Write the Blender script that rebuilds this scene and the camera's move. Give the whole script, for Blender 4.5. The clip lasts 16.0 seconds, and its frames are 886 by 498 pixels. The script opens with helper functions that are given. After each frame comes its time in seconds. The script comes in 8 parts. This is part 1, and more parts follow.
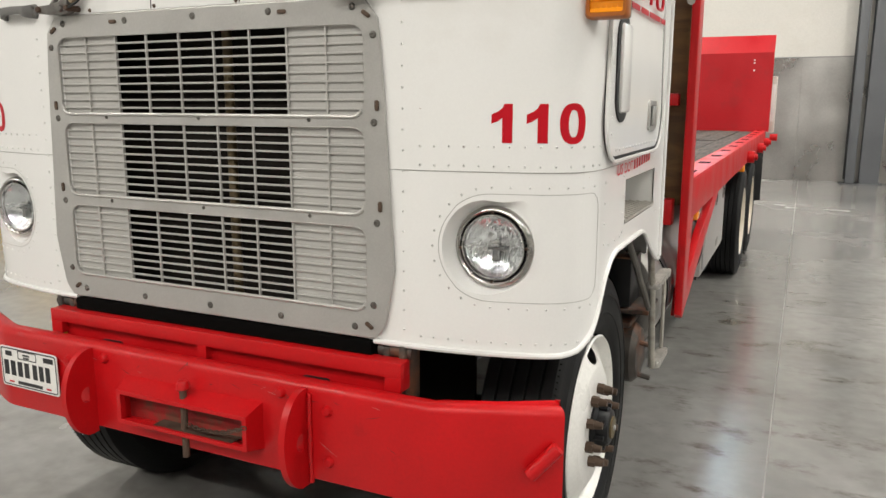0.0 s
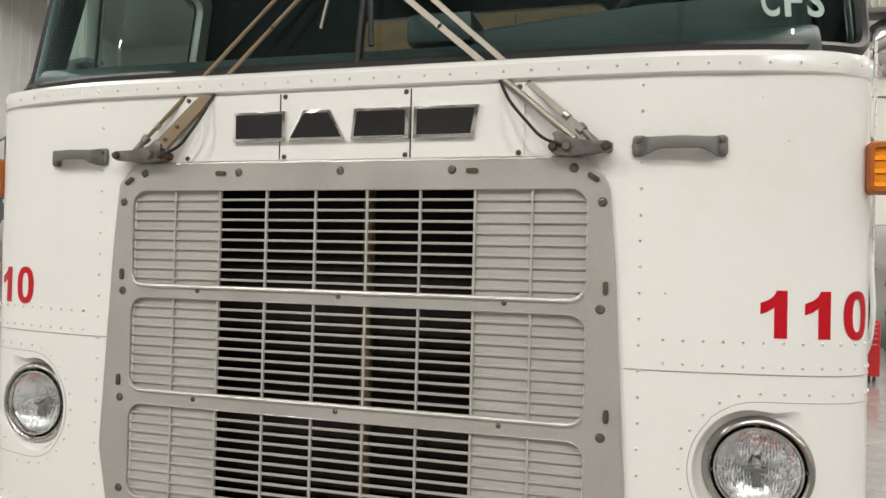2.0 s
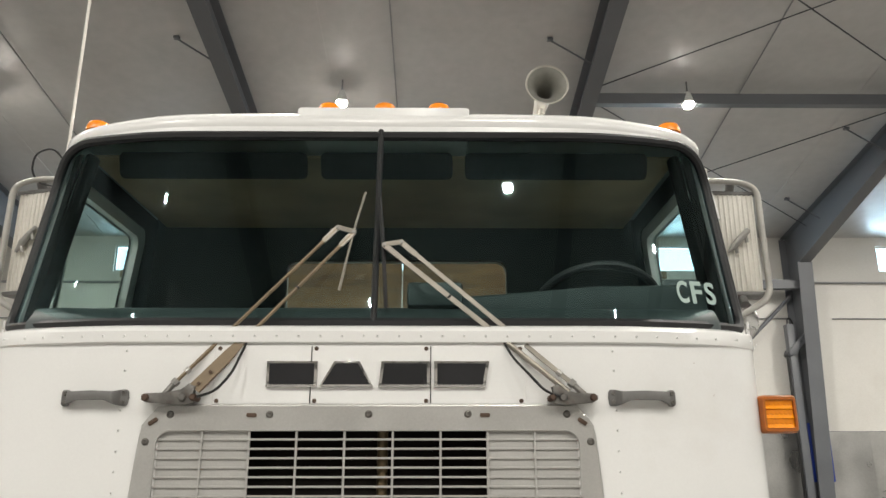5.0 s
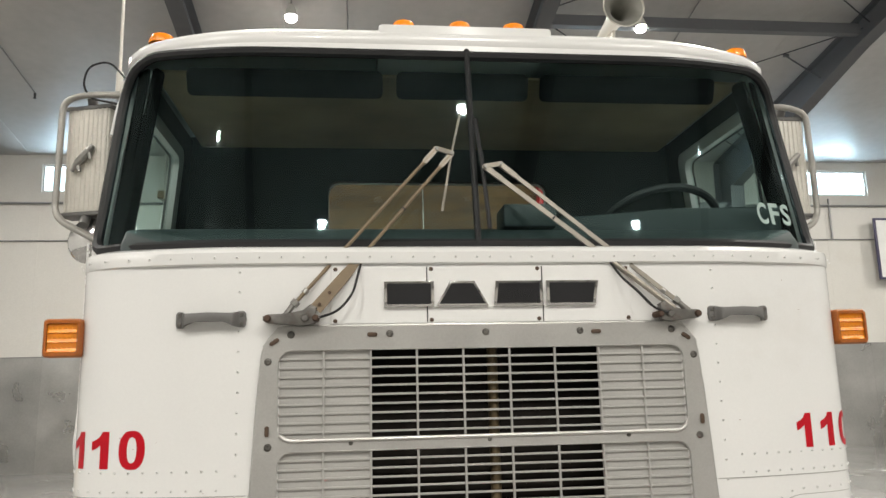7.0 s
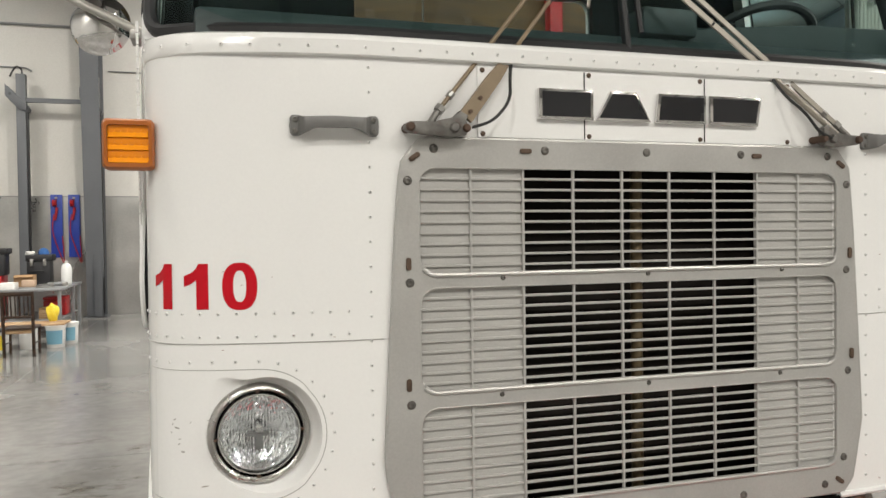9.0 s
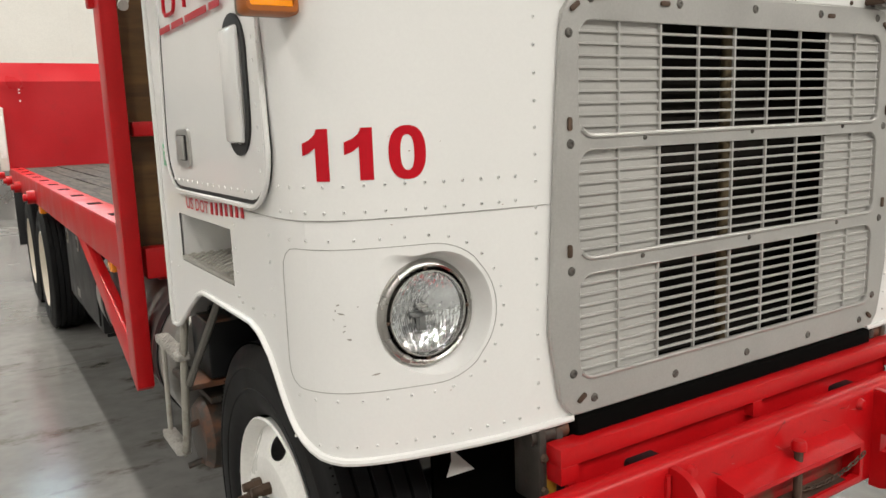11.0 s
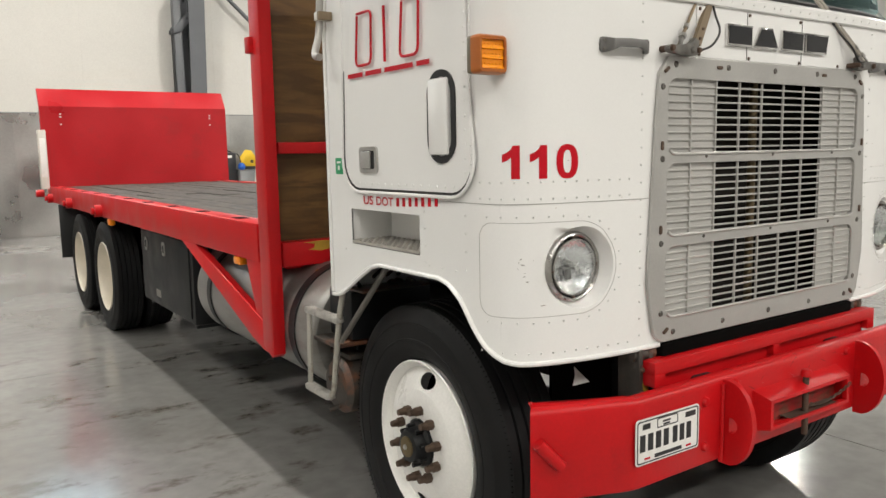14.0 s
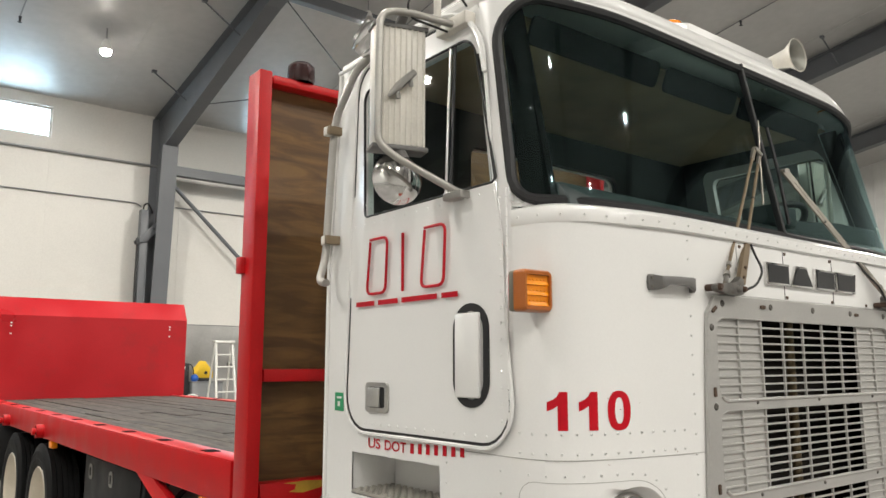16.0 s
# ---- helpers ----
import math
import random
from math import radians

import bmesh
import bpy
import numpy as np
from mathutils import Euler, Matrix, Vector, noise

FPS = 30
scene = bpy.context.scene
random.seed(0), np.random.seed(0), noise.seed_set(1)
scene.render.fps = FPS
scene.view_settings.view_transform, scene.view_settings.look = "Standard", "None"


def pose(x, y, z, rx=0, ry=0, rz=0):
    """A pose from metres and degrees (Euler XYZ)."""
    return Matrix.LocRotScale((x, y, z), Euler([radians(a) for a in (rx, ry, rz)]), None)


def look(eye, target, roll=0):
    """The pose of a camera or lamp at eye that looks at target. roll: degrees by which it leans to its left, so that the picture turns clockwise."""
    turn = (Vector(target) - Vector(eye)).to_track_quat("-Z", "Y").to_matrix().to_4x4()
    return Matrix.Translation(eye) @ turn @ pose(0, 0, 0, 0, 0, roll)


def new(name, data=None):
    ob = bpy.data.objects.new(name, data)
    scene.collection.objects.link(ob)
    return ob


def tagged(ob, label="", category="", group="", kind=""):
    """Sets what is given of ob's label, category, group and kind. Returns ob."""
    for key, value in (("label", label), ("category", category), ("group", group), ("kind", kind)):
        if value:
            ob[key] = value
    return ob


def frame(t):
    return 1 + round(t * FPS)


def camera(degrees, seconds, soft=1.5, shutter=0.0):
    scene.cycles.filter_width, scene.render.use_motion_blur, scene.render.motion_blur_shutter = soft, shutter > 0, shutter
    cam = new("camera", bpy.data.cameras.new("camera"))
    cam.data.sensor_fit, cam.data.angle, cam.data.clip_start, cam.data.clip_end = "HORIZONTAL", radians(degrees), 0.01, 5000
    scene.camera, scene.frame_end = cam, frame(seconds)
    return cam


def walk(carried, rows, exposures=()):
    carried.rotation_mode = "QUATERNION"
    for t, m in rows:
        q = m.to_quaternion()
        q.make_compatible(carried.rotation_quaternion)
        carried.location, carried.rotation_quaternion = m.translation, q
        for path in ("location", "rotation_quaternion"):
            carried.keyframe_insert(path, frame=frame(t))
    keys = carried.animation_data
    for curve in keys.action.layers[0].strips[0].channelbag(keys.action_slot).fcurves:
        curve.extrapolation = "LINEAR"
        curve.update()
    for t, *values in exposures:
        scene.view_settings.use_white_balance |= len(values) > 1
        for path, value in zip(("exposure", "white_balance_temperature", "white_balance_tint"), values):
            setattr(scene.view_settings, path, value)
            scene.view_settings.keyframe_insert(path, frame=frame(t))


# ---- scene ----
cam = camera(60.2, 16.0)
PATH = [
    (0, (1.725, -1.889, 1.744), (0.894, -0.109, 1.37), 0.1),
    (0.5, (1.488, -1.82, 1.75), (0.69, -0.006, 1.479), 0.1),
    (1, (1.257, -1.726, 1.765), (0.47, 0.107, 1.623), 1.3),
    (1.5, (1.035, -1.713, 1.768), (0.301, 0.147, 1.713), 1.9),
    (2, (0.785, -1.737, 1.795), (0.211, 0.179, 1.821), 1.3),
    (2.5, (0.624, -1.683, 1.791), (0.204, 0.263, 1.982), 1.5),
    (3, (0.487, -1.673, 1.787), (0.181, 0.27, 2.15), 1.6),
    (3.5, (0.334, -1.814, 1.84), (0.177, 0.132, 2.274), 0.8),
    (4, (0.273, -1.982, 1.849), (0.181, -0.057, 2.384), 0.6),
    (4.2, (0.268, -2.04, 1.849), (0.191, -0.121, 2.407), 0.3),
    (6.3, (-0.135, -2.438, 1.857), (0.047, -0.512, 2.362), -0.3),
    (6.5, (-0.201, -2.38, 1.847), (-0.01, -0.443, 2.306), -0.7),
    (7, (-0.371, -2.256, 1.848), (-0.154, -0.3, 2.203), -1.3),
    (7.5, (-0.63, -2.159, 1.847), (-0.358, -0.194, 2.098), -1.3),
    (8, (-0.824, -2.048, 1.826), (-0.451, -0.088, 1.966), -0.9),
    (8.5, (-0.947, -1.865, 1.808), (-0.47, 0.077, 1.853), -0.9),
    (9, (-1.072, -1.735, 1.803), (-0.49, 0.178, 1.765), -0.7),
    (9.5, (-1.264, -1.609, 1.786), (-0.55, 0.255, 1.653), -1.2),
    (9.7, (-1.34, -1.569, 1.783), (-0.583, 0.275, 1.615), -1.1),
    (11.8, (-2.001, -1.221, 1.704), (-0.829, 0.35, 1.306), -1.7),
    (12, (-2.058, -1.268, 1.692), (-0.871, 0.287, 1.278), -1.3),
    (12.5, (-2.222, -1.415, 1.682), (-1.04, 0.137, 1.241), -0.7),
    (13, (-2.397, -1.507, 1.671), (-1.247, 0.069, 1.231), -0.8),
    (13.5, (-2.603, -1.629, 1.686), (-1.481, -0.022, 1.285), -1.5),
    (14, (-2.688, -1.721, 1.726), (-1.571, -0.081, 1.476), -1.1),
    (14.5, (-2.692, -1.785, 1.752), (-1.57, -0.133, 1.637), -0.1),
    (15, (-2.708, -1.716, 1.771), (-1.566, -0.075, 1.771), 0.3),
    (15.5, (-2.735, -1.516, 1.798), (-1.55, 0.089, 1.942), -0.2),
    (16, (-2.713, -1.353, 1.819), (-1.498, 0.207, 2.116), -0.0),
]
walk(cam, [(t, look(eye, target, roll)) for t, eye, target, roll in PATH])

# ---- light ----
world = bpy.data.worlds.new("world")
scene.world = world
world.use_nodes = True
wn = world.node_tree.nodes
sky = wn.new("ShaderNodeTexSky")
sky.sky_type, sky.sun_disc = "NISHITA", False
sky.sun_elevation, sky.sun_rotation = radians(35), radians(200)
wn["Background"].inputs["Strength"].default_value = 0.15
world.node_tree.links.new(sky.outputs[0], wn["Background"].inputs["Color"])

WALL_Y, EAVE, SLOPE = 17.79, 8.0, 0.17
RIDGE_Y = -6.0
WEST, EAST, SOUTH = -15.5, 27.0, -24.0


def roof_z(y):
    return EAVE + SLOPE * (WALL_Y - max(y, 2 * RIDGE_Y - y))


LAMPS = [(-1.62 + 6.7 * i, y) for i in (-1, 0, 1, 2, 3) for y in (11.12, 3.2)] + [(1.6 + 7.6 * i, -8.9) for i in (-2, -1, 0, 1, 2)] + [(-1.2 + 7.2 * i, -12.1) for i in (-1, 0, 1, 2, 3)]
LAMPS += [(0.94, 14.45)]  # a small one near the wall
LAMP_POWER = 260


def high_bay(x, y):
    """The lamp inside a high-bay fixture."""
    data = bpy.data.lights.new("high_bay_lamp", "AREA")
    data.shape, data.size = "DISK", 0.15
    data.energy, data.color = LAMP_POWER * (0.12 if y > 14 else 1), (1.0, 0.965, 0.895)
    ob = new("high_bay_lamp", data)
    ob.location = (x, y, roof_z(y) - 0.60)
    return ob


for lx, ly in LAMPS:
    high_bay(lx, ly)
WIN = [(-8.5, -6.52), (-1.32, 0.66), (5.47, 7.45), (12.27, 14.26)]
WZ0, WZ1 = 7.005, 7.745
for wa, wb in WIN:
    data = bpy.data.lights.new("window_daylight", "AREA")
    data.shape, data.size, data.size_y = "RECTANGLE", wb - wa - 0.12, WZ1 - WZ0 - 0.12
    data.energy, data.color = 45, (0.62, 0.82, 1.0)
    ob = new("window_daylight", data)
    ob.location, ob.rotation_euler = ((wa + wb) / 2, WALL_Y + 0.20, (WZ0 + WZ1) / 2), (radians(-90), 0, 0)
scene.view_settings.exposure = 0.77

# ---- materials ----


def surf(name, col, rough=0.5, metal=0.0, var=0.06, scale=3.0, grain=60.0, bump=0.1, rvar=0.08, spec=0.5, coat=0.0,
         stain=None, stain_scale=2.0, stain_amount=0.5, stain_low=0.55, stretch=(1, 1, 1), obj_random=0.0, grain_var=0.04):
    """A procedural surface: two scales of colour change, fine relief, uneven gloss and, if wanted, stains."""
    m = bpy.data.materials.new(name)
    m.use_nodes = True
    nt = m.node_tree
    n, l = nt.nodes, nt.links
    b = n["Principled BSDF"]
    co = n.new("ShaderNodeTexCoord")
    mp = n.new("ShaderNodeMapping")
    mp.inputs["Scale"].default_value = stretch
    l.new(co.outputs["Object"], mp.inputs["Vector"])
    big, fine = n.new("ShaderNodeTexNoise"), n.new("ShaderNodeTexNoise")
    big.inputs["Scale"].default_value, big.inputs["Detail"].default_value = scale, 5
    fine.inputs["Scale"].default_value, fine.inputs["Detail"].default_value = grain, 3
    for t in (big, fine):
        l.new(mp.outputs[0], t.inputs["Vector"])

    def ranged(src, lo, hi):
        r = n.new("ShaderNodeMapRange")
        r.inputs["From Min"].default_value, r.inputs["From Max"].default_value = 0.3, 0.7
        r.inputs["To Min"].default_value, r.inputs["To Max"].default_value = lo, hi
        l.new(src, r.inputs["Value"])
        return r.outputs[0]

    def times(a, c):
        v = n.new("ShaderNodeMath")
        v.operation = "MULTIPLY"
        l.new(a, v.inputs[0]), l.new(c, v.inputs[1])
        return v.outputs[0]

    value = times(ranged(big.outputs[0], 1 - var, 1 + var), ranged(fine.outputs[0], 1 - grain_var, 1 + grain_var))
    if obj_random:
        info = n.new("ShaderNodeObjectInfo")
        r = n.new("ShaderNodeMapRange")
        r.inputs["To Min"].default_value, r.inputs["To Max"].default_value = 1 - obj_random, 1 + obj_random
        l.new(info.outputs["Random"], r.inputs["Value"])
        value = times(value, r.outputs[0])
    mul = n.new("ShaderNodeVectorMath")
    mul.operation = "SCALE"
    mul.inputs[0].default_value = col
    l.new(value, mul.inputs["Scale"])
    out = mul.outputs[0]
    if stain:
        st = n.new("ShaderNodeTexNoise")
        st.inputs["Scale"].default_value, st.inputs["Detail"].default_value = stain_scale, 6
        st.inputs["Roughness"].default_value = 0.65
        l.new(mp.outputs[0], st.inputs["Vector"])
        r = n.new("ShaderNodeMapRange")
        r.inputs["From Min"].default_value, r.inputs["From Max"].default_value = stain_low, stain_low + 0.15
        r.inputs["To Max"].default_value = stain_amount
        l.new(st.outputs[0], r.inputs["Value"])
        mx = n.new("ShaderNodeMix")
        mx.data_type = "RGBA"
        l.new(r.outputs[0], mx.inputs[0])
        l.new(out, mx.inputs[6])
        mx.inputs[7].default_value = (*stain, 1)
        out = mx.outputs[2]
    l.new(out, b.inputs["Base Color"])
    b.inputs["Metallic"].default_value = metal
    b.inputs["Specular IOR Level"].default_value = spec
    b.inputs["Coat Weight"].default_value = coat
    b.inputs["Coat Roughness"].default_value = 0.08
    l.new(ranged(big.outputs[0], max(rough - rvar, 0.02), min(rough + rvar, 1)), b.inputs["Roughness"])
    if bump:
        bp = n.new("ShaderNodeBump")
        bp.inputs["Strength"].default_value, bp.inputs["Distance"].default_value = bump, 0.002
        l.new(fine.outputs[0], bp.inputs["Height"])
        l.new(bp.outputs[0], b.inputs["Normal"])
    return m


def glow(name, col, strength):
    m = bpy.data.materials.new(name)
    m.use_nodes = True
    b = m.node_tree.nodes["Principled BSDF"]
    b.inputs["Base Color"].default_value = (*col, 1)
    b.inputs["Emission Color"].default_value = (*col, 1)
    b.inputs["Emission Strength"].default_value = strength
    return m


def pane(name, tint, mirror=0.06, rough=0.01, coating=(1, 1, 1)):
    """Thin tinted glass: clear seen straight on, mirroring at a slant."""
    m = bpy.data.materials.new(name)
    m.use_nodes = True
    nt = m.node_tree
    n, l = nt.nodes, nt.links
    n.remove(n["Principled BSDF"])
    clear, gloss, mix, lw, pw, rg = (n.new("ShaderNode" + k) for k in ("BsdfTransparent", "BsdfGlossy", "MixShader", "LayerWeight", "Math", "MapRange"))
    clear.inputs[0].default_value = (*tint, 1)
    gloss.inputs[0].default_value = (*coating, 1)
    gloss.inputs["Roughness"].default_value = rough
    lw.inputs["Blend"].default_value = 0.5
    pw.operation = "POWER"
    pw.inputs[1].default_value = 5
    rg.inputs["To Min"].default_value = mirror
    l.new(lw.outputs["Facing"], pw.inputs[0]), l.new(pw.outputs[0], rg.inputs["Value"])
    l.new(rg.outputs[0], mix.inputs[0]), l.new(clear.outputs[0], mix.inputs[1]), l.new(gloss.outputs[0], mix.inputs[2])
    l.new(mix.outputs[0], n["Material Output"].inputs[0])
    return m


def wood(name, dark, light, rough=0.7, scale=1.0, grain_axis=(1.0, 1.0, 14.0), obj_random=0.0):
    """Grained wood: stretched noise bent by a slow noise, with dark knots."""
    m = surf(name, light, rough, obj_random=obj_random)
    nt = m.node_tree
    n, l = nt.nodes, nt.links
    b = n["Principled BSDF"]
    old = b.inputs["Base Color"].links[0].from_socket
    co = n.new("ShaderNodeTexCoord")
    mp = n.new("ShaderNodeMapping")
    mp.inputs["Scale"].default_value = [scale * a for a in grain_axis]
    l.new(co.outputs["Object"], mp.inputs["Vector"])
    no = n.new("ShaderNodeTexNoise")
    no.inputs["Scale"].default_value, no.inputs["Detail"].default_value, no.inputs["Distortion"].default_value = 3, 8, 1.2
    l.new(mp.outputs[0], no.inputs["Vector"])
    ramp = n.new("ShaderNodeMapRange")
    ramp.inputs["From Min"].default_value, ramp.inputs["From Max"].default_value = 0.35, 0.65
    l.new(no.outputs[0], ramp.inputs["Value"])
    mx = n.new("ShaderNodeMix")
    mx.data_type = "RGBA"
    l.new(ramp.outputs[0], mx.inputs[0])
    mx.inputs[6].default_value = (*dark, 1)
    l.new(old, mx.inputs[7])
    vo = n.new("ShaderNodeTexVoronoi")
    vo.inputs["Scale"].default_value = 2.4
    l.new(co.outputs["Object"], vo.inputs["Vector"])
    kn = n.new("ShaderNodeMapRange")
    kn.inputs["From Min"].default_value, kn.inputs["From Max"].default_value = 0.045, 0.12
    l.new(vo.outputs["Distance"], kn.inputs["Value"])
    km = n.new("ShaderNodeMix")
    km.data_type = "RGBA"
    l.new(kn.outputs[0], km.inputs[0])
    km.inputs[6].default_value = (dark[0] * 0.3, dark[1] * 0.3, dark[2] * 0.3, 1)
    l.new(mx.outputs[2], km.inputs[7])
    l.new(km.outputs[2], b.inputs["Base Color"])
    return m


WHITE = surf("white_truck_paint", (0.82, 0.815, 0.80), 0.22, var=0.02, scale=1.5, grain=140, bump=0.03, rvar=0.05, coat=0.3, grain_var=0.01,
             stain=(0.62, 0.58, 0.52), stain_scale=1.3, stain_amount=0.25, stain_low=0.58)
RED = surf("red_paint", (0.50, 0.005, 0.008), 0.36, var=0.10, scale=4, grain=90, bump=0.12, rvar=0.08, spec=0.32, coat=0.03,
           stain=(0.20, 0.01, 0.012), stain_scale=7, stain_amount=0.35, stain_low=0.63)
DECAL = surf("red_vinyl", (0.50, 0.003, 0.013), 0.4, var=0.03, spec=0.25)
GREY_METAL = surf("grille_grey_paint", (0.485, 0.476, 0.457), 0.36, 0.5, var=0.05, scale=6, grain=200, bump=0.05)
BLANK = surf("grille_blank_panel", (0.44, 0.43, 0.41), 0.45, 0.15, var=0.05, scale=6, grain=200, bump=0.05)
SLAT = surf("grille_slat", (0.455, 0.445, 0.425), 0.4, 0.2, var=0.04, grain=150)
# near-black: stands for shade behind panels and in openings; also seams, floor, pillars
DARK = surf("near_black_shade", (0.0028, 0.0025, 0.0023), 0.9, var=0.2, spec=0.05)
BLACK = surf("black_rubber", (0.007, 0.007, 0.0078), 0.55, var=0.15, grain=60, bump=0.15)
TYRE = surf("tyre_rubber", (0.0058, 0.0058, 0.0062), 0.60, var=0.2, scale=5, grain=70, bump=0.25, spec=0.26,
            stain=(0.024, 0.023, 0.021), stain_scale=4, stain_amount=0.4, stain_low=0.58)
CHROME = surf("chrome", (0.72, 0.71, 0.70), 0.10, 1.0, var=0.04, grain=120, bump=0.02, rvar=0.04)
BEZEL = surf("dulled_chrome", (0.40, 0.388, 0.37), 0.24, 1.0, var=0.12, scale=9, grain=120, bump=0.04, rvar=0.1)
STEEL = surf("dull_steel", (0.36, 0.35, 0.33), 0.42, 0.85, var=0.10, scale=8, grain=140, bump=0.1)
ALU = surf("weathered_aluminium", (0.52, 0.51, 0.49), 0.38, 0.8, var=0.10, scale=5, grain=120, bump=0.1,
           stain=(0.22, 0.20, 0.18), stain_scale=3.5, stain_amount=0.5, stain_low=0.56)
HANDLE = surf("handle_grey", (0.165, 0.161, 0.155), 0.5, 0.2, var=0.08)
RUST = surf("rusty_iron", (0.085, 0.052, 0.036), 0.75, 0.2, var=0.3, scale=14, grain=120, bump=0.4)
BOLT = surf("brown_bolt", (0.10, 0.065, 0.045), 0.6, 0.4, var=0.25, scale=20, grain=150, bump=0.3)
AMBER = surf("amber_lens", (0.90, 0.31, 0.002), 0.25, var=0.05, grain=60, coat=0.1, spec=0.3)
AMBER_DARK = surf("amber_housing", (0.38, 0.105, 0.012), 0.35, var=0.1, coat=0.1)
# darker copy of the amber lens, for the shaded upper part of each row
AMBER_SHADE = surf("shaded_amber_lens", (0.80, 0.245, 0.002), 0.3, var=0.05, coat=0.1)
MARKER = surf("orange_marker", (0.92, 0.27, 0.008), 0.25, coat=0.4)
GLASS = pane("green_glass", (0.64, 0.79, 0.77), 0.065, coating=(0.55, 0.80, 0.86))
SIDE_GLASS = pane("side_glass", (0.78, 0.88, 0.86), 0.03)
CLEAR = pane("window_glass", (0.9, 0.94, 0.94))
CABIN = surf("cabin_dark_vinyl", (0.018, 0.021, 0.022), 0.6, var=0.2, grain=120)
CABIN_GREEN = surf("dash_green_grey", (0.036, 0.050, 0.050), 0.5, var=0.15)
VISOR = surf("visor_vinyl", (0.006, 0.0065, 0.007), 0.8, var=0.2, grain=120, spec=0.12)
CABIN_TAN = surf("cabin_tan_trim", (0.40, 0.285, 0.17), 0.85, var=0.2, scale=4)
PLYWOOD = wood("dark_plywood", (0.082, 0.039, 0.010), (0.168, 0.088, 0.023), 0.55, 1.0, (0.8, 0.8, 5.0))
PLANK = wood("worn_deck_plank", (0.014, 0.011, 0.009), (0.082, 0.067, 0.054), 0.8, 1.0, (9.0, 0.8, 9.0), obj_random=0.2)
WHITE_STEEL = surf("white_wheel_paint", (0.82, 0.81, 0.78), 0.33, var=0.04, scale=5, grain=90, coat=0.1,
                   stain=(0.42, 0.33, 0.22), stain_scale=11, stain_amount=0.35, stain_low=0.66)
CREAM_WHEEL = surf("cream_wheel_paint", (0.62, 0.56, 0.46), 0.4, var=0.06)
OFFWHITE = surf("offwhite_enamel", (0.66, 0.63, 0.57), 0.38, var=0.06, scale=6, grain=90,
                stain=(0.42, 0.36, 0.27), stain_scale=7, stain_amount=0.4, stain_low=0.6)
BLACK_STEEL = surf("black_box_steel", (0.009, 0.0095, 0.011), 0.45, 0.1, var=0.25, scale=4, grain=80, spec=0.35)
TANK = surf("brushed_tank_aluminium", (0.31, 0.302, 0.285), 0.44, 0.70, var=0.08, scale=2.5, grain=160, bump=0.08, stretch=(1, 1, 5),
            stain=(0.20, 0.185, 0.165), stain_scale=2.4, stain_amount=0.4, stain_low=0.50)
LETTER_BLACK = surf("letter_black", (0.012, 0.012, 0.014), 0.3)
GREEN = surf("green_sticker", (0.02, 0.30, 0.12), 0.4)
PLATE = surf("plate_white", (0.78, 0.77, 0.74), 0.4)
INK = surf("plate_ink", (0.02, 0.02, 0.022), 0.4)
ETCH = surf("pale_lettering", (0.34, 0.44, 0.41), 0.5)
CABLE = surf("black_cable", (0.012, 0.012, 0.012), 0.5)
JOINT_LINE = surf("panel_gap", (0.36, 0.35, 0.33), 0.6)
LENS = pane("fluted_lens", (0.95, 0.97, 0.98), 0.035, 0.02)
WIPER_ARM = surf("wiper_arm_metal", (0.30, 0.275, 0.235), 0.45, 0.6, var=0.2, scale=14)
WIPER_TAN = surf("tan_wiper_sheath", (0.22, 0.165, 0.105), 0.6, 0.2, var=0.15, scale=10)
GREASY = surf("greasy_iron", (0.060, 0.052, 0.045), 0.5, 0.3, var=0.4, scale=10, grain=90, bump=0.3, stain=(0.22, 0.085, 0.04), stain_scale=6, stain_amount=0.8, stain_low=0.50)
YPATCH = surf("worn_yellow_paint", (0.50, 0.30, 0.03), 0.6, var=0.2, scale=12)
GALV_BOX = surf("bare_aluminium_box", (0.55, 0.545, 0.53), 0.42, 0.7, var=0.12, scale=3, grain=90, bump=0.08)
RAMP_RED = surf("faded_red_paint", (0.44, 0.011, 0.017), 0.36, var=0.10, scale=1.6, grain=60, bump=0.08, rvar=0.1, spec=0.4, stain=(0.30, 0.02, 0.022), stain_scale=3, stain_amount=0.5, stain_low=0.55)
DARK_LENS = surf("dark_red_lens", (0.03, 0.008, 0.008), 0.2)


FLUTED = surf("bright_reflector", (0.88, 0.885, 0.89), 0.10, 0.95, var=0.02, bump=0.0, rvar=0.03)


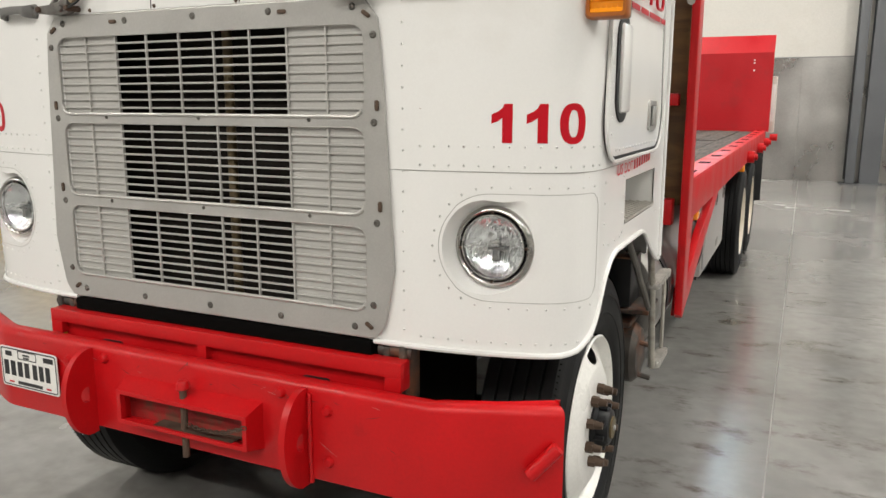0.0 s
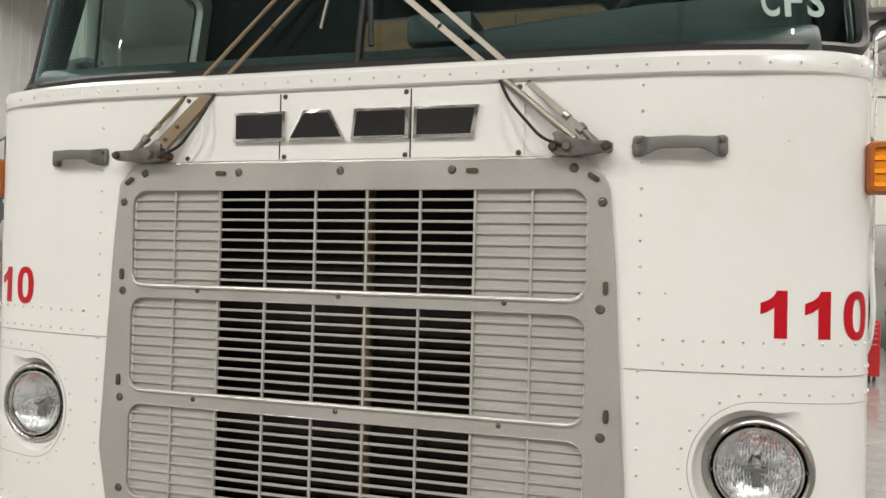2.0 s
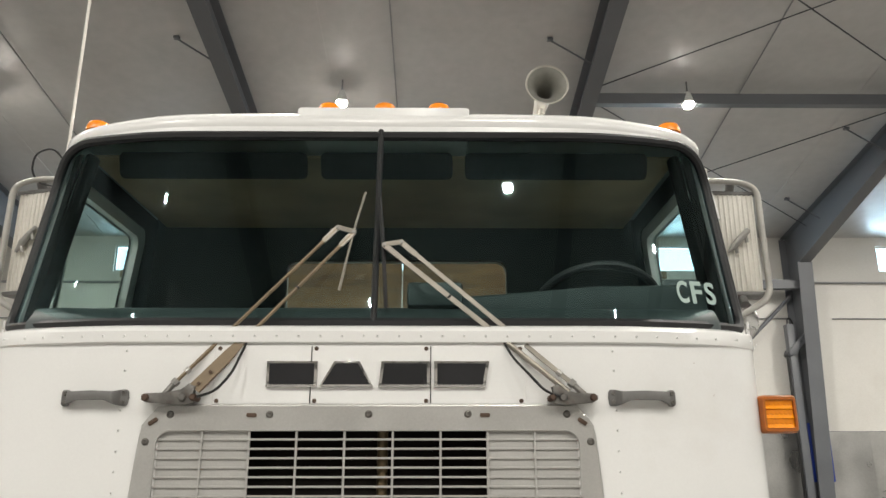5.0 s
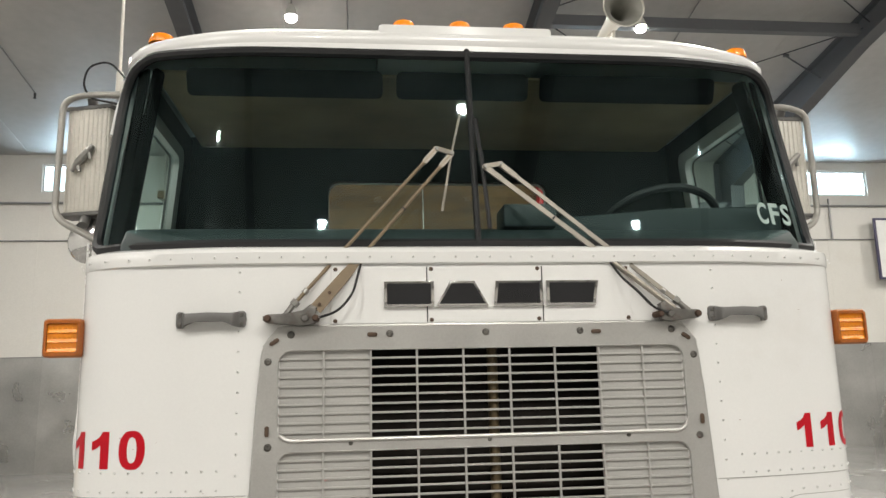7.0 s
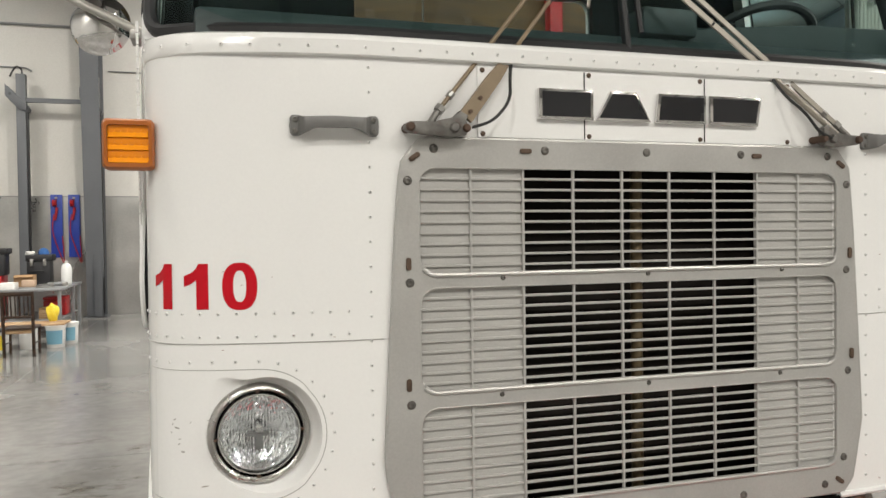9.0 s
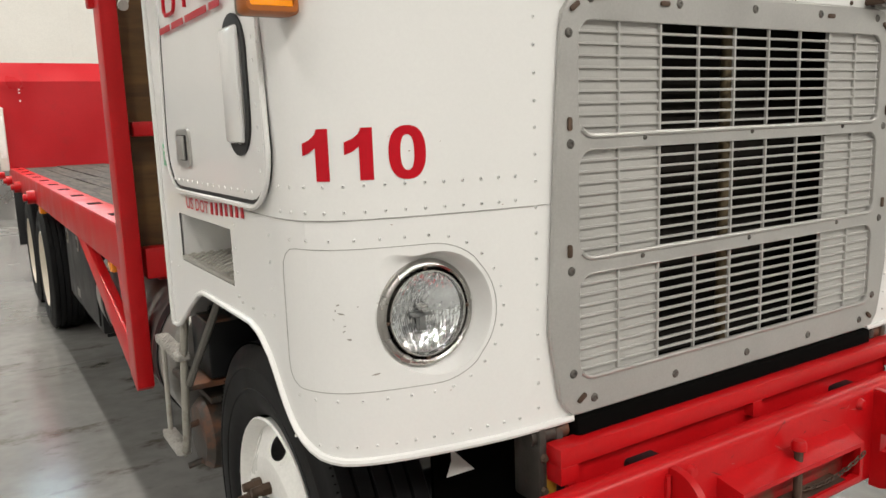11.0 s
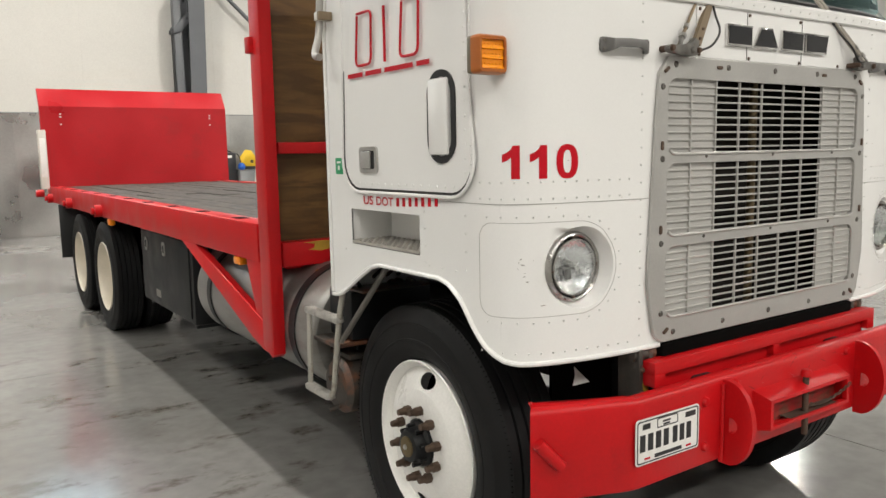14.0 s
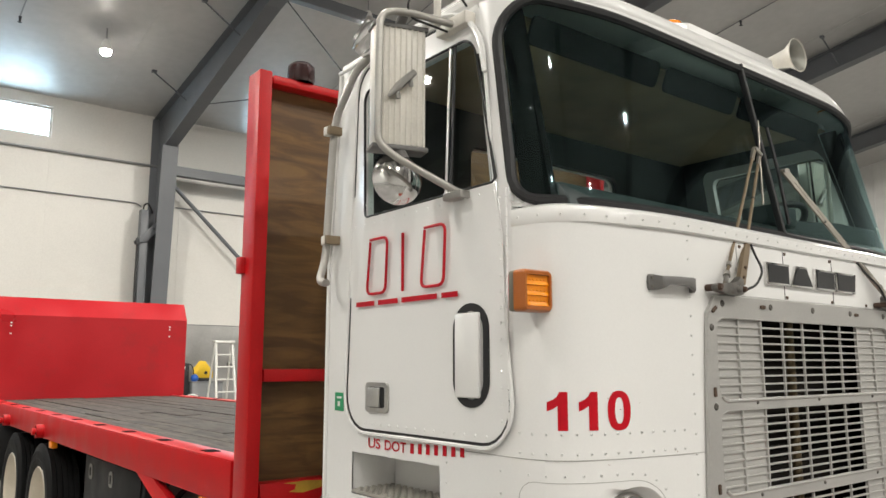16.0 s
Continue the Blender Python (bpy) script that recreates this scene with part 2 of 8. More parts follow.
def drips(m, col, x_reach, y0, y1):
    """Rusty and oily streaks running crosswise on the floor round a parked truck."""
    n, l = m.node_tree.nodes, m.node_tree.links
    b = n["Principled BSDF"]
    old = b.inputs["Base Color"].links[0].from_socket
    co, mp = n.new("ShaderNodeTexCoord"), n.new("ShaderNodeMapping")
    mp.inputs["Scale"].default_value = (1.4, 2.4, 1.0)
    l.new(co.outputs["Object"], mp.inputs["Vector"])
    no = n.new("ShaderNodeTexNoise")
    no.inputs["Scale"].default_value, no.inputs["Detail"].default_value, no.inputs["Roughness"].default_value = 1.3, 9, 0.66
    l.new(mp.outputs[0], no.inputs["Vector"])
    sep = n.new("ShaderNodeSeparateXYZ")
    l.new(co.outputs["Object"], sep.inputs[0])

    def math_node(op, p, q):
        v = n.new("ShaderNodeMath")
        v.operation = op
        for i, s in enumerate((p, q)):
            if isinstance(s, (int, float)):
                v.inputs[i].default_value = s
            elif s is not None:
                l.new(s, v.inputs[i])
        return v.outputs[0]

    def soft(src, lo, hi):
        r = n.new("ShaderNodeMapRange")
        r.interpolation_type = "SMOOTHSTEP"
        r.inputs["From Min"].default_value, r.inputs["From Max"].default_value = lo, hi
        l.new(src, r.inputs["Value"])
        return r.outputs[0]
    ax = math_node("ABSOLUTE", sep.outputs[0], None)
    mask = math_node("MULTIPLY", soft(ax, x_reach, x_reach - 1.0), math_node("MULTIPLY", soft(sep.outputs[1], y0, y0 + 0.8), soft(sep.outputs[1], y1, y1 - 1.2)))
    fac = math_node("MULTIPLY", mask, soft(no.outputs[0], 0.53, 0.68))
    fac = math_node("MULTIPLY", fac, 0.75)
    mx = n.new("ShaderNodeMix")
    mx.data_type = "RGBA"
    l.new(fac, mx.inputs[0]), l.new(old, mx.inputs[6])
    mx.inputs[7].default_value = (*col, 1)
    l.new(mx.outputs[2], b.inputs["Base Color"])
    return m

KNURL_PLATE = surf("worn_tread_plate", (0.46, 0.44, 0.40), 0.5, 0.4, var=0.15, scale=9, grain=90, bump=0.1)

# ---- mesh tools ----


def mesh(name, bm, mat, smooth=False):
    me = bpy.data.meshes.new(name)
    bmesh.ops.recalc_face_normals(bm, faces=bm.faces)
    bm.to_mesh(me)
    bm.free()
    for m in mat if isinstance(mat, (list, tuple)) else [mat]:
        me.materials.append(m)
    if smooth:
        me.polygons.foreach_set("use_smooth", [True] * len(me.polygons))
        me.set_sharp_from_angle(angle=radians(38))
    return me


def part(name, bm, mat, parent, label="", smooth=True):
    """One mesh object under a thing or a part."""
    ob = new(name, mesh(name, bm, mat, smooth))
    ob.parent = parent
    return tagged(ob, label)


def thing(name, label, category, group="", at=(0, 0, 0), kind=""):
    ob = new(name)
    ob.location = at
    return tagged(ob, label, category, group, kind)


def structure(name, bm, mat, label, category, smooth=False, at=(0, 0, 0), kind="structure"):
    ob = new(name, mesh(name, bm, mat, smooth))
    ob.location = at
    return tagged(ob, label, category, kind=kind)


def box(lo, hi, bevel=0.0, bm=None, seg=2):
    """A box, its edges rounded by bevel."""
    own = bmesh.new()
    bmesh.ops.create_cube(own, size=1)
    for v in own.verts:
        v.co = Vector([lo[i] + (v.co[i] + 0.5) * (hi[i] - lo[i]) for i in range(3)])
    if bevel:
        bmesh.ops.bevel(own, geom=own.edges[:], offset=bevel, segments=seg, profile=0.5, affect="EDGES")
    return join(bm, own)


def join(bm, own):
    """Adds own to bm, if there is one."""
    if bm is None:
        return own
    base = len(bm.verts)
    vs = [bm.verts.new(v.co) for v in own.verts]
    own.verts.index_update()
    for f in own.faces:
        try:
            nf = bm.faces.new([vs[v.index] for v in f.verts])
            nf.material_index = f.material_index
        except ValueError:
            pass
    own.free()
    return bm


def turned(own, m):
    bmesh.ops.transform(own, matrix=m, verts=own.verts[:])
    return own


def rod(p, q, r, bm=None, seg=10, r2=None, cap=True):
    """A straight rod or cone from p to q."""
    p, q = Vector(p), Vector(q)
    own = bmesh.new()
    bmesh.ops.create_cone(own, cap_ends=cap, segments=seg, radius1=r, radius2=r if r2 is None else r2, depth=(q - p).length)
    turn = (q - p).to_track_quat("Z", "Y").to_matrix().to_4x4()
    turned(own, Matrix.Translation((p + q) / 2) @ turn)
    return join(bm, own)


def rounded_path(points, radius, steps=5):
    """A line of points whose corners are rounded."""
    pts = [Vector(p) for p in points]
    out = [pts[0]]
    for a, b, c in zip(pts, pts[1:], pts[2:]):
        r = min(radius, (b - a).length * 0.49, (c - b).length * 0.49)
        s, e = b + (a - b).normalized() * r, b + (c - b).normalized() * r
        for k in range(steps + 1):
            t = k / steps
            out.append(s * (1 - t) ** 2 + b * 2 * t * (1 - t) + e * t * t)
    return out + [pts[-1]]


def tube(points, r, bm=None, seg=8, closed=False, flat=1.0, taper=None):
    """A round tube along a line of points."""
    pts = [Vector(p) for p in points]
    own = bmesh.new()
    n = len(pts)
    rings, up = [], None
    for i, p in enumerate(pts):
        a = pts[i - 1] if (i or closed) else p
        c = pts[(i + 1) % n] if (i < n - 1 or closed) else p
        d = (c - a).normalized()
        if up is None:
            up = Vector((0, 0, 1)) if abs(d.z) < 0.9 else Vector((1, 0, 0))
        side = d.cross(up).normalized()
        up = side.cross(d).normalized()
        rr = r * (taper[i] if taper else 1)
        rings.append([own.verts.new(p + side * rr * math.cos(2 * math.pi * k / seg) + up * rr * flat * math.sin(2 * math.pi * k / seg))
                      for k in range(seg)])
    pairs = list(zip(rings, rings[1:])) + ([(rings[-1], rings[0])] if closed else [])
    for a, b in pairs:
        for k in range(seg):
            own.faces.new((a[k], a[(k + 1) % seg], b[(k + 1) % seg], b[k]))
    if not closed:
        own.faces.new(rings[0])
        own.faces.new(rings[-1])
    return join(bm, own)


def lathe(profile, axis, origin, seg=32, bm=None):
    """Turns (radius, height) pairs round an axis."""
    axis = Vector(axis).normalized()
    u = axis.orthogonal().normalized()
    w = axis.cross(u)
    own = bmesh.new()
    rings = []
    for r, h in profile:
        c = Vector(origin) + axis * h
        if r < 1e-5:
            rings.append([own.verts.new(c)])
        else:
            rings.append([own.verts.new(c + (u * math.cos(a) + w * math.sin(a)) * r) for a in (2 * math.pi * k / seg for k in range(seg))])
    for a, b in zip(rings, rings[1:]):
        for k in range(seg):
            k2 = (k + 1) % seg
            quad = ([a[0]] if len(a) == 1 else [a[k], a[k2]]) + ([b[0]] if len(b) == 1 else [b[k2], b[k]])
            if len(set(quad)) > 2:
                own.faces.new(quad)
    return join(bm, own)


def prism(outline, axis, lo, hi, bevel=0.0, bm=None):
    """A flat outline of (a, b) pairs, drawn out along axis 0, 1 or 2 from lo to hi."""
    own = bmesh.new()

    def place(a, b, c):
        return {0: (c, a, b), 1: (a, c, b), 2: (a, b, c)}[axis]

    low = [own.verts.new(place(a, b, lo)) for a, b in outline]
    top = [own.verts.new(place(a, b, hi)) for a, b in outline]
    own.faces.new(low)
    own.faces.new(top)
    k = len(outline)
    for i in range(k):
        own.faces.new((low[i], low[(i + 1) % k], top[(i + 1) % k], top[i]))
    if bevel:
        caps = [e for e in own.edges if len({v in low for v in e.verts}) == 1]
        bmesh.ops.bevel(own, geom=caps, offset=bevel, segments=2, profile=0.5, affect="EDGES")
    return join(bm, own)


def rrect(a0, b0, a1, b1, r, steps=6):
    """A rounded rectangle's outline; r is one radius or four, from the corner (a0, b0) anticlockwise."""
    rs = r if isinstance(r, (list, tuple)) else [r] * 4
    out = []
    for (cx, cy, st), q in zip(((a0, b0, 180), (a1, b0, 270), (a1, b1, 0), (a0, b1, 90)), rs):
        x = cx + q if cx == a0 else cx - q
        y = cy + q if cy == b0 else cy - q
        for k in range(steps + 1):
            g = radians(st + 90 * k / steps)
            out.append((x + q * math.cos(g), y + q * math.sin(g)))
    return out


def sheet_between(loops, place, bm=None, flip=False):
    """A skin over closed loops of (a, b) pairs of one length, each pair laid into space by place."""
    own = bmesh.new()
    rings = [[own.verts.new(place(a, b)) for a, b in loop] for loop in loops]
    for p, q in zip(rings, rings[1:]):
        k = len(p)
        for i in range(k):
            own.faces.new((p[i], p[(i + 1) % k], q[(i + 1) % k], q[i]))
    return join(bm, own)


def blend(p, q, t):
    return [(a + (c - a) * t, b + (d - b) * t) for (a, b), (c, d) in zip(p, q)]


def outward(loop, rect):
    """Each point of a loop pushed out from the loop's middle to the edge of a rectangle (a0, b0, a1, b1), with its corners kept."""
    a0, b0, a1, b1 = rect
    ca = sum(p[0] for p in loop) / len(loop)
    cb = sum(p[1] for p in loop) / len(loop)
    out = []
    for a, b in loop:
        da, db = a - ca, b - cb
        t = min(((a1 - ca) if da > 0 else (a0 - ca)) / da if abs(da) > 1e-9 else 1e9, ((b1 - cb) if db > 0 else (b0 - cb)) / db if abs(db) > 1e-9 else 1e9)
        out.append([ca + da * t, cb + db * t])
    for corner in ((a0, b0), (a1, b0), (a1, b1), (a0, b1)):
        k = min(range(len(out)), key=lambda i: (out[i][0] - corner[0]) ** 2 + (out[i][1] - corner[1]) ** 2)
        out[k] = list(corner)
    return [tuple(p) for p in out]


def thick(bm, d, inside=(0, 0.9, 1.9)):
    """Gives an open skin a thickness, on its side towards the point inside."""
    d, inside = abs(d), Vector(inside)
    bmesh.ops.recalc_face_normals(bm, faces=bm.faces)
    bm.normal_update()
    side = sum((f.normal.dot(f.calc_center_median() - inside) * f.calc_area() for f in bm.faces))
    if side < 0:
        bmesh.ops.reverse_faces(bm, faces=bm.faces[:])
        bm.normal_update()
    old, faces = bm.verts[:], bm.faces[:]
    rim = [e for e in bm.edges if len(e.link_faces) == 1]
    twin = {v: bm.verts.new(v.co - v.normal * d) for v in old}
    for f in faces:
        bm.faces.new([twin[v] for v in reversed(f.verts)])
    for e in rim:
        a, b = e.verts
        bm.faces.new((a, b, twin[b], twin[a]))
    return bm


def letters(text, height, width=None, bold=0.0, gap=1.0):
    """Flat letters of the built-in font in the x-z plane from the origin, as a bmesh, with a small depth to -y."""
    cu = bpy.data.curves.new("letters", "FONT")
    cu.body, cu.size, cu.extrude, cu.offset, cu.space_character = text, 1.0, 0.0, bold, gap
    cu.resolution_u = 4
    ob = bpy.data.objects.new("letters", cu)
    me = bpy.data.meshes.new_from_object(ob)
    bm = bmesh.new()
    bm.from_mesh(me)
    bpy.data.objects.remove(ob)
    bpy.data.meshes.remove(me)
    xs, ys = [v.co.x for v in bm.verts], [v.co.y for v in bm.verts]
    sy = height / (max(ys) - min(ys))
    sx = width / (max(xs) - min(xs)) if width else sy
    x0, y0 = min(xs), min(ys)
    for v in bm.verts:
        v.co = Vector(((v.co.x - x0) * sx, 0, (v.co.y - y0) * sy))
    return bm



def dense_loop(loop, step=0.04):
    """A closed loop of pairs with its long sides cut into short ones."""
    out = []
    for (x0, z0), (x1, z1) in zip(loop, loop[1:] + loop[:1]):
        m = max(1, int(math.hypot(x1 - x0, z1 - z0) / step))
        out += [(x0 + (x1 - x0) * i / m, z0 + (z1 - z0) * i / m) for i in range(m)]
    return out

# ---- hall ----
CONCRETE = surf("polished_concrete", (0.205, 0.200, 0.190), 0.20, var=0.24, scale=0.45, grain=9, bump=0.02, rvar=0.09, spec=0.7, obj_random=0.06, grain_var=0.09,
                stain=(0.098, 0.092, 0.078), stain_scale=0.8, stain_amount=0.45, stain_low=0.52)
drips(CONCRETE, (0.045, 0.036, 0.018), 2.9, 0.4, 6.4)
JOINT = surf("pale_joint_filler", (0.34, 0.33, 0.31), 0.6)
LINER = surf("cream_wall_liner", (0.57, 0.553, 0.515), 0.42, var=0.03, scale=0.8, grain=40, bump=0.05,
             stain=(0.50, 0.47, 0.42), stain_scale=0.7, stain_amount=0.35, stain_low=0.57)
CEIL = surf("pale_roof_liner", (0.43, 0.422, 0.408), 0.38, var=0.06, scale=0.8, grain=5, bump=0.6, rvar=0.1)
FRAME_GREY = surf("grey_frame_paint", (0.10, 0.105, 0.113), 0.45, var=0.08, scale=1.5, grain=40)
GALV = surf("galvanised_sheet", (0.42, 0.415, 0.40), 0.33, 0.85, var=0.18, scale=0.9, grain=25, bump=0.12, rvar=0.12, obj_random=0.08)
CONDUIT = surf("conduit_grey", (0.26, 0.26, 0.26), 0.45, 0.5)
RIBBED = surf("white_ribbed_siding", (0.70, 0.695, 0.675), 0.4, var=0.04)
DARK_STEEL = surf("dark_post_steel", (0.055, 0.057, 0.062), 0.5, 0.3, var=0.1)
LAMP_FACE = glow("lamp_face", (1.0, 0.95, 0.86), 66)
FIXTURE = surf("fixture_white", (0.6, 0.6, 0.58), 0.5)

# floor of poured slabs with filled joints between
floor = structure("floor", box((WEST, SOUTH, -0.3), (EAST, WALL_Y, -0.003)), JOINT, "polished grey concrete floor slabs with pale joints", "floor")
SLAB = 5.15
JX, JY = -3.46, 5.1
slabs = {}
ix0, ix1 = math.floor((WEST - JX) / SLAB), math.ceil((EAST - JX) / SLAB)
iy0, iy1 = math.floor((SOUTH - JY) / SLAB), math.ceil((WALL_Y - JY) / SLAB)
for i in range(ix0, ix1):
    for j in range(iy0, iy1):
        lo = (max(WEST, JX + i * SLAB) + 0.004, max(SOUTH, JY + j * SLAB) + 0.004)
        hi = (min(EAST, JX + (i + 1) * SLAB) - 0.004, min(WALL_Y, JY + (j + 1) * SLAB) - 0.004)
        part("slab", box((lo[0], lo[1], -0.2), (hi[0], hi[1], 0.0)), CONCRETE, floor, smooth=False)

# north wall with four high windows
bm = box((WEST, WALL_Y, 0), (EAST, WALL_Y + 0.25, WZ0))
edges = [WEST] + [v for w in WIN for v in w] + [EAST]
for a, b in zip(edges[::2], edges[1::2]):
    box((a, WALL_Y, WZ0), (b, WALL_Y + 0.25, WZ1), bm=bm)
box((WEST, WALL_Y, WZ1), (EAST, WALL_Y + 0.25, EAVE + 0.1), bm=bm)
structure("wall_north", bm, LINER, "cream painted metal liner wall of the workshop", "wall")
for k, (a, b) in enumerate(WIN):
    win = structure(f"window_{k + 1}", prism(rrect(a - 0.0, WZ0, b, WZ1, 0.01, 2), 1, WALL_Y + 0.10, WALL_Y + 0.11), CLEAR,
                    "wide low window high in the wall, bright with daylight", "window")
    win.visible_shadow = False
    fr = bmesh.new()
    for lo, hi in (((a, WZ0), (a + 0.05, WZ1)), ((b - 0.05, WZ0), (b, WZ1)), ((a + 0.05, WZ0), (b - 0.05, WZ0 + 0.05)), ((a + 0.05, WZ1 - 0.05), (b - 0.05, WZ1))):
        box((lo[0], WALL_Y + 0.05, lo[1]), (hi[0], WALL_Y + 0.16, hi[1]), bm=fr)
    part("window_frame", fr, FIXTURE, win, smooth=False)

SKY_CARD = glow("bright_overcast_sky", (0.72, 0.90, 1.0), 1.6)
structure("backdrop", box((WEST, WALL_Y + 0.9, 4.0), (EAST, WALL_Y + 0.95, 11.0)), SKY_CARD, "bright sky outside the windows", "backdrop")

# galvanised wainscot of single sheets
wains = structure("wainscot", box((WEST, WALL_Y - 0.012, 0.0), (EAST, WALL_Y, 2.74)), GALV, "galvanised sheet wainscot along the wall's foot", "wainscot")
x = WEST
while x < EAST - 0.1:
    x2 = min(x + 1.22, EAST)
    part("wall_sheet", box((x + 0.003, WALL_Y - 0.018, 0.01), (x2 - 0.003, WALL_Y - 0.013, 2.777), 0.002, seg=1), GALV, wains, smooth=False)
    x = x2
structure("wainscot_trim", box((WEST, WALL_Y - 0.024, 2.777), (EAST, WALL_Y, 2.80)), CONDUIT, "thin metal trim on top of the wainscot", "trim")
xs = WEST + 0.9
bm = bmesh.new()
while xs < EAST:
    box((xs, WALL_Y - 0.006, 2.80), (xs + 0.012, WALL_Y, WZ0 - 0.25), bm=bm)
    xs += 3.05
structure("wall_seam", bm, LINER, "standing seams of the wall liner", "trim")

# side walls, ribbed
for nm, x0, sg in (("wall_west", WEST, 1), ("wall_east", EAST, -1)):
    bm = box((min(x0, x0 - sg * 0.25), SOUTH, 0), (max(x0, x0 - sg * 0.25), WALL_Y + 0.25, 13))
    yy = SOUTH + 0.2
    while yy < WALL_Y:
        lo, hi = sorted((x0, x0 + sg * 0.035))
        box((lo, yy, 0.05), (hi, yy + 0.06, 12.6), bm=bm)
        yy += 0.30
    structure(nm, bm, RIBBED, "white ribbed metal siding wall", "wall")
structure("wall_south", box((WEST, SOUTH - 0.25, 0), (EAST, SOUTH, 10.5)), LINER, "cream painted wall at the far end", "wall")

# roof liner in two slopes with lapped sheets
bm = bmesh.new()
ztop = roof_z(RIDGE_Y)
zs = roof_z(SOUTH)
for (ya, za), (yb, zb) in (((WALL_Y + 0.3, EAVE - 0.05), (RIDGE_Y, ztop)), ((RIDGE_Y, ztop), (SOUTH - 0.3, zs))):
    xx = WEST - 0.3
    k = 0
    while xx < EAST + 0.3:
        d = 0.012 * (k % 2)
        vs = [bm.verts.new(p) for p in ((xx, ya, za - d), (xx + 3.49, ya, za - d), (xx + 3.49, yb, zb - d), (xx, yb, zb - d),
                                        (xx, ya, za + 0.25), (xx + 3.49, ya, za + 0.25), (xx + 3.49, yb, zb + 0.25), (xx, yb, zb + 0.25))]
        for q in ((0, 1, 2, 3), (4, 5, 6, 7), (0, 1, 5, 4), (2, 3, 7, 6), (1, 2, 6, 5), (0, 3, 7, 4)):
            bm.faces.new([vs[i] for i in q])
        xx += 3.49
        k += 1
structure("ceiling", bm, CEIL, "pale sheet liner under the sloping roof", "ceiling")


def i_beam(name, parent, off, pts_top, pts_bottom, x, half=0.17, web=0.012, flange=0.022):
    """A tapered I-section in the plane of constant x, between two lines of (y, z): a web with its flanges."""
    for (a, b, c, d) in zip(pts_top, pts_top[1:], pts_bottom, pts_bottom[1:]):
        bm = prism([a, b, d, c], 0, x - web / 2, x + web / 2)
        bmesh.ops.translate(bm, vec=off, verts=bm.verts[:])
        w = part(name, bm, FRAME_GREY, parent, smooth=False)
        for p, q in ((a, b), (c, d)):
            v = Vector((0, q[0] - p[0], q[1] - p[1])).normalized()
            nrm = Vector((0, -v.z, v.y)) * flange
            bm = prism([p, q, (q[0] + nrm.y, q[1] + nrm.z), (p[0] + nrm.y, p[1] + nrm.z)], 0, x - half, x + half)
            bmesh.ops.translate(bm, vec=off, verts=bm.verts[:])
            part("flange", bm, FRAME_GREY, w, smooth=False)


def rigid_frame(x):
    fr = thing("portal_frame", "grey painted tapered steel portal frame carrying the roof", "steel frame", "portal frames of the hall", (x, WALL_Y - 0.3, 0))
    off = Vector((-x, -(WALL_Y - 0.3), 0))
    knee = WALL_Y - 0.95
    i_beam("column", fr, off, [(WALL_Y - 0.05, 0.02), (WALL_Y - 0.05, EAVE - 0.1)], [(WALL_Y - 0.42, 0.02), (knee, EAVE - 0.95)], x, 0.19)
    top = [(WALL_Y - 0.05, EAVE - 0.07), (WALL_Y - 6.5, roof_z(WALL_Y - 6.5) - 0.09), (RIDGE_Y, roof_z(RIDGE_Y) - 0.09)]
    low = [(knee, EAVE - 0.95), (WALL_Y - 6.5, roof_z(WALL_Y - 6.5) - 0.62), (RIDGE_Y, roof_z(RIDGE_Y) - 0.68)]
    i_beam("rafter", fr, off, top, low, x, 0.15)
    top = [(RIDGE_Y, roof_z(RIDGE_Y) - 0.09), (SOUTH, roof_z(SOUTH) - 0.09)]
    low = [(RIDGE_Y, roof_z(RIDGE_Y) - 0.68), (SOUTH, roof_z(SOUTH) - 0.8)]
    i_beam("rafter", fr, off, top, low, x, 0.15)
    plate = box((x - 0.26, WALL_Y - 0.52, 0.0), (x + 0.26, WALL_Y - 0.02, 0.02))
    bmesh.ops.translate(plate, vec=off, verts=plate.verts[:])
    part("base_plate", plate, FRAME_GREY, fr, smooth=False)
    for yb in (15.6, 12.6, 9.9, 7.0):
        for sg in (-1,):
            zr = roof_z(yb)
            b = rod((x + sg * 0.1, yb, zr - 0.55), (x + sg * 0.85, yb, zr - 0.06), 0.018, seg=6)
            box((x + sg * 0.85 - 0.05, yb - 0.04, zr - 0.07), (x + sg * 0.85 + 0.05, yb + 0.04, zr - 0.015), bm=b)
            bmesh.ops.translate(b, vec=off, verts=b.verts[:])
            part("flange_brace", b, FRAME_GREY, fr, smooth=False)
    return fr


FRAMES = [-10.3, -3.6, 3.1, 9.8, 16.5, 23.2]
for fx in FRAMES:
    rigid_frame(fx)


def fixture(x, y):
    z = roof_z(y)
    f = thing("high_bay_light", "round white high-bay lamp hanging under the roof, lit", "ceiling light", "high-bay lamps of the hall", (x, y, z))
    part("housing", lathe([(0.0, -0.24), (0.05, -0.24), (0.075, -0.30), (0.115, -0.44), (0.118, -0.47), (0.112, -0.475)], (0, 0, 1), (0, 0, 0), 20), FIXTURE, f)
    part("lamp_lens", lathe([(0.0, -0.585), (0.045, -0.58), (0.08, -0.56), (0.102, -0.525), (0.110, -0.478)], (0, 0, 1), (0, 0, 0), 20), LAMP_FACE, f)
    part("stem", rod((0, 0, -0.24), (0, 0, 0.0), 0.015, seg=8), CONDUIT, f)
    return f


for lx, ly in LAMPS:
    fixture(lx, ly)

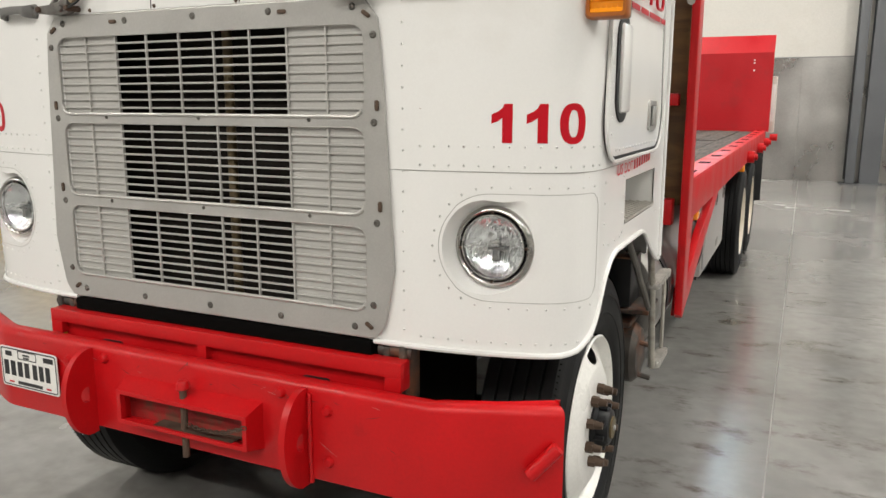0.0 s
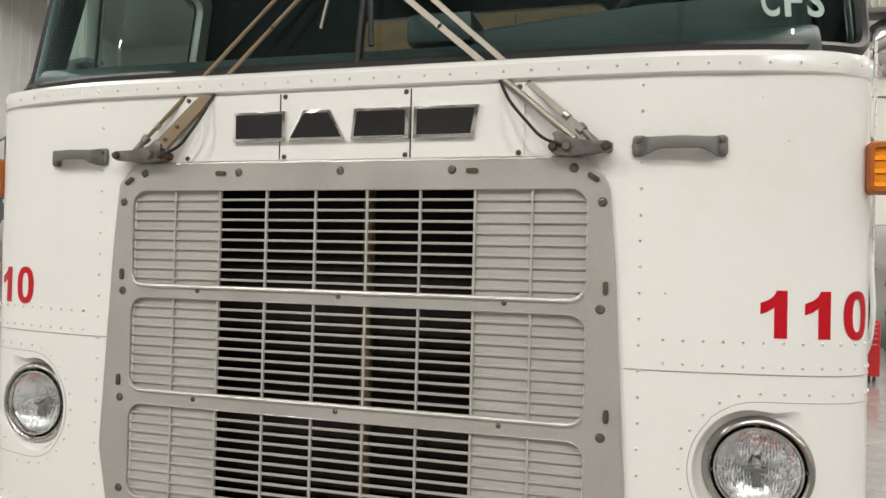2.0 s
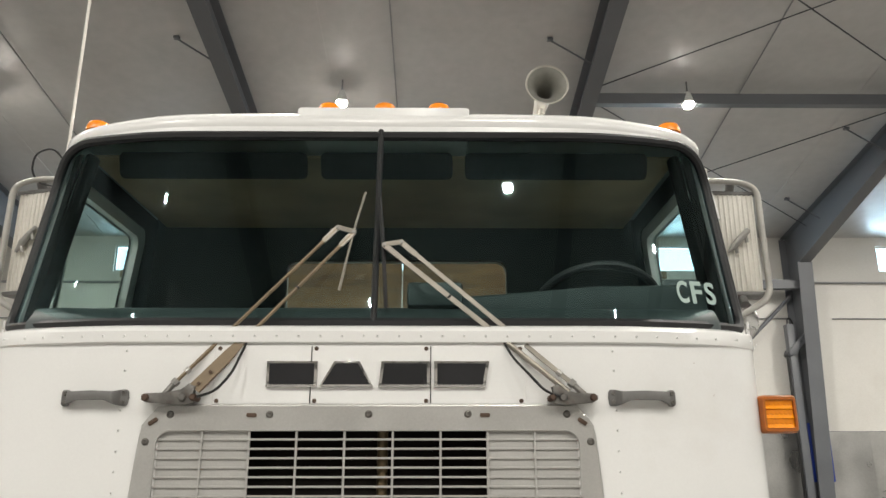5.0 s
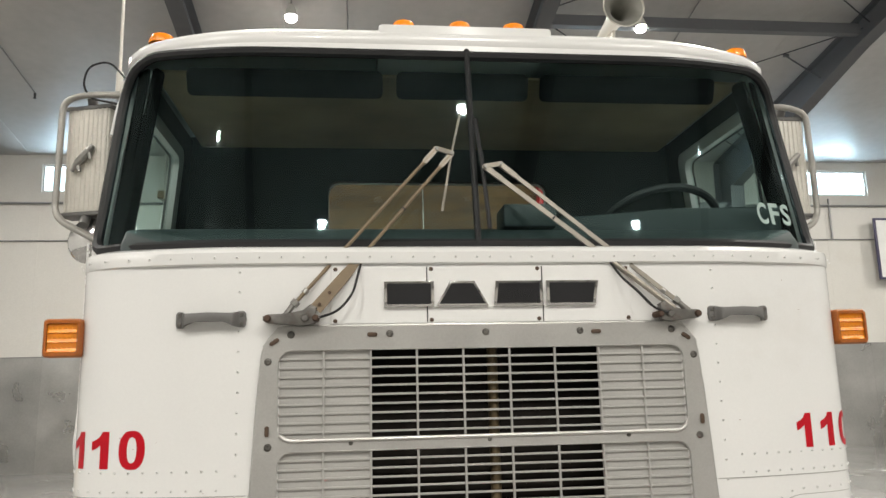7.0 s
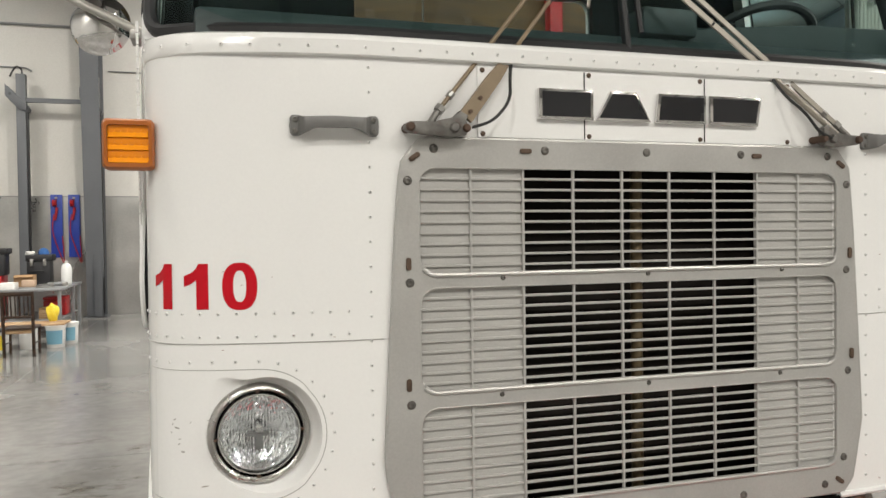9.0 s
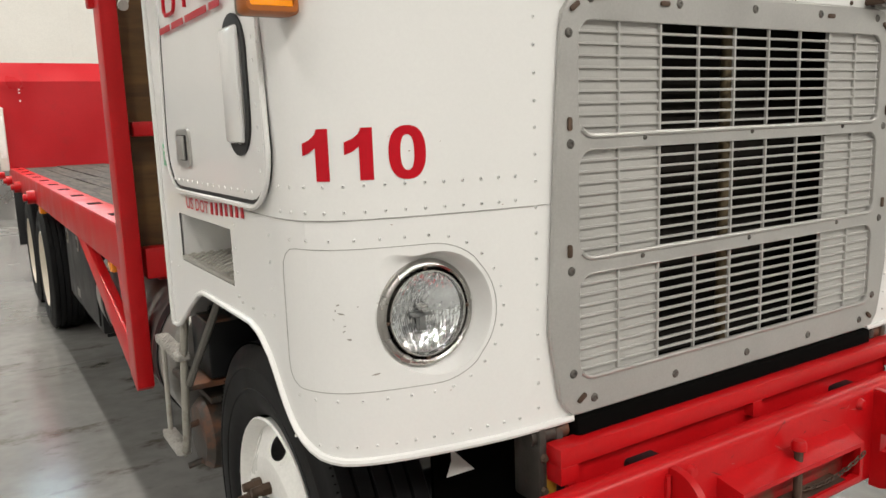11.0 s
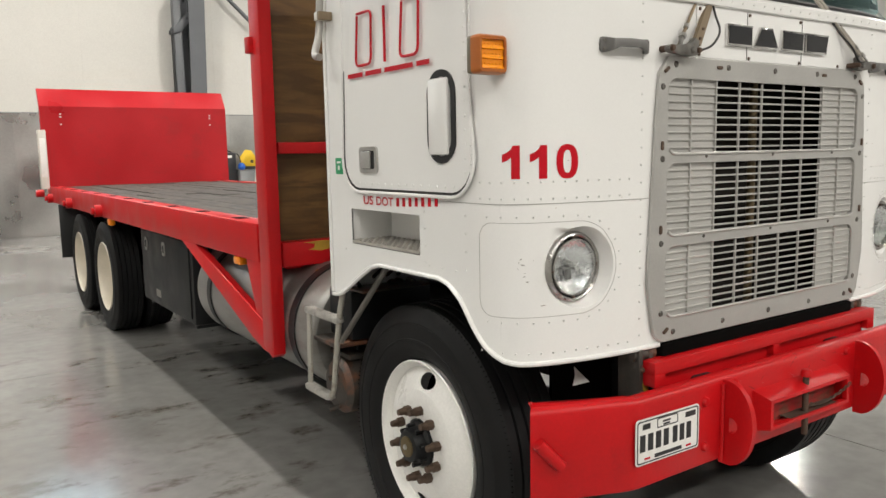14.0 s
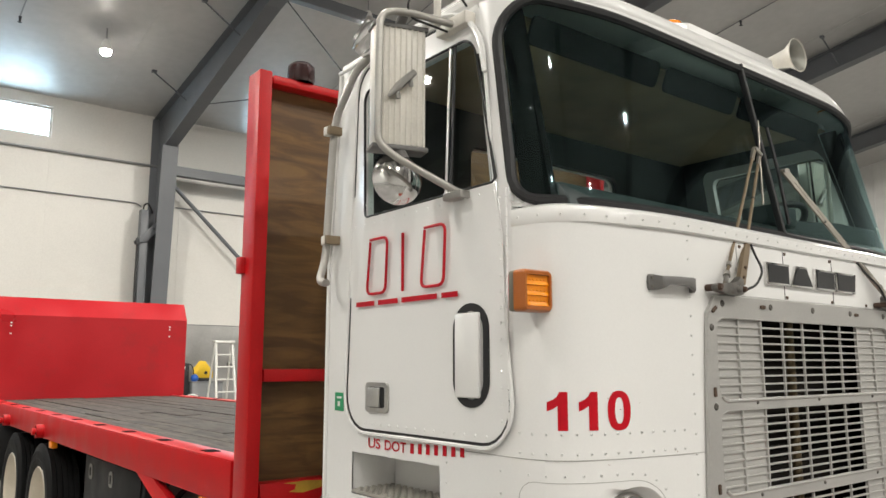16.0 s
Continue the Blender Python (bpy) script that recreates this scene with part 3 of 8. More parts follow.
# struts, rods and pipes under the roof and along the wall
zt = roof_z(11.15) - 0.38
bm = box((3.1 + 0.16, 11.06, zt - 0.12), (9.8 - 0.16, 11.24, zt + 0.1), 0.01)
structure("roof_strut", bm, FRAME_GREY, "grey steel strut between two portal frames", "beam")
for y1, y2 in ((16.5, 11.2), (11.0, 6.6)):
    for xa, xb in ((3.1, 9.8), (9.8, 3.1)):
        bm = rod((xa, y1, roof_z(y1) - 0.3), (xb, y2, roof_z(y2) - 0.3), 0.013, seg=6)
        structure("brace_rod", bm, DARK_STEEL, "thin steel cross-bracing rod under the roof", "brace")
bm = box((3.15, WALL_Y - 0.75, 6.38), (9.75, WALL_Y - 0.55, 6.62), 0.01)
structure("wall_strut", bm, FRAME_GREY, "grey steel strut between two wall columns", "beam")
for pa, pb in (((3.4, 6.25), (7.4, 2.5)), ((9.6, 6.25), (5.7, 2.5))):
    structure("wall_brace", rod((pa[0], WALL_Y - 0.3, pa[1]), (pb[0], WALL_Y - 0.3, pb[1]), 0.05, seg=10), FRAME_GREY, "grey diagonal wall brace tube", "brace", smooth=True)


def pipe(name, pts, r, label, mat=None):
    return structure(name, tube(rounded_path(pts, 0.06), r, seg=8), mat or CONDUIT, label, "pipe", smooth=True)


pipe("sprinkler_pipe", [(WEST, WALL_Y - 0.06, 6.70), (EAST, WALL_Y - 0.06, 6.70)], 0.03, "painted pipe along the wall below the windows")
for xa, xb in ((-15.0, -4.9), (-3.3, 2.75), (3.6, 9.8), (10.8, 17.0)):
    pipe("conduit", [(xa, WALL_Y - 0.04, 5.72), (xb - 0.12, WALL_Y - 0.04, 5.72), (xb, WALL_Y - 0.06, 5.64)], 0.016, "thin electric conduit along the wall")
for xv in (-0.48, 12.98, 6.2):
    pipe("drop_conduit", [(xv, WALL_Y - 0.05, 6.9), (xv, WALL_Y - 0.05, 5.72)], 0.028, "short vertical conduit on the wall")
for xs in (-7.53, -0.59, 6.22, 13.0):
    pipe("ceiling_conduit", [(xs, 14.75, roof_z(14.75) - 0.05), (xs, -2, roof_z(-2) - 0.05)], 0.014, "thin conduit run under the roof liner")
    for yd in (14.7, 7.6):
        structure("sprinkler_head", lathe([(0.0, 0.0), (0.03, 0.0), (0.02, -0.1), (0.045, -0.12), (0.0, -0.14)], (0, 0, 1), (xs, yd, roof_z(yd) - 0.05), 8), DARK_STEEL,
                  "small pendant sprinkler head", "sprinkler", smooth=True)


def gate_post(x, side):
    """A dark post of a lifting gate beside a column: wedge bracket on the given side, rubber strip, looped cable."""
    g = thing("gate_post", "grey steel post with a black rubber strip and a top bracket", "post", "posts by the wall", (x, WALL_Y - 0.45, 0))
    part("post", box((-0.095, -0.10, 0.0), (0.095, 0.10, 5.48), 0.008), FRAME_GREY, g)
    lo, hi = sorted((-side * 0.097, -side * 0.135))
    part("rubber_strip", box((lo, -0.06, 0.1), (hi, 0.06, 4.75), 0.01), BLACK, g)
    for y0, y1 in ((-0.16, -0.11), (0.11, 0.16)):
        plate = prism([(side * 0.30, 5.24), (side * 0.30, 4.98), (side * 0.05, 4.70), (-side * 0.12, 4.66), (-side * 0.12, 4.80)], 1, y0, y1, 0.006)
        part("bracket", plate, FRAME_GREY, g)
    part("bracket_pin", rod((side * 0.2, -0.17, 5.02), (side * 0.2, 0.17, 5.02), 0.03, seg=12), DARK_STEEL, g)
    part("foot", box((-0.2, -0.16, 0.0), (0.16, 0.16, 0.03)), DARK_STEEL, g)
    part("knuckle", lathe([(0.0, -0.11), (0.07, -0.11), (0.07, 0.11), (0.0, 0.11)], (0, 1, 0), (-side * 0.1, 0, 4.70), 12), DARK_STEEL, g)
    c = tube(rounded_path([(-side * 0.02, 0.02, 5.46), (-side * 0.0, 0.05, 5.62), (side * 0.12, 0.15, 5.70), (side * 0.24, 0.28, 5.60), (side * 0.30, 0.36, 5.50)], 0.07), 0.02)
    part("cable", c, CABLE, g)
    return g


for px, sd in ((2.72, 1), (-5.04, -1), (-3.54, -1), (9.4, 1)):
    gate_post(px, sd)

structure("tie_bar", box((-4.94, WALL_Y - 0.52, 4.86), (-3.64, WALL_Y - 0.44, 4.96), 0.006), FRAME_GREY, "thin grey bar tying a post to its column", "beam")

# board with a dark frame on the wall
b = thing("backboard", "white board with a dark violet frame mounted on the wall", "backboard", at=(15.0, WALL_Y - 0.3, 4.53))
part("panel", box((-0.86, -0.03, 0.06), (0.86, 0.0, 1.69)), surf("board_white", (0.7, 0.7, 0.68), 0.4), b, smooth=False)
VIOLET = surf("violet_frame", (0.045, 0.04, 0.085), 0.45)
for lo, hi in (((-0.93, 0), (-0.86, 1.75)), ((0.86, 0), (0.93, 1.75)), ((-0.86, 0), (0.86, 0.06)), ((-0.86, 1.69), (0.86, 1.75))):
    part("border", box((lo[0], -0.05, lo[1]), (hi[0], 0.0, hi[1]), 0.006), VIOLET, b)
part("arm", box((-0.06, 0.0, 0.5), (0.06, 0.3, 0.7), 0.01), DARK_STEEL, b)
part("arm", box((-0.06, 0.0, 1.2), (0.06, 0.3, 1.4), 0.01), DARK_STEEL, b)

# ---- the truck: cab ----
truck = thing("truck", "white cab-over flatbed truck with red bed, red bumper and fleet number", "truck")

HALF = [(0, 0), (0.35, 0), (0.68, 0.0), (0.80, 0.006), (0.90, 0.021), (1.0, 0.040), (1.085, 0.062), (1.145, 0.088), (1.183, 0.122),
        (1.206, 0.165), (1.217, 0.215), (1.22, 0.27), (1.22, 1.30)]
hx, hy = np.array(HALF).T
for _ in range(3):
    qx = np.ravel(np.column_stack((0.75 * hx[:-1] + 0.25 * hx[1:], 0.25 * hx[:-1] + 0.75 * hx[1:])))
    qy = np.ravel(np.column_stack((0.75 * hy[:-1] + 0.25 * hy[1:], 0.25 * hy[:-1] + 0.75 * hy[1:])))
    hx, hy = np.r_[hx[0], qx, hx[-1]], np.r_[hy[0], qy, hy[-1]]
hs = np.r_[0, np.cumsum(np.hypot(np.diff(hx), np.diff(hy)))]
BELT, TOP = 2.235, 3.04


def side_s(y):
    """The way along the skin to the side's point at y."""
    k = hx > 1.2
    return float(np.interp(y, hy[k], hs[k]))


def front_s(x):
    return math.copysign(float(np.interp(abs(x), hx[hx < 1.2199], hs[hx < 1.2199])), x)


S_DOOR, S_REAR = side_s(0.243), side_s(1.295)
S_W = 1.247


def lean(z):
    return 0.0 if z < 2.25 else min((z - 2.25) / 0.035, 1) * 0.085 + max(0.0, z - 2.285) * 0.19


def tumble(z):
    """How far the cab's flanks lean inwards at a height."""
    return 0.055 * max(0.0, z - 2.3)


def crown(x):
    """How far the roof falls towards the sides."""
    return 0.034 * min(abs(x) / 1.15, 1.0) ** 4


def skin(s, z, off=0.0):
    """The cab's skin: s runs from the middle of the front round to the rear corner (left is negative)."""
    a = abs(s)
    x, y = float(np.interp(a, hs, hx)), float(np.interp(a, hs, hy))
    x2, y2 = float(np.interp(a + 0.01, hs, hx)), float(np.interp(a + 0.01, hs, hy))
    tx, ty = x2 - x, y2 - y
    k = math.hypot(tx, ty) or 1
    if a + 0.01 > hs[-1]:
        tx, ty, k = 0, 1, 1
    if a <= S_DOOR:
        f = min(1.0, max(0.0, (a - S_W) / (S_DOOR - S_W)))
        y += lean(z) * (1 - f) + max(0.0, z - 2.285) * 0.27 * f
    x -= tumble(z) * min(x / 1.19, 1.0) ** 2
    x, y = x + ty / k * off, y - tx / k * off
    return Vector((math.copysign(x, s) if s else x, y, z))


def skin_grid(ss, zs, keep=None, off=0.0, low=None, bm=None):
    """A patch of skin over lines of s and z; low(s) lifts the lowest row."""
    own = bmesh.new()
    rows = []
    for s in ss:
        zz = list(zs)
        if low:
            z0 = low(s)
            zz = [max(z, z0) if i else z0 for i, z in enumerate(zz)]
        rows.append([own.verts.new(skin(s, z, off)) for z in zz])
    for i in range(len(ss) - 1):
        for j in range(len(zs) - 1):
            if keep and not keep((ss[i] + ss[i + 1]) / 2, (zs[j] + zs[j + 1]) / 2):
                continue
            q = [rows[i][j], rows[i + 1][j], rows[i + 1][j + 1], rows[i][j + 1]]
            own.faces.new(q)
    bmesh.ops.remove_doubles(own, verts=own.verts[:], dist=0.0004)
    bmesh.ops.delete(own, geom=[v for v in own.verts if not v.link_faces], context="VERTS")
    return join(bm, own)


def spread(a, b, n):
    return [a + (b - a) * i / n for i in range(n + 1)]


ARCH_Y = [0.0, 0.10, 0.135, 0.175, 0.215, 0.26, 0.33, 0.40, 0.46, 0.88, 0.945, 1.05, 1.15, 1.20, 1.24, 1.295]
ARCH_Z = [1.052, 1.052, 1.058, 1.078, 1.105, 1.15, 1.232, 1.278, 1.292, 1.292, 1.276, 1.222, 1.165, 1.138, 1.125, 1.12]


def skirt(s):
    a = abs(s)
    y = float(np.interp(a, hs, hy))
    return float(np.interp(y, ARCH_Y, ARCH_Z)) if a > 0.9 else 1.052


cab = part("cab_shell", box((-0.1, 1.15, 1.30), (0.1, 1.16, 1.31)), WHITE, truck, "glossy white riveted cab skin, slightly grubby")
S_C = 1.235
SEAM = 1.562
HEAD_S, HEAD_Z = front_s(0.972), 1.353


def scoop(a):
    """The lamp scoop's radius: wide towards the grille, close to the ring on the outer side."""
    t = 0.5 - 0.75 * math.cos(a)
    t = min(max(t, 0.0), 1.0)
    brow = math.exp(-((math.degrees(a) - 52) / 17) ** 2)
    return 0.122 + 0.018 * t * t * (3 - 2 * t) + 0.040 * brow


def patch(name, bm, label="", d=0.006, mat=None):
    return part(name, thick(bm, -d), mat or WHITE, cab, label)


# front above the seam
ss = spread(-S_DOOR, -0.60, 40) + spread(-0.60, 0.60, 12)[1:] + spread(0.60, S_DOOR, 40)[1:]
zs = spread(SEAM, 2.03, 8) + spread(2.03, BELT, 4)[1:]
patch("front_panel", skin_grid(ss, zs, lambda s, z: abs(s) > 0.60 or z > 2.03), "upper front panel")
# corner panels below the seam with the lamp hole
for sg in (-1, 1):
    loop = [(HEAD_S + scoop(a) * math.cos(a), HEAD_Z + scoop(a) * math.sin(a)) for a in (2 * math.pi * k / 64 for k in range(64))]
    edge = outward(loop, (0.60, 1.052, S_C, SEAM - 0.001))
    patch("corner_panel", sheet_between([blend(loop, edge, t) for t in spread(0, 1, 8)], lambda s, z, g=sg: skin(g * s, z)))
    # lamp recess: a smooth bowl back to the bezel
    own = bmesh.new()
    prev = None
    cx = 0.972
    for t in spread(0, 1, 10):
        ring = []
        for q in range(64):
            a = 2 * math.pi * q / 64
            r = scoop(a) + (0.114 - scoop(a)) * t
            p = skin(sg * (HEAD_S + r * math.cos(a)), HEAD_Z + r * math.sin(a))
            flat = Vector((sg * (cx + r * math.cos(a)), 0.062, HEAD_Z + r * math.sin(a)))
            e = math.sin(t * math.pi / 2) ** 1.2
            ring.append(own.verts.new(p.lerp(flat, e)))
        if prev:
            for q in range(64):
                own.faces.new((prev[q], prev[(q + 1) % 64], ring[(q + 1) % 64], ring[q]))
        prev = ring
    patch("lamp_recess", own, d=0.004)
    # sides below the belt with the arch and the step opening
    ys = sorted(set([0.243, 0.28, 0.36, 0.42, 0.58, 1.10, 1.20, 1.295] + ARCH_Y[4:]))
    svals = spread(S_C, S_DOOR, 5) + [side_s(y) for y in ys if y > 0.25]
    zvals = [1.05, 1.30, 1.36, 1.505, SEAM, 1.9, BELT]
    sv = [sg * s for s in svals]
    patch("side_panel", skin_grid(sv, zvals, lambda s, z: not (side_s(0.58) < abs(s) < side_s(1.10) and 1.36 < z < 1.505) and not (abs(s) < S_DOOR and z > SEAM), low=skirt))
    # rolled edge along the skirt
    lip = [skin(sg * s, skirt(s) if s > 0.9 else 1.052, 0.001) for s in spread(0.62, S_REAR, 70)]
    part("skirt_edge", tube(lip, 0.009, seg=8), WHITE, cab)
    # step niche
    y0, y1, z0, z1 = 0.58, 1.10, 1.36, 1.505
    x0, x1 = sg * 1.219, sg * 1.03
    n = bmesh.new()
    v = [[n.verts.new((x, y, z)) for y, z in ((y0, z0), (y1, z0), (y1, z1), (y0, z1))] for x in (x0, x1)]
    for i in range(4):
        n.faces.new((v[0][i], v[0][(i + 1) % 4], v[1][(i + 1) % 4], v[1][i]))
    n.faces.new(v[1])
    patch("step_niche", n, d=0.004)
    tread = bmesh.new()
    lo, hi = sorted((sg * 1.05, sg * 1.222))
    box((lo, y0 + 0.004, z0 + 0.004), (hi, y1 - 0.004, z0 + 0.014), bm=tread)
    for i in range(26):
        yy = y0 + 0.015 + i * 0.0193
        for jj in range(6):
            xx = lo + 0.012 + jj * 0.028 + (0.014 if i % 2 else 0)
            box((xx, yy, z0 + 0.014), (xx + 0.010, yy + 0.014, z0 + 0.019), bm=tread)
    part("step_tread", tread, KNURL_PLATE, cab, "knurled steel step plate", smooth=False)

# belt lip below the windscreen
lip = [skin(s, 0, 0) for s in spread(-S_DOOR, S_DOOR, 80)]
own = bmesh.new()
prof = [(BELT - 0.024, 0.004), (BELT - 0.02, 0.012), (BELT + 0.012, 0.015), (BELT + 0.024, 0.006), (BELT + 0.036, -0.03), (BELT + 0.046, -0.085)]
rows = []
for s in spread(-S_DOOR, S_DOOR, 90):
    base = skin(s, 2.2)
    out = (skin(s, 2.2, 1.0) - base)
    k = 1 - 0.75 * min(1.0, max(0.0, (abs(s) - 0.95) / 0.25))
    rows.append([own.verts.new(Vector((base.x, base.y, z)) + out * (o * k if o > 0 else o)) for z, o in prof])
for a, b in zip(rows, rows[1:]):
    for j in range(len(prof) - 1):
        own.faces.new((a[j], b[j], b[j + 1], a[j + 1]))
patch("belt_lip", own, "rolled lip under the windscreen", 0.004)

# windscreen surround, gasket, glass


def bowed(loop):
    """Lets the windscreen's upper edge fall a little to the sides."""
    return [(s, z - (0.05 * (abs(s) / S_W) ** 2.5 if z > 2.6 else 0.0)) for s, z in loop]


wloop = bowed(rrect(-S_W, 2.288, S_W, 3.012, [0.075, 0.075, 0.16, 0.16], 8))
dense = []
for (a, b), (c, d) in zip(wloop, wloop[1:] + wloop[:1]):
    m = max(1, int(abs(c - a) / 0.05), int(abs(d - b) / 0.08))
    dense += [(a + (c - a) * i / m, b + (d - b) * i / m) for i in range(m)]
edge = []
for s, z in dense:
    u = s / S_W
    if abs(u) > 0.93:
        edge.append((math.copysign(S_DOOR, s), z))
    elif z < 2.5:
        edge.append((s * S_DOOR / (0.93 * S_W) if abs(u) < 0.93 else s, BELT + 0.045))
    else:
        edge.append((s * S_DOOR / (0.93 * S_W), TOP - crown(s)))
own = sheet_between([blend(dense, edge, t) for t in (0, 0.33, 0.66, 1)], skin)
patch("windscreen_surround", own, d=0.012)
gasket = [skin(s, z, 0.004) for s, z in dense]
part("windscreen_gasket", tube(gasket, 0.017, closed=True, seg=8), BLACK, truck, "black rubber windscreen seal")
own = bmesh.new()
cols = spread(-S_W + 0.012, S_W - 0.012, 72)
rows = []
for s in cols:
    zb, zt = 2.292, 3.008 - 0.05 * abs(s / S_W) ** 2.5
    e = S_W - abs(s)
    if e < 0.16:
        zt -= 0.16 - math.sqrt(max(0, 0.16 ** 2 - (0.16 - e) ** 2))
    if e < 0.075:
        zb += 0.075 - math.sqrt(max(0, 0.075 ** 2 - (0.075 - e) ** 2))
    rows.append([own.verts.new(skin(s, z, -0.004)) for z in spread(zb, zt, 14)])
for a, b in zip(rows, rows[1:]):
    for j in range(14):
        own.faces.new((a[j], b[j], b[j + 1], a[j + 1]))
glass = part("windscreen", own, GLASS, truck, "green-tinted curved two-piece windscreen")
glass.visible_shadow = False
part("windscreen_divider", tube([skin(0.0, z, 0.008) for z in spread(2.288, 2.995, 8)], 0.015, seg=8, flat=0.7), BLACK, truck)

# upper sides with the window hole, doors over them
WIN_Z0, WIN_Z1 = 2.357, 2.868


def slant(y, z):
    return y + max(0.0, z - 2.285) * 0.27 * max(0.0, 1 - (y - 0.243) / 0.9)


for sg in (-1, 1):
    winl = rrect(0.285, WIN_Z0, 1.03, WIN_Z1, [0.02, 0.02, 0.05, 0.07], 6)
    winl = [(y + (max(0.0, z - 2.36) * 0.10 if y > 0.6 else 0), z) for y, z in winl]
    outer = outward(winl, (0.243, BELT, 1.295, TOP))
    patch("upper_side", sheet_between([blend(winl, outer, t) for t in (0, 0.5, 1)], lambda y, z, g=sg: Vector((g * (1.218 - tumble(z)), slant(y, z), z))), d=0.03)
    dl = rrect(0.247, 1.588, 1.128, 2.96, [0.12, 0.12, 0.10, 0.16], 6)
    door = part("door", thick(sheet_between([blend(winl, dl, t) for t in (0, 0.3, 1)], lambda y, z, g=sg: Vector((g * (1.228 - tumble(z)), slant(y, z), z))), -0.008), WHITE, truck,
                "white riveted cab door")
    path = [Vector((sg * (1.229 - tumble(z)), slant(y, z), z)) for y, z in dl]
    part("door_seal", tube([p + Vector((-sg * 0.006, 0, 0)) for p in path], 0.0075, closed=True, seg=6), BLACK, door, "thin dark door gap")
    part("door_edge", tube([Vector((sg * (1.231 - tumble(z)), slant(y, z), z)) for y, z in rrect(0.236, 1.577, 1.139, 2.972, [0.13, 0.13, 0.11, 0.17], 6)], 0.0065, closed=True, seg=6), WHITE, door)
    inl = [(0.66 + (y - 0.66) * (1.10 if y > 0.66 else 1.03), 2.61 + (z - 2.61) * (1.18 if z > 2.61 else 1.04)) for y, z in winl]
    part("door_trim", thick(sheet_between([inl, outward(inl, (0.255, 1.50, 1.28, 3.0))], lambda y, z, g=sg: Vector((g * (1.182 - tumble(z)), slant(y, z) + 0.02, z))), -0.004), CABIN, door, "dark inner door trim")
    own = bmesh.new()
    own.faces.new([own.verts.new((sg * (1.212 - tumble(z)), slant(y, z), z)) for y, z in winl])
    g = part("side_window", own, SIDE_GLASS, door, "tinted side window with a quarter light", smooth=False)
    g.visible_shadow = False
    part("window_seal", tube([Vector((sg * (1.226 - tumble(z)), slant(y, z), z)) for y, z in winl], 0.005, closed=True, seg=6), BLACK, g)
    part("quarter_bar", tube([(sg * (1.226 - tumble(z)), 0.545 + 0.02 * (z - WIN_Z0), z) for z in spread(WIN_Z0, WIN_Z1, 4)], 0.0045, seg=6), ALU, g)
    part("quarter_seal", tube([(sg * (1.222 - tumble(z)), 0.525 + 0.02 * (z - WIN_Z0), z) for z in spread(WIN_Z0, WIN_Z1, 4)], 0.006, seg=6), BLACK, g)
    hinge = bmesh.new()
    for z in spread(1.66, 2.30, 22):
        rod((sg * 1.2325, 0.250, z), (sg * 1.2325, 0.250, z + 0.026), 0.0035, bm=hinge, seg=6)
    tagged(part("piano_hinge", hinge, WHITE, door), kind="stuff")
    # long pull handle in a black ring
    loop = rrect(0.333, 1.69, 0.498, 2.0, 0.08, 8)
    hd = part("grab_recess", thick(sheet_between([loop, rrect(0.357, 1.714, 0.474, 1.976, 0.056, 8)], lambda y, z, g=sg: Vector((g * 1.233, y, z))), -0.02), BLACK, door,
              "long black-rimmed grab recess")
    lo, hi = sorted((sg * 1.229, sg * 1.244))
    part("grab_cover", box((lo, 0.366, 1.718), (hi, 0.481, 1.972), 0.010), WHITE, hd)
    lk = part("door_latch", thick(sheet_between([rrect(0.852, 1.652, 0.992, 1.755, 0.018, 4), rrect(0.870, 1.668, 0.974, 1.739, 0.01, 4)], lambda y, z, g=sg: Vector((g * 1.236, y, z))), -0.012),
              ALU, door, "recessed bright steel paddle latch")
    lo, hi = sorted((sg * 1.229, sg * 1.232))
    part("latch_dish", box((lo, 0.870, 1.668), (hi, 0.974, 1.739)), BLACK, lk, smooth=False)
    lo, hi = sorted((sg * 1.232, sg * 1.240))
    part("paddle", box((lo, 0.901, 1.670), (hi, 0.973, 1.737), 0.003), ALU, lk)
    # drip rail
    dr = [(sg * 1.214, 0.36, 2.72), (sg * 1.208, 0.40, 2.86), (sg * 1.202, 0.49, 2.965), (sg * 1.20, 0.62, 2.998), (sg * 1.20, 1.28, 2.998)]
    part("drip_rail", tube(rounded_path(dr, 0.08), 0.008, seg=8), WHITE, cab)

# roof cap
loop = [skin(s, TOP) for s in spread(-S_DOOR, S_DOOR, 60)] + [Vector((1.178, y, TOP)) for y in (0.6, 0.9, 1.2)] + [Vector((1.15, 1.295, TOP))]
loop += [Vector((x, 1.30, TOP)) for x in (0.8, 0.0, -0.8)] + [Vector((-1.15, 1.295, TOP))] + [Vector((-1.178, y, TOP)) for y in (1.2, 0.9, 0.6)]
own = bmesh.new()
mid = Vector((0, 0.82, 0))
prev = None
for k, z in ((1.0, TOP - 0.03), (1.012, TOP - 0.012), (1.012, TOP + 0.008), (0.998, TOP + 0.026), (0.97, TOP + 0.04), (0.90, TOP + 0.05), (0.7, TOP + 0.06), (0.3, TOP + 0.066), (0.02, TOP + 0.068)):
    ring = [own.verts.new((p.x * k, mid.y + (p.y - mid.y) * k, z - crown(p.x * k))) for p in loop]
    if prev:
        for i in range(len(ring)):
            own.faces.new((prev[i], prev[(i + 1) % len(ring)], ring[(i + 1) % len(ring)], ring[i]))
    prev = ring
part("roof", own, WHITE, cab, "white rounded cab roof")
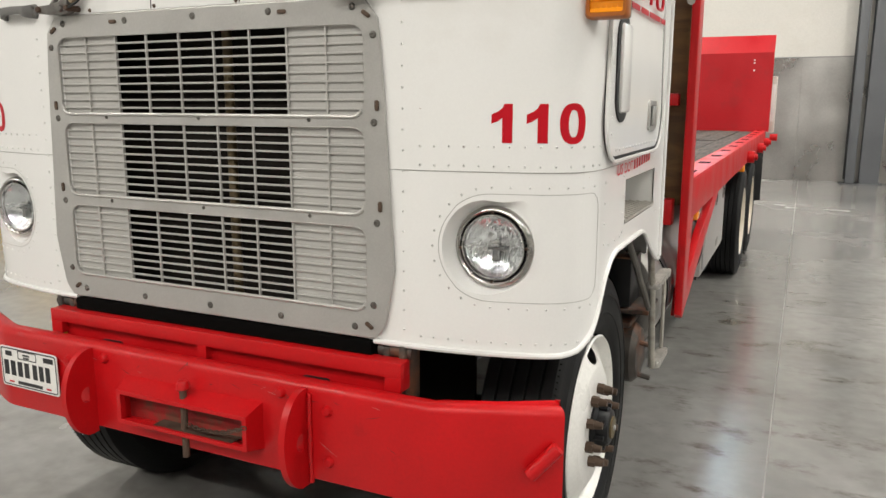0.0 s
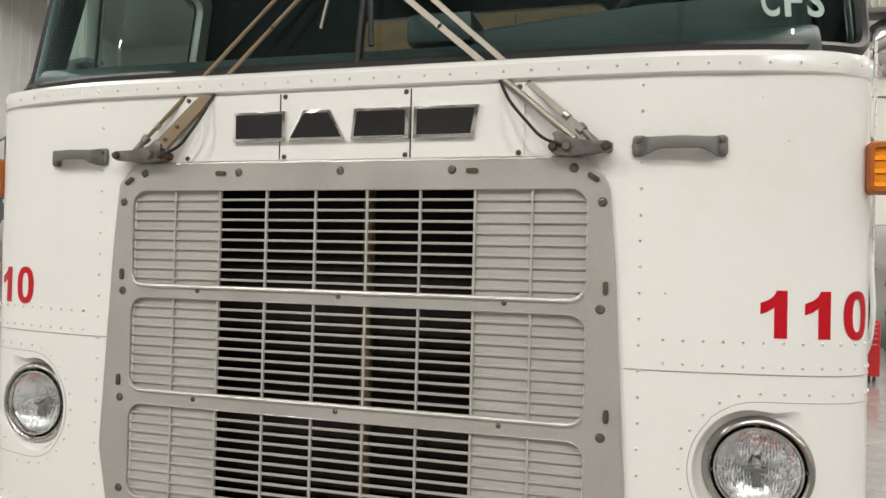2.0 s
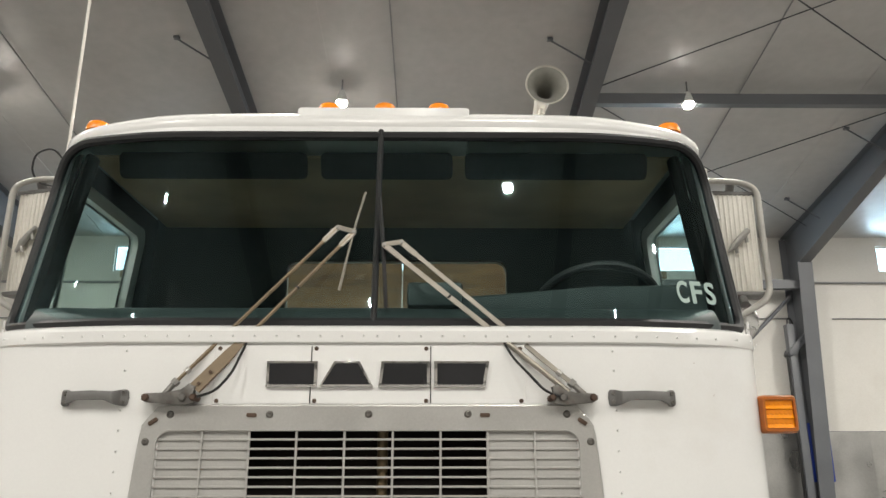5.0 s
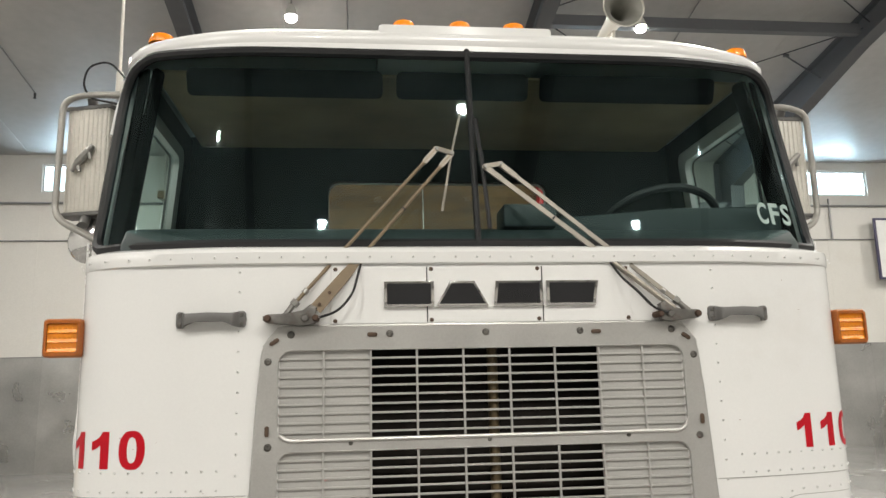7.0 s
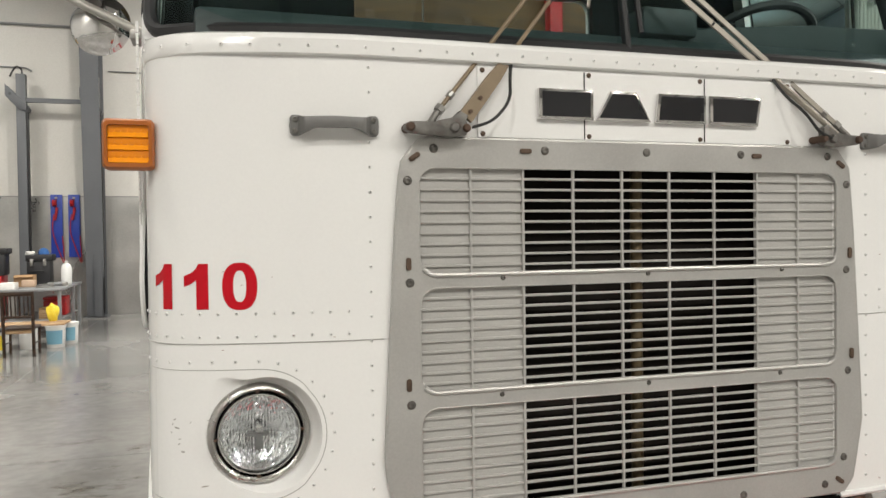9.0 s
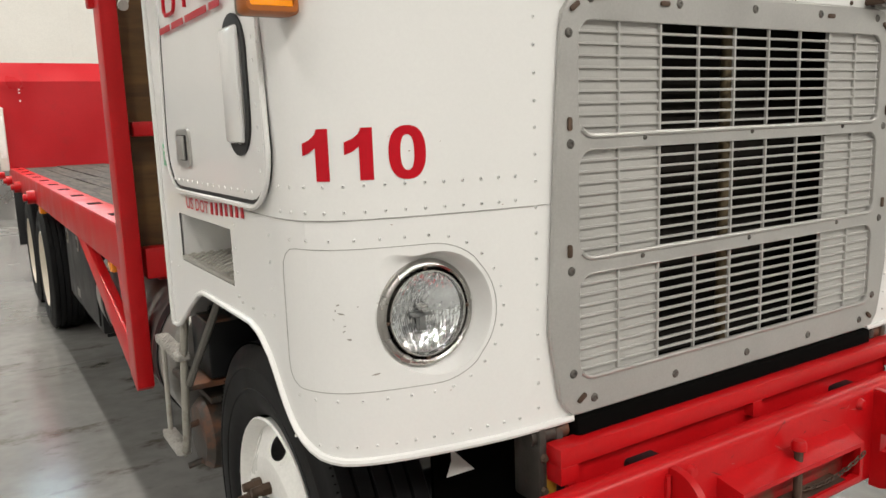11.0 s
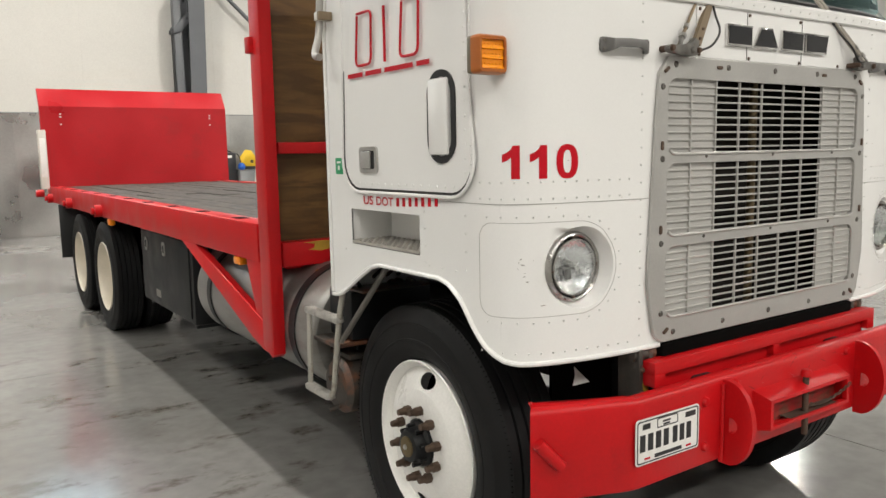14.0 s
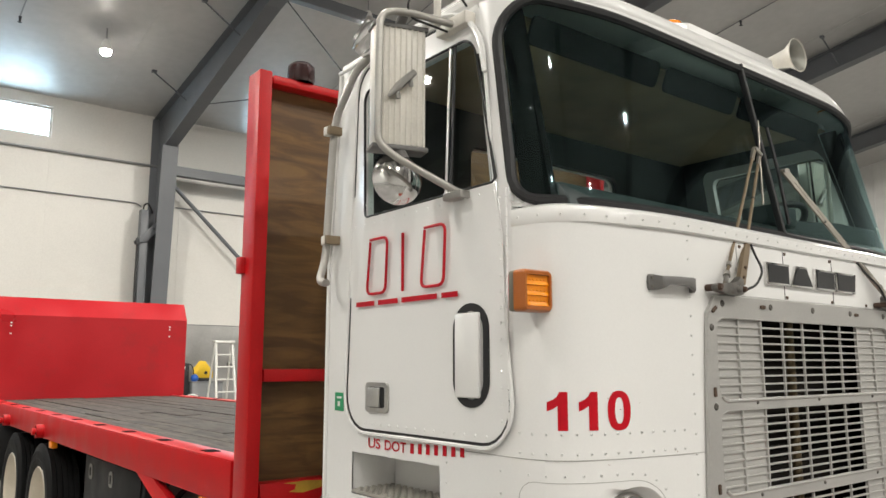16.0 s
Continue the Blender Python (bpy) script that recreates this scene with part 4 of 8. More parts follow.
hump = prism([(0.225, TOP), (0.75, TOP), (0.75, TOP + 0.07), (0.46, TOP + 0.10), (0.34, TOP + 0.10), (0.235, TOP + 0.058)], 0, -0.305, 0.315, 0.015)
part("roof_brow", hump, WHITE, cab)
for x, y, z in ((-0.208, 0.37, TOP + 0.108), (0.0, 0.37, TOP + 0.108), (0.203, 0.37, TOP + 0.108), (-1.065, 0.37, TOP + 0.032), (1.065, 0.37, TOP + 0.032)):
    part("marker_light", lathe([(0.0, 0.032), (0.022, 0.030), (0.038, 0.020), (0.045, 0.0), (0.045, -0.012)], (0, 0, 1), (x, y, z), 16), MARKER, truck, "orange roof marker lamp")
HORN_CREAM = surf("horn_cream", (0.50, 0.475, 0.42), 0.4, 0.1, var=0.08, scale=12)
# throat grey lowered so that the bell's inner shade sits in the colour
HORN_IN = surf("horn_throat_shade", (0.24, 0.235, 0.21), 0.45, 0.3, var=0.1, scale=20)
hn = part("horn", lathe([(0.012, 0.42), (0.018, 0.30), (0.030, 0.12), (0.045, 0.045), (0.072, 0.006), (0.080, 0.0), (0.078, -0.004), (0.073, 0.002)],
                        (0, 1, 0), (0.60, 0.27, 3.212), 24), HORN_CREAM, truck, "cream air-horn trumpet on the roof")
part("throat", lathe([(0.073, 0.001), (0.060, 0.010), (0.045, 0.026), (0.032, 0.055), (0.022, 0.11), (0.0, 0.15)], (0, 1, 0), (0.60, 0.27, 3.212), 24), HORN_IN, hn, "grey bell throat, darkened for the shade inside")
part("horn_bracket", rod((0.60, 0.44, TOP + 0.05), (0.60, 0.44, 3.18), 0.012), OFFWHITE, hn)
part("horn_bracket", rod((0.57, 0.34, TOP + 0.04), (0.59, 0.37, 3.16), 0.008), OFFWHITE, hn)

# rear wall with a window, floor, inner trim
RW = (-0.515, 2.33, 0.53, 2.812)
rl = rrect(*RW, 0.05, 5)
back = part("rear_wall", thick(sheet_between([rl, outward(rl, (-1.16, 1.30, 1.16, 3.02))], lambda x, z: Vector((x, 1.29, z))), -0.03), CABIN, truck, "dark cabin rear wall")
own = bmesh.new()
own.faces.new([own.verts.new((x, 1.285, z)) for x, z in rl])
g = part("rear_window", own, CLEAR, truck, "small rear cab window", smooth=False)
g.visible_shadow = False
part("rear_skin", thick(sheet_between([rl, outward(rl, (-1.17, 1.13, 1.17, 3.02))], lambda x, z: Vector((x, 1.325, z))), -0.02), WHITE, cab)
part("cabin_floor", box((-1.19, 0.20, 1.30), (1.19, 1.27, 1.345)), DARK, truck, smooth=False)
part("headliner", box((-1.10, 0.40, 2.972), (1.10, 1.26, 2.984), 0.004), CABIN_TAN, truck, "brown cloth headliner", smooth=False)
dash = prism([(0.09, 2.02), (0.125, 2.30), (0.17, 2.35), (0.32, 2.385), (0.42, 2.23), (0.44, 1.9)], 0, -1.1, 1.1, 0.015)
part("dashboard", dash, CABIN_GREEN, truck, "grey-green dashboard shelf")
for x0, x1 in ((-0.98, -0.285), (-0.235, 0.255), (0.30, 0.98)):
    part("sun_visor", turned(prism(rrect(x0, -0.10, x1, 0.0, 0.022, 4), 1, -0.008, 0.008, 0.004), Matrix.Translation((0, 0.375, 2.985)) @ Matrix.Rotation(radians(22), 4, "X")), VISOR, truck, "dark sun visor folded down")
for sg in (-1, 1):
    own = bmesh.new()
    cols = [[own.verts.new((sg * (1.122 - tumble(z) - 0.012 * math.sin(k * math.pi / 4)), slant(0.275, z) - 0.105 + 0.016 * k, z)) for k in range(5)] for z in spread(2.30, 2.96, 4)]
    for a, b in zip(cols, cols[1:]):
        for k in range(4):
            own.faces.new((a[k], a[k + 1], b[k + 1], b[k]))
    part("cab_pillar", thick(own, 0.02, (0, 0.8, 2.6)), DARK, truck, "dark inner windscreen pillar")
# added backing behind the glass, near-black to paint the corner's darkness
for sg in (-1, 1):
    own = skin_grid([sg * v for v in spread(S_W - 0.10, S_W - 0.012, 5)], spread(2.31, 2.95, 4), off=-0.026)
    part("corner_lining", thick(own, -0.008), DARK, truck, "added near-black sheet that darkens the windscreen's corner")
part("instrument_hood", prism([(0.18, 2.34), (1.09, 2.34), (1.09, 2.446), (0.72, 2.434), (0.18, 2.392)], 1, 0.20, 0.40, 0.012), CABIN_GREEN, truck)
part("doghouse", box((-0.35, 0.30, 1.34), (0.35, 1.2, 1.95), 0.06), CABIN, truck, "dark engine cover between the seats")
st = part("steering_wheel", tube([Vector((0.81, 0.62, 2.44)) + Matrix.Rotation(radians(-33), 3, "X") @ Vector((0.235 * math.cos(a), 0.235 * math.sin(a), 0)) for a in (2 * math.pi * k / 40 for k in range(40))], 0.016, closed=True),
          CABIN, truck, "large black steering wheel")
part("column", rod((0.81, 0.62, 2.43), (0.75, 0.42, 1.9), 0.03), CABIN, st)
for a in (90, 210, 330):
    d = Matrix.Rotation(radians(-33), 3, "X") @ Vector((0.235 * math.cos(radians(a)), 0.235 * math.sin(radians(a)), 0))
    part("spoke", rod((0.81, 0.62, 2.435), Vector((0.81, 0.62, 2.44)) + d, 0.011), CABIN, st)
for x in (-0.62, 0.62):
    seat = part("seat", box((x - 0.24, 0.72, 1.62), (x + 0.24, 1.18, 1.80), 0.05), CABIN, truck, "dark vinyl seat")
    part("backrest", box((x - 0.23, 1.12, 1.78), (x + 0.23, 1.24, 2.34), 0.05), CABIN, seat)
    part("pedestal", box((x - 0.15, 0.8, 1.345), (x + 0.15, 1.1, 1.63), 0.02), CABIN, seat)
tray = part("dash_tray", box((0.10, 0.16, 2.36), (0.28, 0.30, 2.44), 0.012), CABIN_GREEN, truck, "grey box lying on the dashboard")

# engine bay behind the grille
part("radiator", box((-0.62, 0.16, 1.06), (0.62, 0.24, 2.02)), surf("dusty_radiator_core", (0.014, 0.012, 0.010), 0.8, var=0.4, scale=5, grain=200, spec=0.1), truck, "dark radiator core", smooth=False)
# near-black sheets close the bay's edges, its shade put into their colour
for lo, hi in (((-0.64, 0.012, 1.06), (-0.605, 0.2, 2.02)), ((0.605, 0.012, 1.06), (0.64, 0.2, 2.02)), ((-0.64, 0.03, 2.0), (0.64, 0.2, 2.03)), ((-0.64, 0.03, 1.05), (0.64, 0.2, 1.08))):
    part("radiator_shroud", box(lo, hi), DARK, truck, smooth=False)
part("coolant_pipe", rod((0.035, 0.10, 1.06), (0.035, 0.10, 2.0), 0.016, seg=12), surf("brass_pipe", (0.15, 0.11, 0.06), 0.5, 0.5, var=0.2), truck, "dull brass pipe before the radiator")

# ---- grille ----
GZ = [(1.708, 1.961), (1.430, 1.677), (1.146, 1.393)]


def grille_outer():
    pts = [(-0.625, 1.065), (0.625, 1.065), (0.66, 1.10), (0.692, 1.27), (0.662, 1.80), (0.647, 1.975), (0.60, 2.028), (-0.60, 2.028), (-0.647, 1.975), (-0.662, 1.80), (-0.692, 1.27), (-0.66, 1.10)]
    r = [Vector((x, z, 0)) for x, z in pts]
    out = rounded_path([(r[0] + r[1]) / 2] + r[1:] + [r[0], (r[0] + r[1]) / 2], 0.035, 4)[:-1]
    return [(p.x, p.y) for p in out]


grille = part("grille", tube([(-0.3, -0.004, 1.0955), (0.3, -0.004, 1.0955)], 0.003), GREY_METAL, truck, "grey painted metal grille with three louvred bays")
go = grille_outer()
own = bmesh.new()
# face plate cut into strips round the three bays


def half_at(z):
    return float(np.interp(z, [1.065, 1.10, 1.27, 1.80, 1.975, 2.028], [0.628, 0.66, 0.692, 0.662, 0.647, 0.605]))



for (z0, z1), (c0, c1) in zip(GZ, ((1.6925, 2.028), (1.4115, 1.6925), (1.065, 1.4115))):
    inner = dense_loop(rrect(-0.605, z0, 0.605, z1, 0.042, 7))
    outer = [(x * half_at(z) / 0.7, z) for x, z in outward(inner, (-0.7, c0, 0.7, c1))]
    sheet_between([inner, outer], lambda x, z: Vector((x, -0.012, z)), bm=own)
bmesh.ops.remove_doubles(own, verts=own.verts[:], dist=0.0005)
part("face_plate", thick(own, -0.014), GREY_METAL, grille)
part("edge_bead", tube([(x * 0.996, -0.006, z) for x, z in go], 0.0065, closed=True, seg=8), GREY_METAL, grille)
for z0, z1 in GZ:
    rim = rrect(-0.605, z0, 0.605, z1, 0.042, 7)
    part("bay_edge", tube([(x, -0.0095, z) for x, z in rim], 0.003, closed=True, seg=6), GREY_METAL, grille)
    low = [p for p in rim if p[1] < z0 + 0.018]
    low = sorted([p for p in low if p[0] < 0], key=lambda p: (p[0], -p[1])) + sorted([p for p in low if p[0] > 0], key=lambda p: (p[0], p[1]))
    part("rolled_sill", tube([(x, -0.0125, z - 0.001) for x, z in low], 0.0058, seg=8), GREY_METAL, grille)
    for k in range(9):
        z = z1 - 0.0255 - k * 0.0257 * (z1 - z0) / 0.251
        part("slat", box((-0.604, -0.005, z - 0.0031), (0.604, 0.003, z + 0.0031), 0.001, seg=1), SLAT, grille, smooth=False)
    for x in (-0.475, -0.34, -0.205, -0.068, 0.070, 0.207, 0.342, 0.477):
        w = 0.0031
        part("upright", box((x - w, -0.0075, z0), (x + w, 0.001, z1), 0.0012, seg=1), SLAT, grille, smooth=False)
    for sg in (-1, 1):
        lo, hi = sorted((sg * 0.338, sg * 0.6045))
        part("blank_panel", box((lo, 0.0012, z0 - 0.0005), (hi, 0.0036, z1 + 0.0005)), BLANK, grille, smooth=False)
for sg in (-1, 1):
    lo, hi = sorted((sg * 0.575, sg * 0.70))
    part("corner_filler", box((lo, 0.002, 1.962), (hi, 0.005, 2.042)), WHITE, grille, smooth=False)
screws = [(-0.568, 2.005), (-0.284, 2.005), (0.0, 2.006), (0.286, 2.006), (0.571, 2.006), (-0.632, 1.929), (0.636, 1.929), (-0.629, 1.691), (0.635, 1.691), (-0.629, 1.405), (0.640, 1.407),
          (-0.625, 1.163), (0.625, 1.163), (-0.28, 1.092), (0.007, 1.094), (0.29, 1.092), (0.56, 1.092), (-0.56, 1.092), (-0.397, 1.697), (0.002, 1.697), (0.417, 1.697), (-0.402, 1.415), (0.002, 1.415), (0.41, 1.415)]
SCREW = surf("dark_screw_steel", (0.20, 0.19, 0.175), 0.4, 0.8, var=0.2, scale=30)
for x, z in screws:
    r = 0.011 if abs(x) > 0.5 or z > 1.9 or z < 1.2 else 0.0065
    sc = lathe([(0.0, 0.0005), (r * 0.35, 0.0008), (r * 0.48, 0.0032), (r * 0.7, 0.0026), (r * 0.82, 0.0008), (r * 0.88, 0.0018), (r, 0.0), (r, -0.003)], (0, -1, 0), (x, -0.0125 if r < 0.01 else -0.0128, z), 12)
    part("screw", sc, SCREW, grille)
for x, z, a in ((-0.615, 1.985, 35), (0.615, 1.985, -35), (-0.335, 2.003, 0), (0.335, 2.003, 0), (-0.632, 1.735, 90), (0.646, 1.738, 90), (-0.634, 1.452, 90), (0.652, 1.455, 90), (-0.60, 1.10, 35), (0.61, 1.10, -35)):
    sl = prism(rrect(-0.015, -0.006, 0.015, 0.006, 0.0055, 4), 1, -0.0025, 0.004, 0.001)
    part("latch_stud", turned(sl, Matrix.Translation((x, -0.0145, z)) @ Matrix.Rotation(radians(-a), 4, "Y")), BOLT, grille, "rusty quarter-turn stud")

# ---- name plate strip above the grille: plain block letters stand in for the maker's name ----
strip = part("badge_panel", box((-0.455, -0.005, 2.035), (0.455, -0.001, 2.205), 0.001, seg=1), WHITE, truck, "white riveted strip above the grille", smooth=False)
for x in (-0.172, 0.178):
    part("strip_seam", box((x - 0.0015, -0.0062, 2.037), (x + 0.0015, -0.0052, 2.203)), DARK, strip, smooth=False)
for x in (-0.455, -0.172, 0.178, 0.455):
    for z in (2.044, 2.196):
        part("strip_bolt", lathe([(0.0, 0.005), (0.005, 0.004), (0.0068, 0.0), (0.0068, -0.002)], (0, -1, 0), (x + 0.013 * (-1 if x > 0 else 1), -0.005, z), 8), BOLT, strip)
blocks = ([(-0.300, 2.082), (-0.152, 2.082), (-0.152, 2.158), (-0.300, 2.158)], [(-0.146, 2.082), (0.012, 2.082), (-0.030, 2.158), (-0.104, 2.158)],
          [(0.026, 2.082), (0.176, 2.082), (0.176, 2.158), (0.034, 2.158)], [(0.188, 2.082), (0.338, 2.082), (0.350, 2.158), (0.188, 2.158)])
for outline in blocks:
    mx, mz = sum(p[0] for p in outline) / 4, sum(p[1] for p in outline) / 4
    bd = part("badge_block", prism(outline, 1, -0.017, -0.005, 0.002), CHROME, strip, "black block with a chrome edge")
    part("badge_face", prism([(mx + (x - mx) * 0.88, mz + (z - mz) * 0.80) for x, z in outline], 1, -0.019, -0.0165), LETTER_BLACK, bd)

# ---- headlights ----


def faceted_bowl(o, radius, depth, seed):
    """A mirror bowl pressed into narrow upright facets, each at its own small tilt."""
    bm, r = bmesh.new(), random.Random(seed)
    nx, nz = 50, 24
    grid = []
    for j in range(nz + 1):
        row = []
        v = 2 * j / nz - 1
        for i in range(nx + 1):
            u = 2 * i / nx - 1
            # square to disc
            x, z = u * math.sqrt(1 - v * v / 2), v * math.sqrt(1 - u * u / 2)
            q = min(1.0, x * x + z * z)
            amp = 0.0006 if q < 0.9 else 0.0002
            wave = 0.0004 * (1 if i % 2 else -1) if q < 0.95 else 0
            row.append(bm.verts.new((o[0] + x * radius, o[1] - 0.002 + depth * (1 - q) + wave + r.uniform(-amp, amp), o[2] + z * radius)))
        grid.append(row)
    for a, b in zip(grid, grid[1:]):
        for i in range(nx):
            bm.faces.new((a[i], a[i + 1], b[i + 1], b[i]))
    return bm



for sg in (-1, 1):
    o = (sg * 0.972, 0.060, HEAD_Z)
    hl = part("headlight", lathe([(0.1165, -0.05), (0.1165, -0.004), (0.1145, 0.006), (0.110, 0.0125), (0.104, 0.0145), (0.0995, 0.011), (0.0970, 0.001), (0.0965, -0.03)], (0, -1, 0), o, 56), BEZEL, truck, "round sealed-beam headlight with a dulled chrome ring")
    # black ring stands for the shadow gap between bezel and inner ring
    part("gasket", lathe([(0.0985, -0.012), (0.093, -0.010), (0.089, -0.018)], (0, -1, 0), o, 48), BLACK, hl)
    part("inner_ring", lathe([(0.0935, -0.012), (0.0935, 0.010), (0.0920, 0.0135), (0.0890, 0.0135), (0.0862, 0.006)], (0, -1, 0), o, 48), CHROME, hl)
    part("reflector", faceted_bowl(o, 0.0865, 0.038, 11 + sg), FLUTED, hl, "bright fluted bowl", smooth=False)
    part("lens", lathe([(0.0860, 0.008), (0.080, 0.0135), (0.06, 0.021), (0.03, 0.026), (0.0, 0.027)], (0, -1, 0), o, 48), LENS, hl, "fluted clear lens")
    bx = Vector(o)
    part("bulb_shield", prism(rrect(bx.x - 0.026, bx.z - 0.011, bx.x + 0.023, bx.z - 0.003, 0.003, 3), 1, bx.y + 0.012, bx.y + 0.028, 0.001), HANDLE, hl, "grey bulb shield behind the lens")
    part("bulb_stem", prism([(bx.x - 0.010, bx.z - 0.042), (bx.x + 0.008, bx.z - 0.042), (bx.x + 0.006, bx.z - 0.010), (bx.x - 0.008, bx.z - 0.010)], 1, bx.y + 0.012, bx.y + 0.028, 0.001), HANDLE, hl)
    part("filament_cap", lathe([(0.0, 0.012), (0.008, 0.010), (0.011, 0.0), (0.010, -0.014)], (0, -1, 0), (bx.x, bx.y + 0.012, bx.z + 0.008), 14), CHROME, hl)
    for ang in (92, 184, 268, 2):
        q = Vector(o) + Vector((0.0975 * math.cos(radians(ang)), -0.010, 0.0975 * math.sin(radians(ang))))
        part("ring_clip", box((q.x - 0.004, q.y - 0.003, q.z - 0.003), (q.x + 0.004, q.y + 0.006, q.z + 0.003), 0.001), RUST, hl, smooth=False)
    # pressed step round the lamp, open towards the wheel
    RR = 0.146
    step = [(S_C + 0.03 + 0.05 * math.cos(radians(g)), HEAD_Z - RR + 0.05 - 0.05 * math.sin(radians(g))) for g in (0, 25, 50, 75)]
    step += [(s, HEAD_Z - RR) for s in spread(S_C + 0.03, HEAD_S, 14)]
    step += [(HEAD_S - RR * math.cos(radians(g)), HEAD_Z + RR * math.sin(radians(g))) for g in range(-84, 85, 7)]
    step += [(s, HEAD_Z + RR) for s in spread(HEAD_S, S_C + 0.03, 14)]
    step += [(S_C + 0.03 + 0.05 * math.sin(radians(g)), HEAD_Z + RR - 0.05 + 0.05 * math.cos(radians(g))) for g in (20, 45, 70, 90)]
    mid_s = HEAD_S + 0.06
    part("step_groove", tube([skin(sg * (s + (0.0045 if s > mid_s else -0.004)), z + (0.0042 if z > HEAD_Z + 0.11 else -0.0042 if z < HEAD_Z - 0.11 else 0), 0.0002) for s, z in step], 0.0010, seg=5, closed=True), JOINT_LINE, cab)
    # seam line
    part("panel_seam", tube([skin(sg * s, SEAM, 0.0006) for s in spread(0.69, side_s(0.5), 40)], 0.0014, seg=6), JOINT_LINE, cab)

# ---- rivets ----
riv, cores = bmesh.new(), bmesh.new()


def rivet(s, z, r=0.0040):
    p = skin(s, z)
    nrm = (skin(s, z, 0.01) - p).normalized()
    lathe([(r, 0.0004), (r * 0.85, 0.0022), (r * 0.45, 0.0032), (r * 0.4, 0.0016), (0.0, 0.0014)], nrm, p, 10, riv)
    lathe([(r * 0.40, 0.0012), (r * 0.36, 0.0024), (0.0, 0.0025)], nrm, p, 6, cores)


for sg in (-1, 1):
    for z in spread(1.10, 2.19, 19):
        rivet(sg * 0.718, z)
    for s in spread(0.77, S_DOOR - 0.02, 13):
        rivet(sg * s, 1.630)
        rivet(sg * s, 1.578)
        rivet(sg * s, 1.085)
    for s in spread(HEAD_S, S_C + 0.05, 6):
        rivet(sg * s, HEAD_Z + 0.168)
        rivet(sg * s, HEAD_Z - 0.168)
    for s in spread(0.02, S_DOOR - 0.03, 20):
        rivet(sg * s, BELT - 0.003, 0.0042)
    for a in range(-75, 76, 15):
        rivet(sg * (HEAD_S - 0.168 * math.cos(radians(a))), HEAD_Z + 0.168 * math.sin(radians(a)))
    for y in (0.36, 0.44, 0.52, 1.16, 1.26):
        rivet(sg * side_s(y), 1.33)
    for z in spread(1.34, 1.52, 3):
        rivet(sg * side_s(0.545), z)
        rivet(sg * side_s(0.30), z)
rv = riv
for v in rv.verts[:] + cores.verts[:]:
    if abs(v.co.z - BELT + 0.003) < 0.006:
        v.co.y -= 0.013 * (1 if abs(v.co.x) < 1.15 else 0.4)
        if abs(v.co.x) > 1.1:
            v.co.x += math.copysign(0.011, v.co.x)
tagged(part("rivets", rv, WHITE, cab), kind="stuff")
tagged(part("rivet_cores", cores, HANDLE, cab), kind="stuff")
drv = bmesh.new()
for sg in (-1, 1):
    for z in spread(1.66, 2.30, 14):
        lathe([(0.0048, 0.0), (0.004, 0.002), (0.0, 0.003)], (sg, 0, 0), (sg * 1.236, 0.275, z), 8, drv)
    for y in spread(0.34, 1.04, 14):
        lathe([(0.0045, 0.0), (0.0038, 0.002), (0.0, 0.003)], (sg, 0, 0), (sg * 1.236, y, 1.612), 8, drv)
    for y in spread(0.30, 1.08, 12):
        lathe([(0.004, 0.0), (0.0034, 0.002), (0.0, 0.0028)], (sg, 0, 0), (sg * 1.236, y, 2.325), 8, drv)
tagged(part("door_rivets", drv, WHITE, truck), kind="stuff")

# ---- front grab handles ----
for sg in (-1, 1):
    hb = bmesh.new()
    pts_top, n = [], 40
    for k in range(n + 1):
        t = k / n
        s = 0.697 + 0.20 * t
        u = abs(t - 0.5) * 2
        e = min(1.0, max(0.0, (u - 0.66) / 0.16))
        e = e * e * (3 - 2 * e)
        f = min(1.0, max(0.0, (u - 0.35) / 0.47))
        f = f * f * (3 - 2 * f)
        cut = 0.007 if u > 0.98 else 0.0
        up = 0.0188 - 0.0022 * min(1.0, u / 0.6) + 0.0069 * e - cut
        dn = -0.0078 - 0.0157 * f + cut
        off = 0.036 - 0.026 * e
        pts_top.append((s, up, dn, off))
    prev = None
    for s, up, dn, off in pts_top:
        ring = [hb.verts.new(skin(sg * s, 2.053 + dz, o)) for dz, o in ((dn, off), (up, off), (up, off - 0.014), (dn, off - 0.014))]
        if prev:
            for i in range(4):
                hb.faces.new((prev[i], prev[(i + 1) % 4], ring[(i + 1) % 4], ring[i]))
        else:
            hb.faces.new(ring)
        prev = ring
    hb.faces.new(prev)
    bmesh.ops.bevel(hb, geom=hb.edges[:], offset=0.003, segments=2, profile=0.5, affect="EDGES", clamp_overlap=True)
    gh = part("grab_handle", hb, HANDLE, truck, "dull grey cast grab handle")
    for s in (0.709, 0.885):
        for dz in (-0.013, 0.013):
            p = skin(sg * s, 2.053 + dz, 0.0125)
            part("handle_bolt", lathe([(0.0, 0.0005), (0.003, 0.0005), (0.0042, 0.0022), (0.0058, 0.002), (0.0064, 0.0), (0.0064, -0.004)], (skin(sg * s, 2.05, 1) - skin(sg * s, 2.05)), p, 8), SCREW, gh)
        q = skin(sg * s, 2.053, 0.0)
        part("handle_foot", rod(q, skin(sg * s, 2.053, 0.004), 0.014, seg=12), HANDLE, gh)

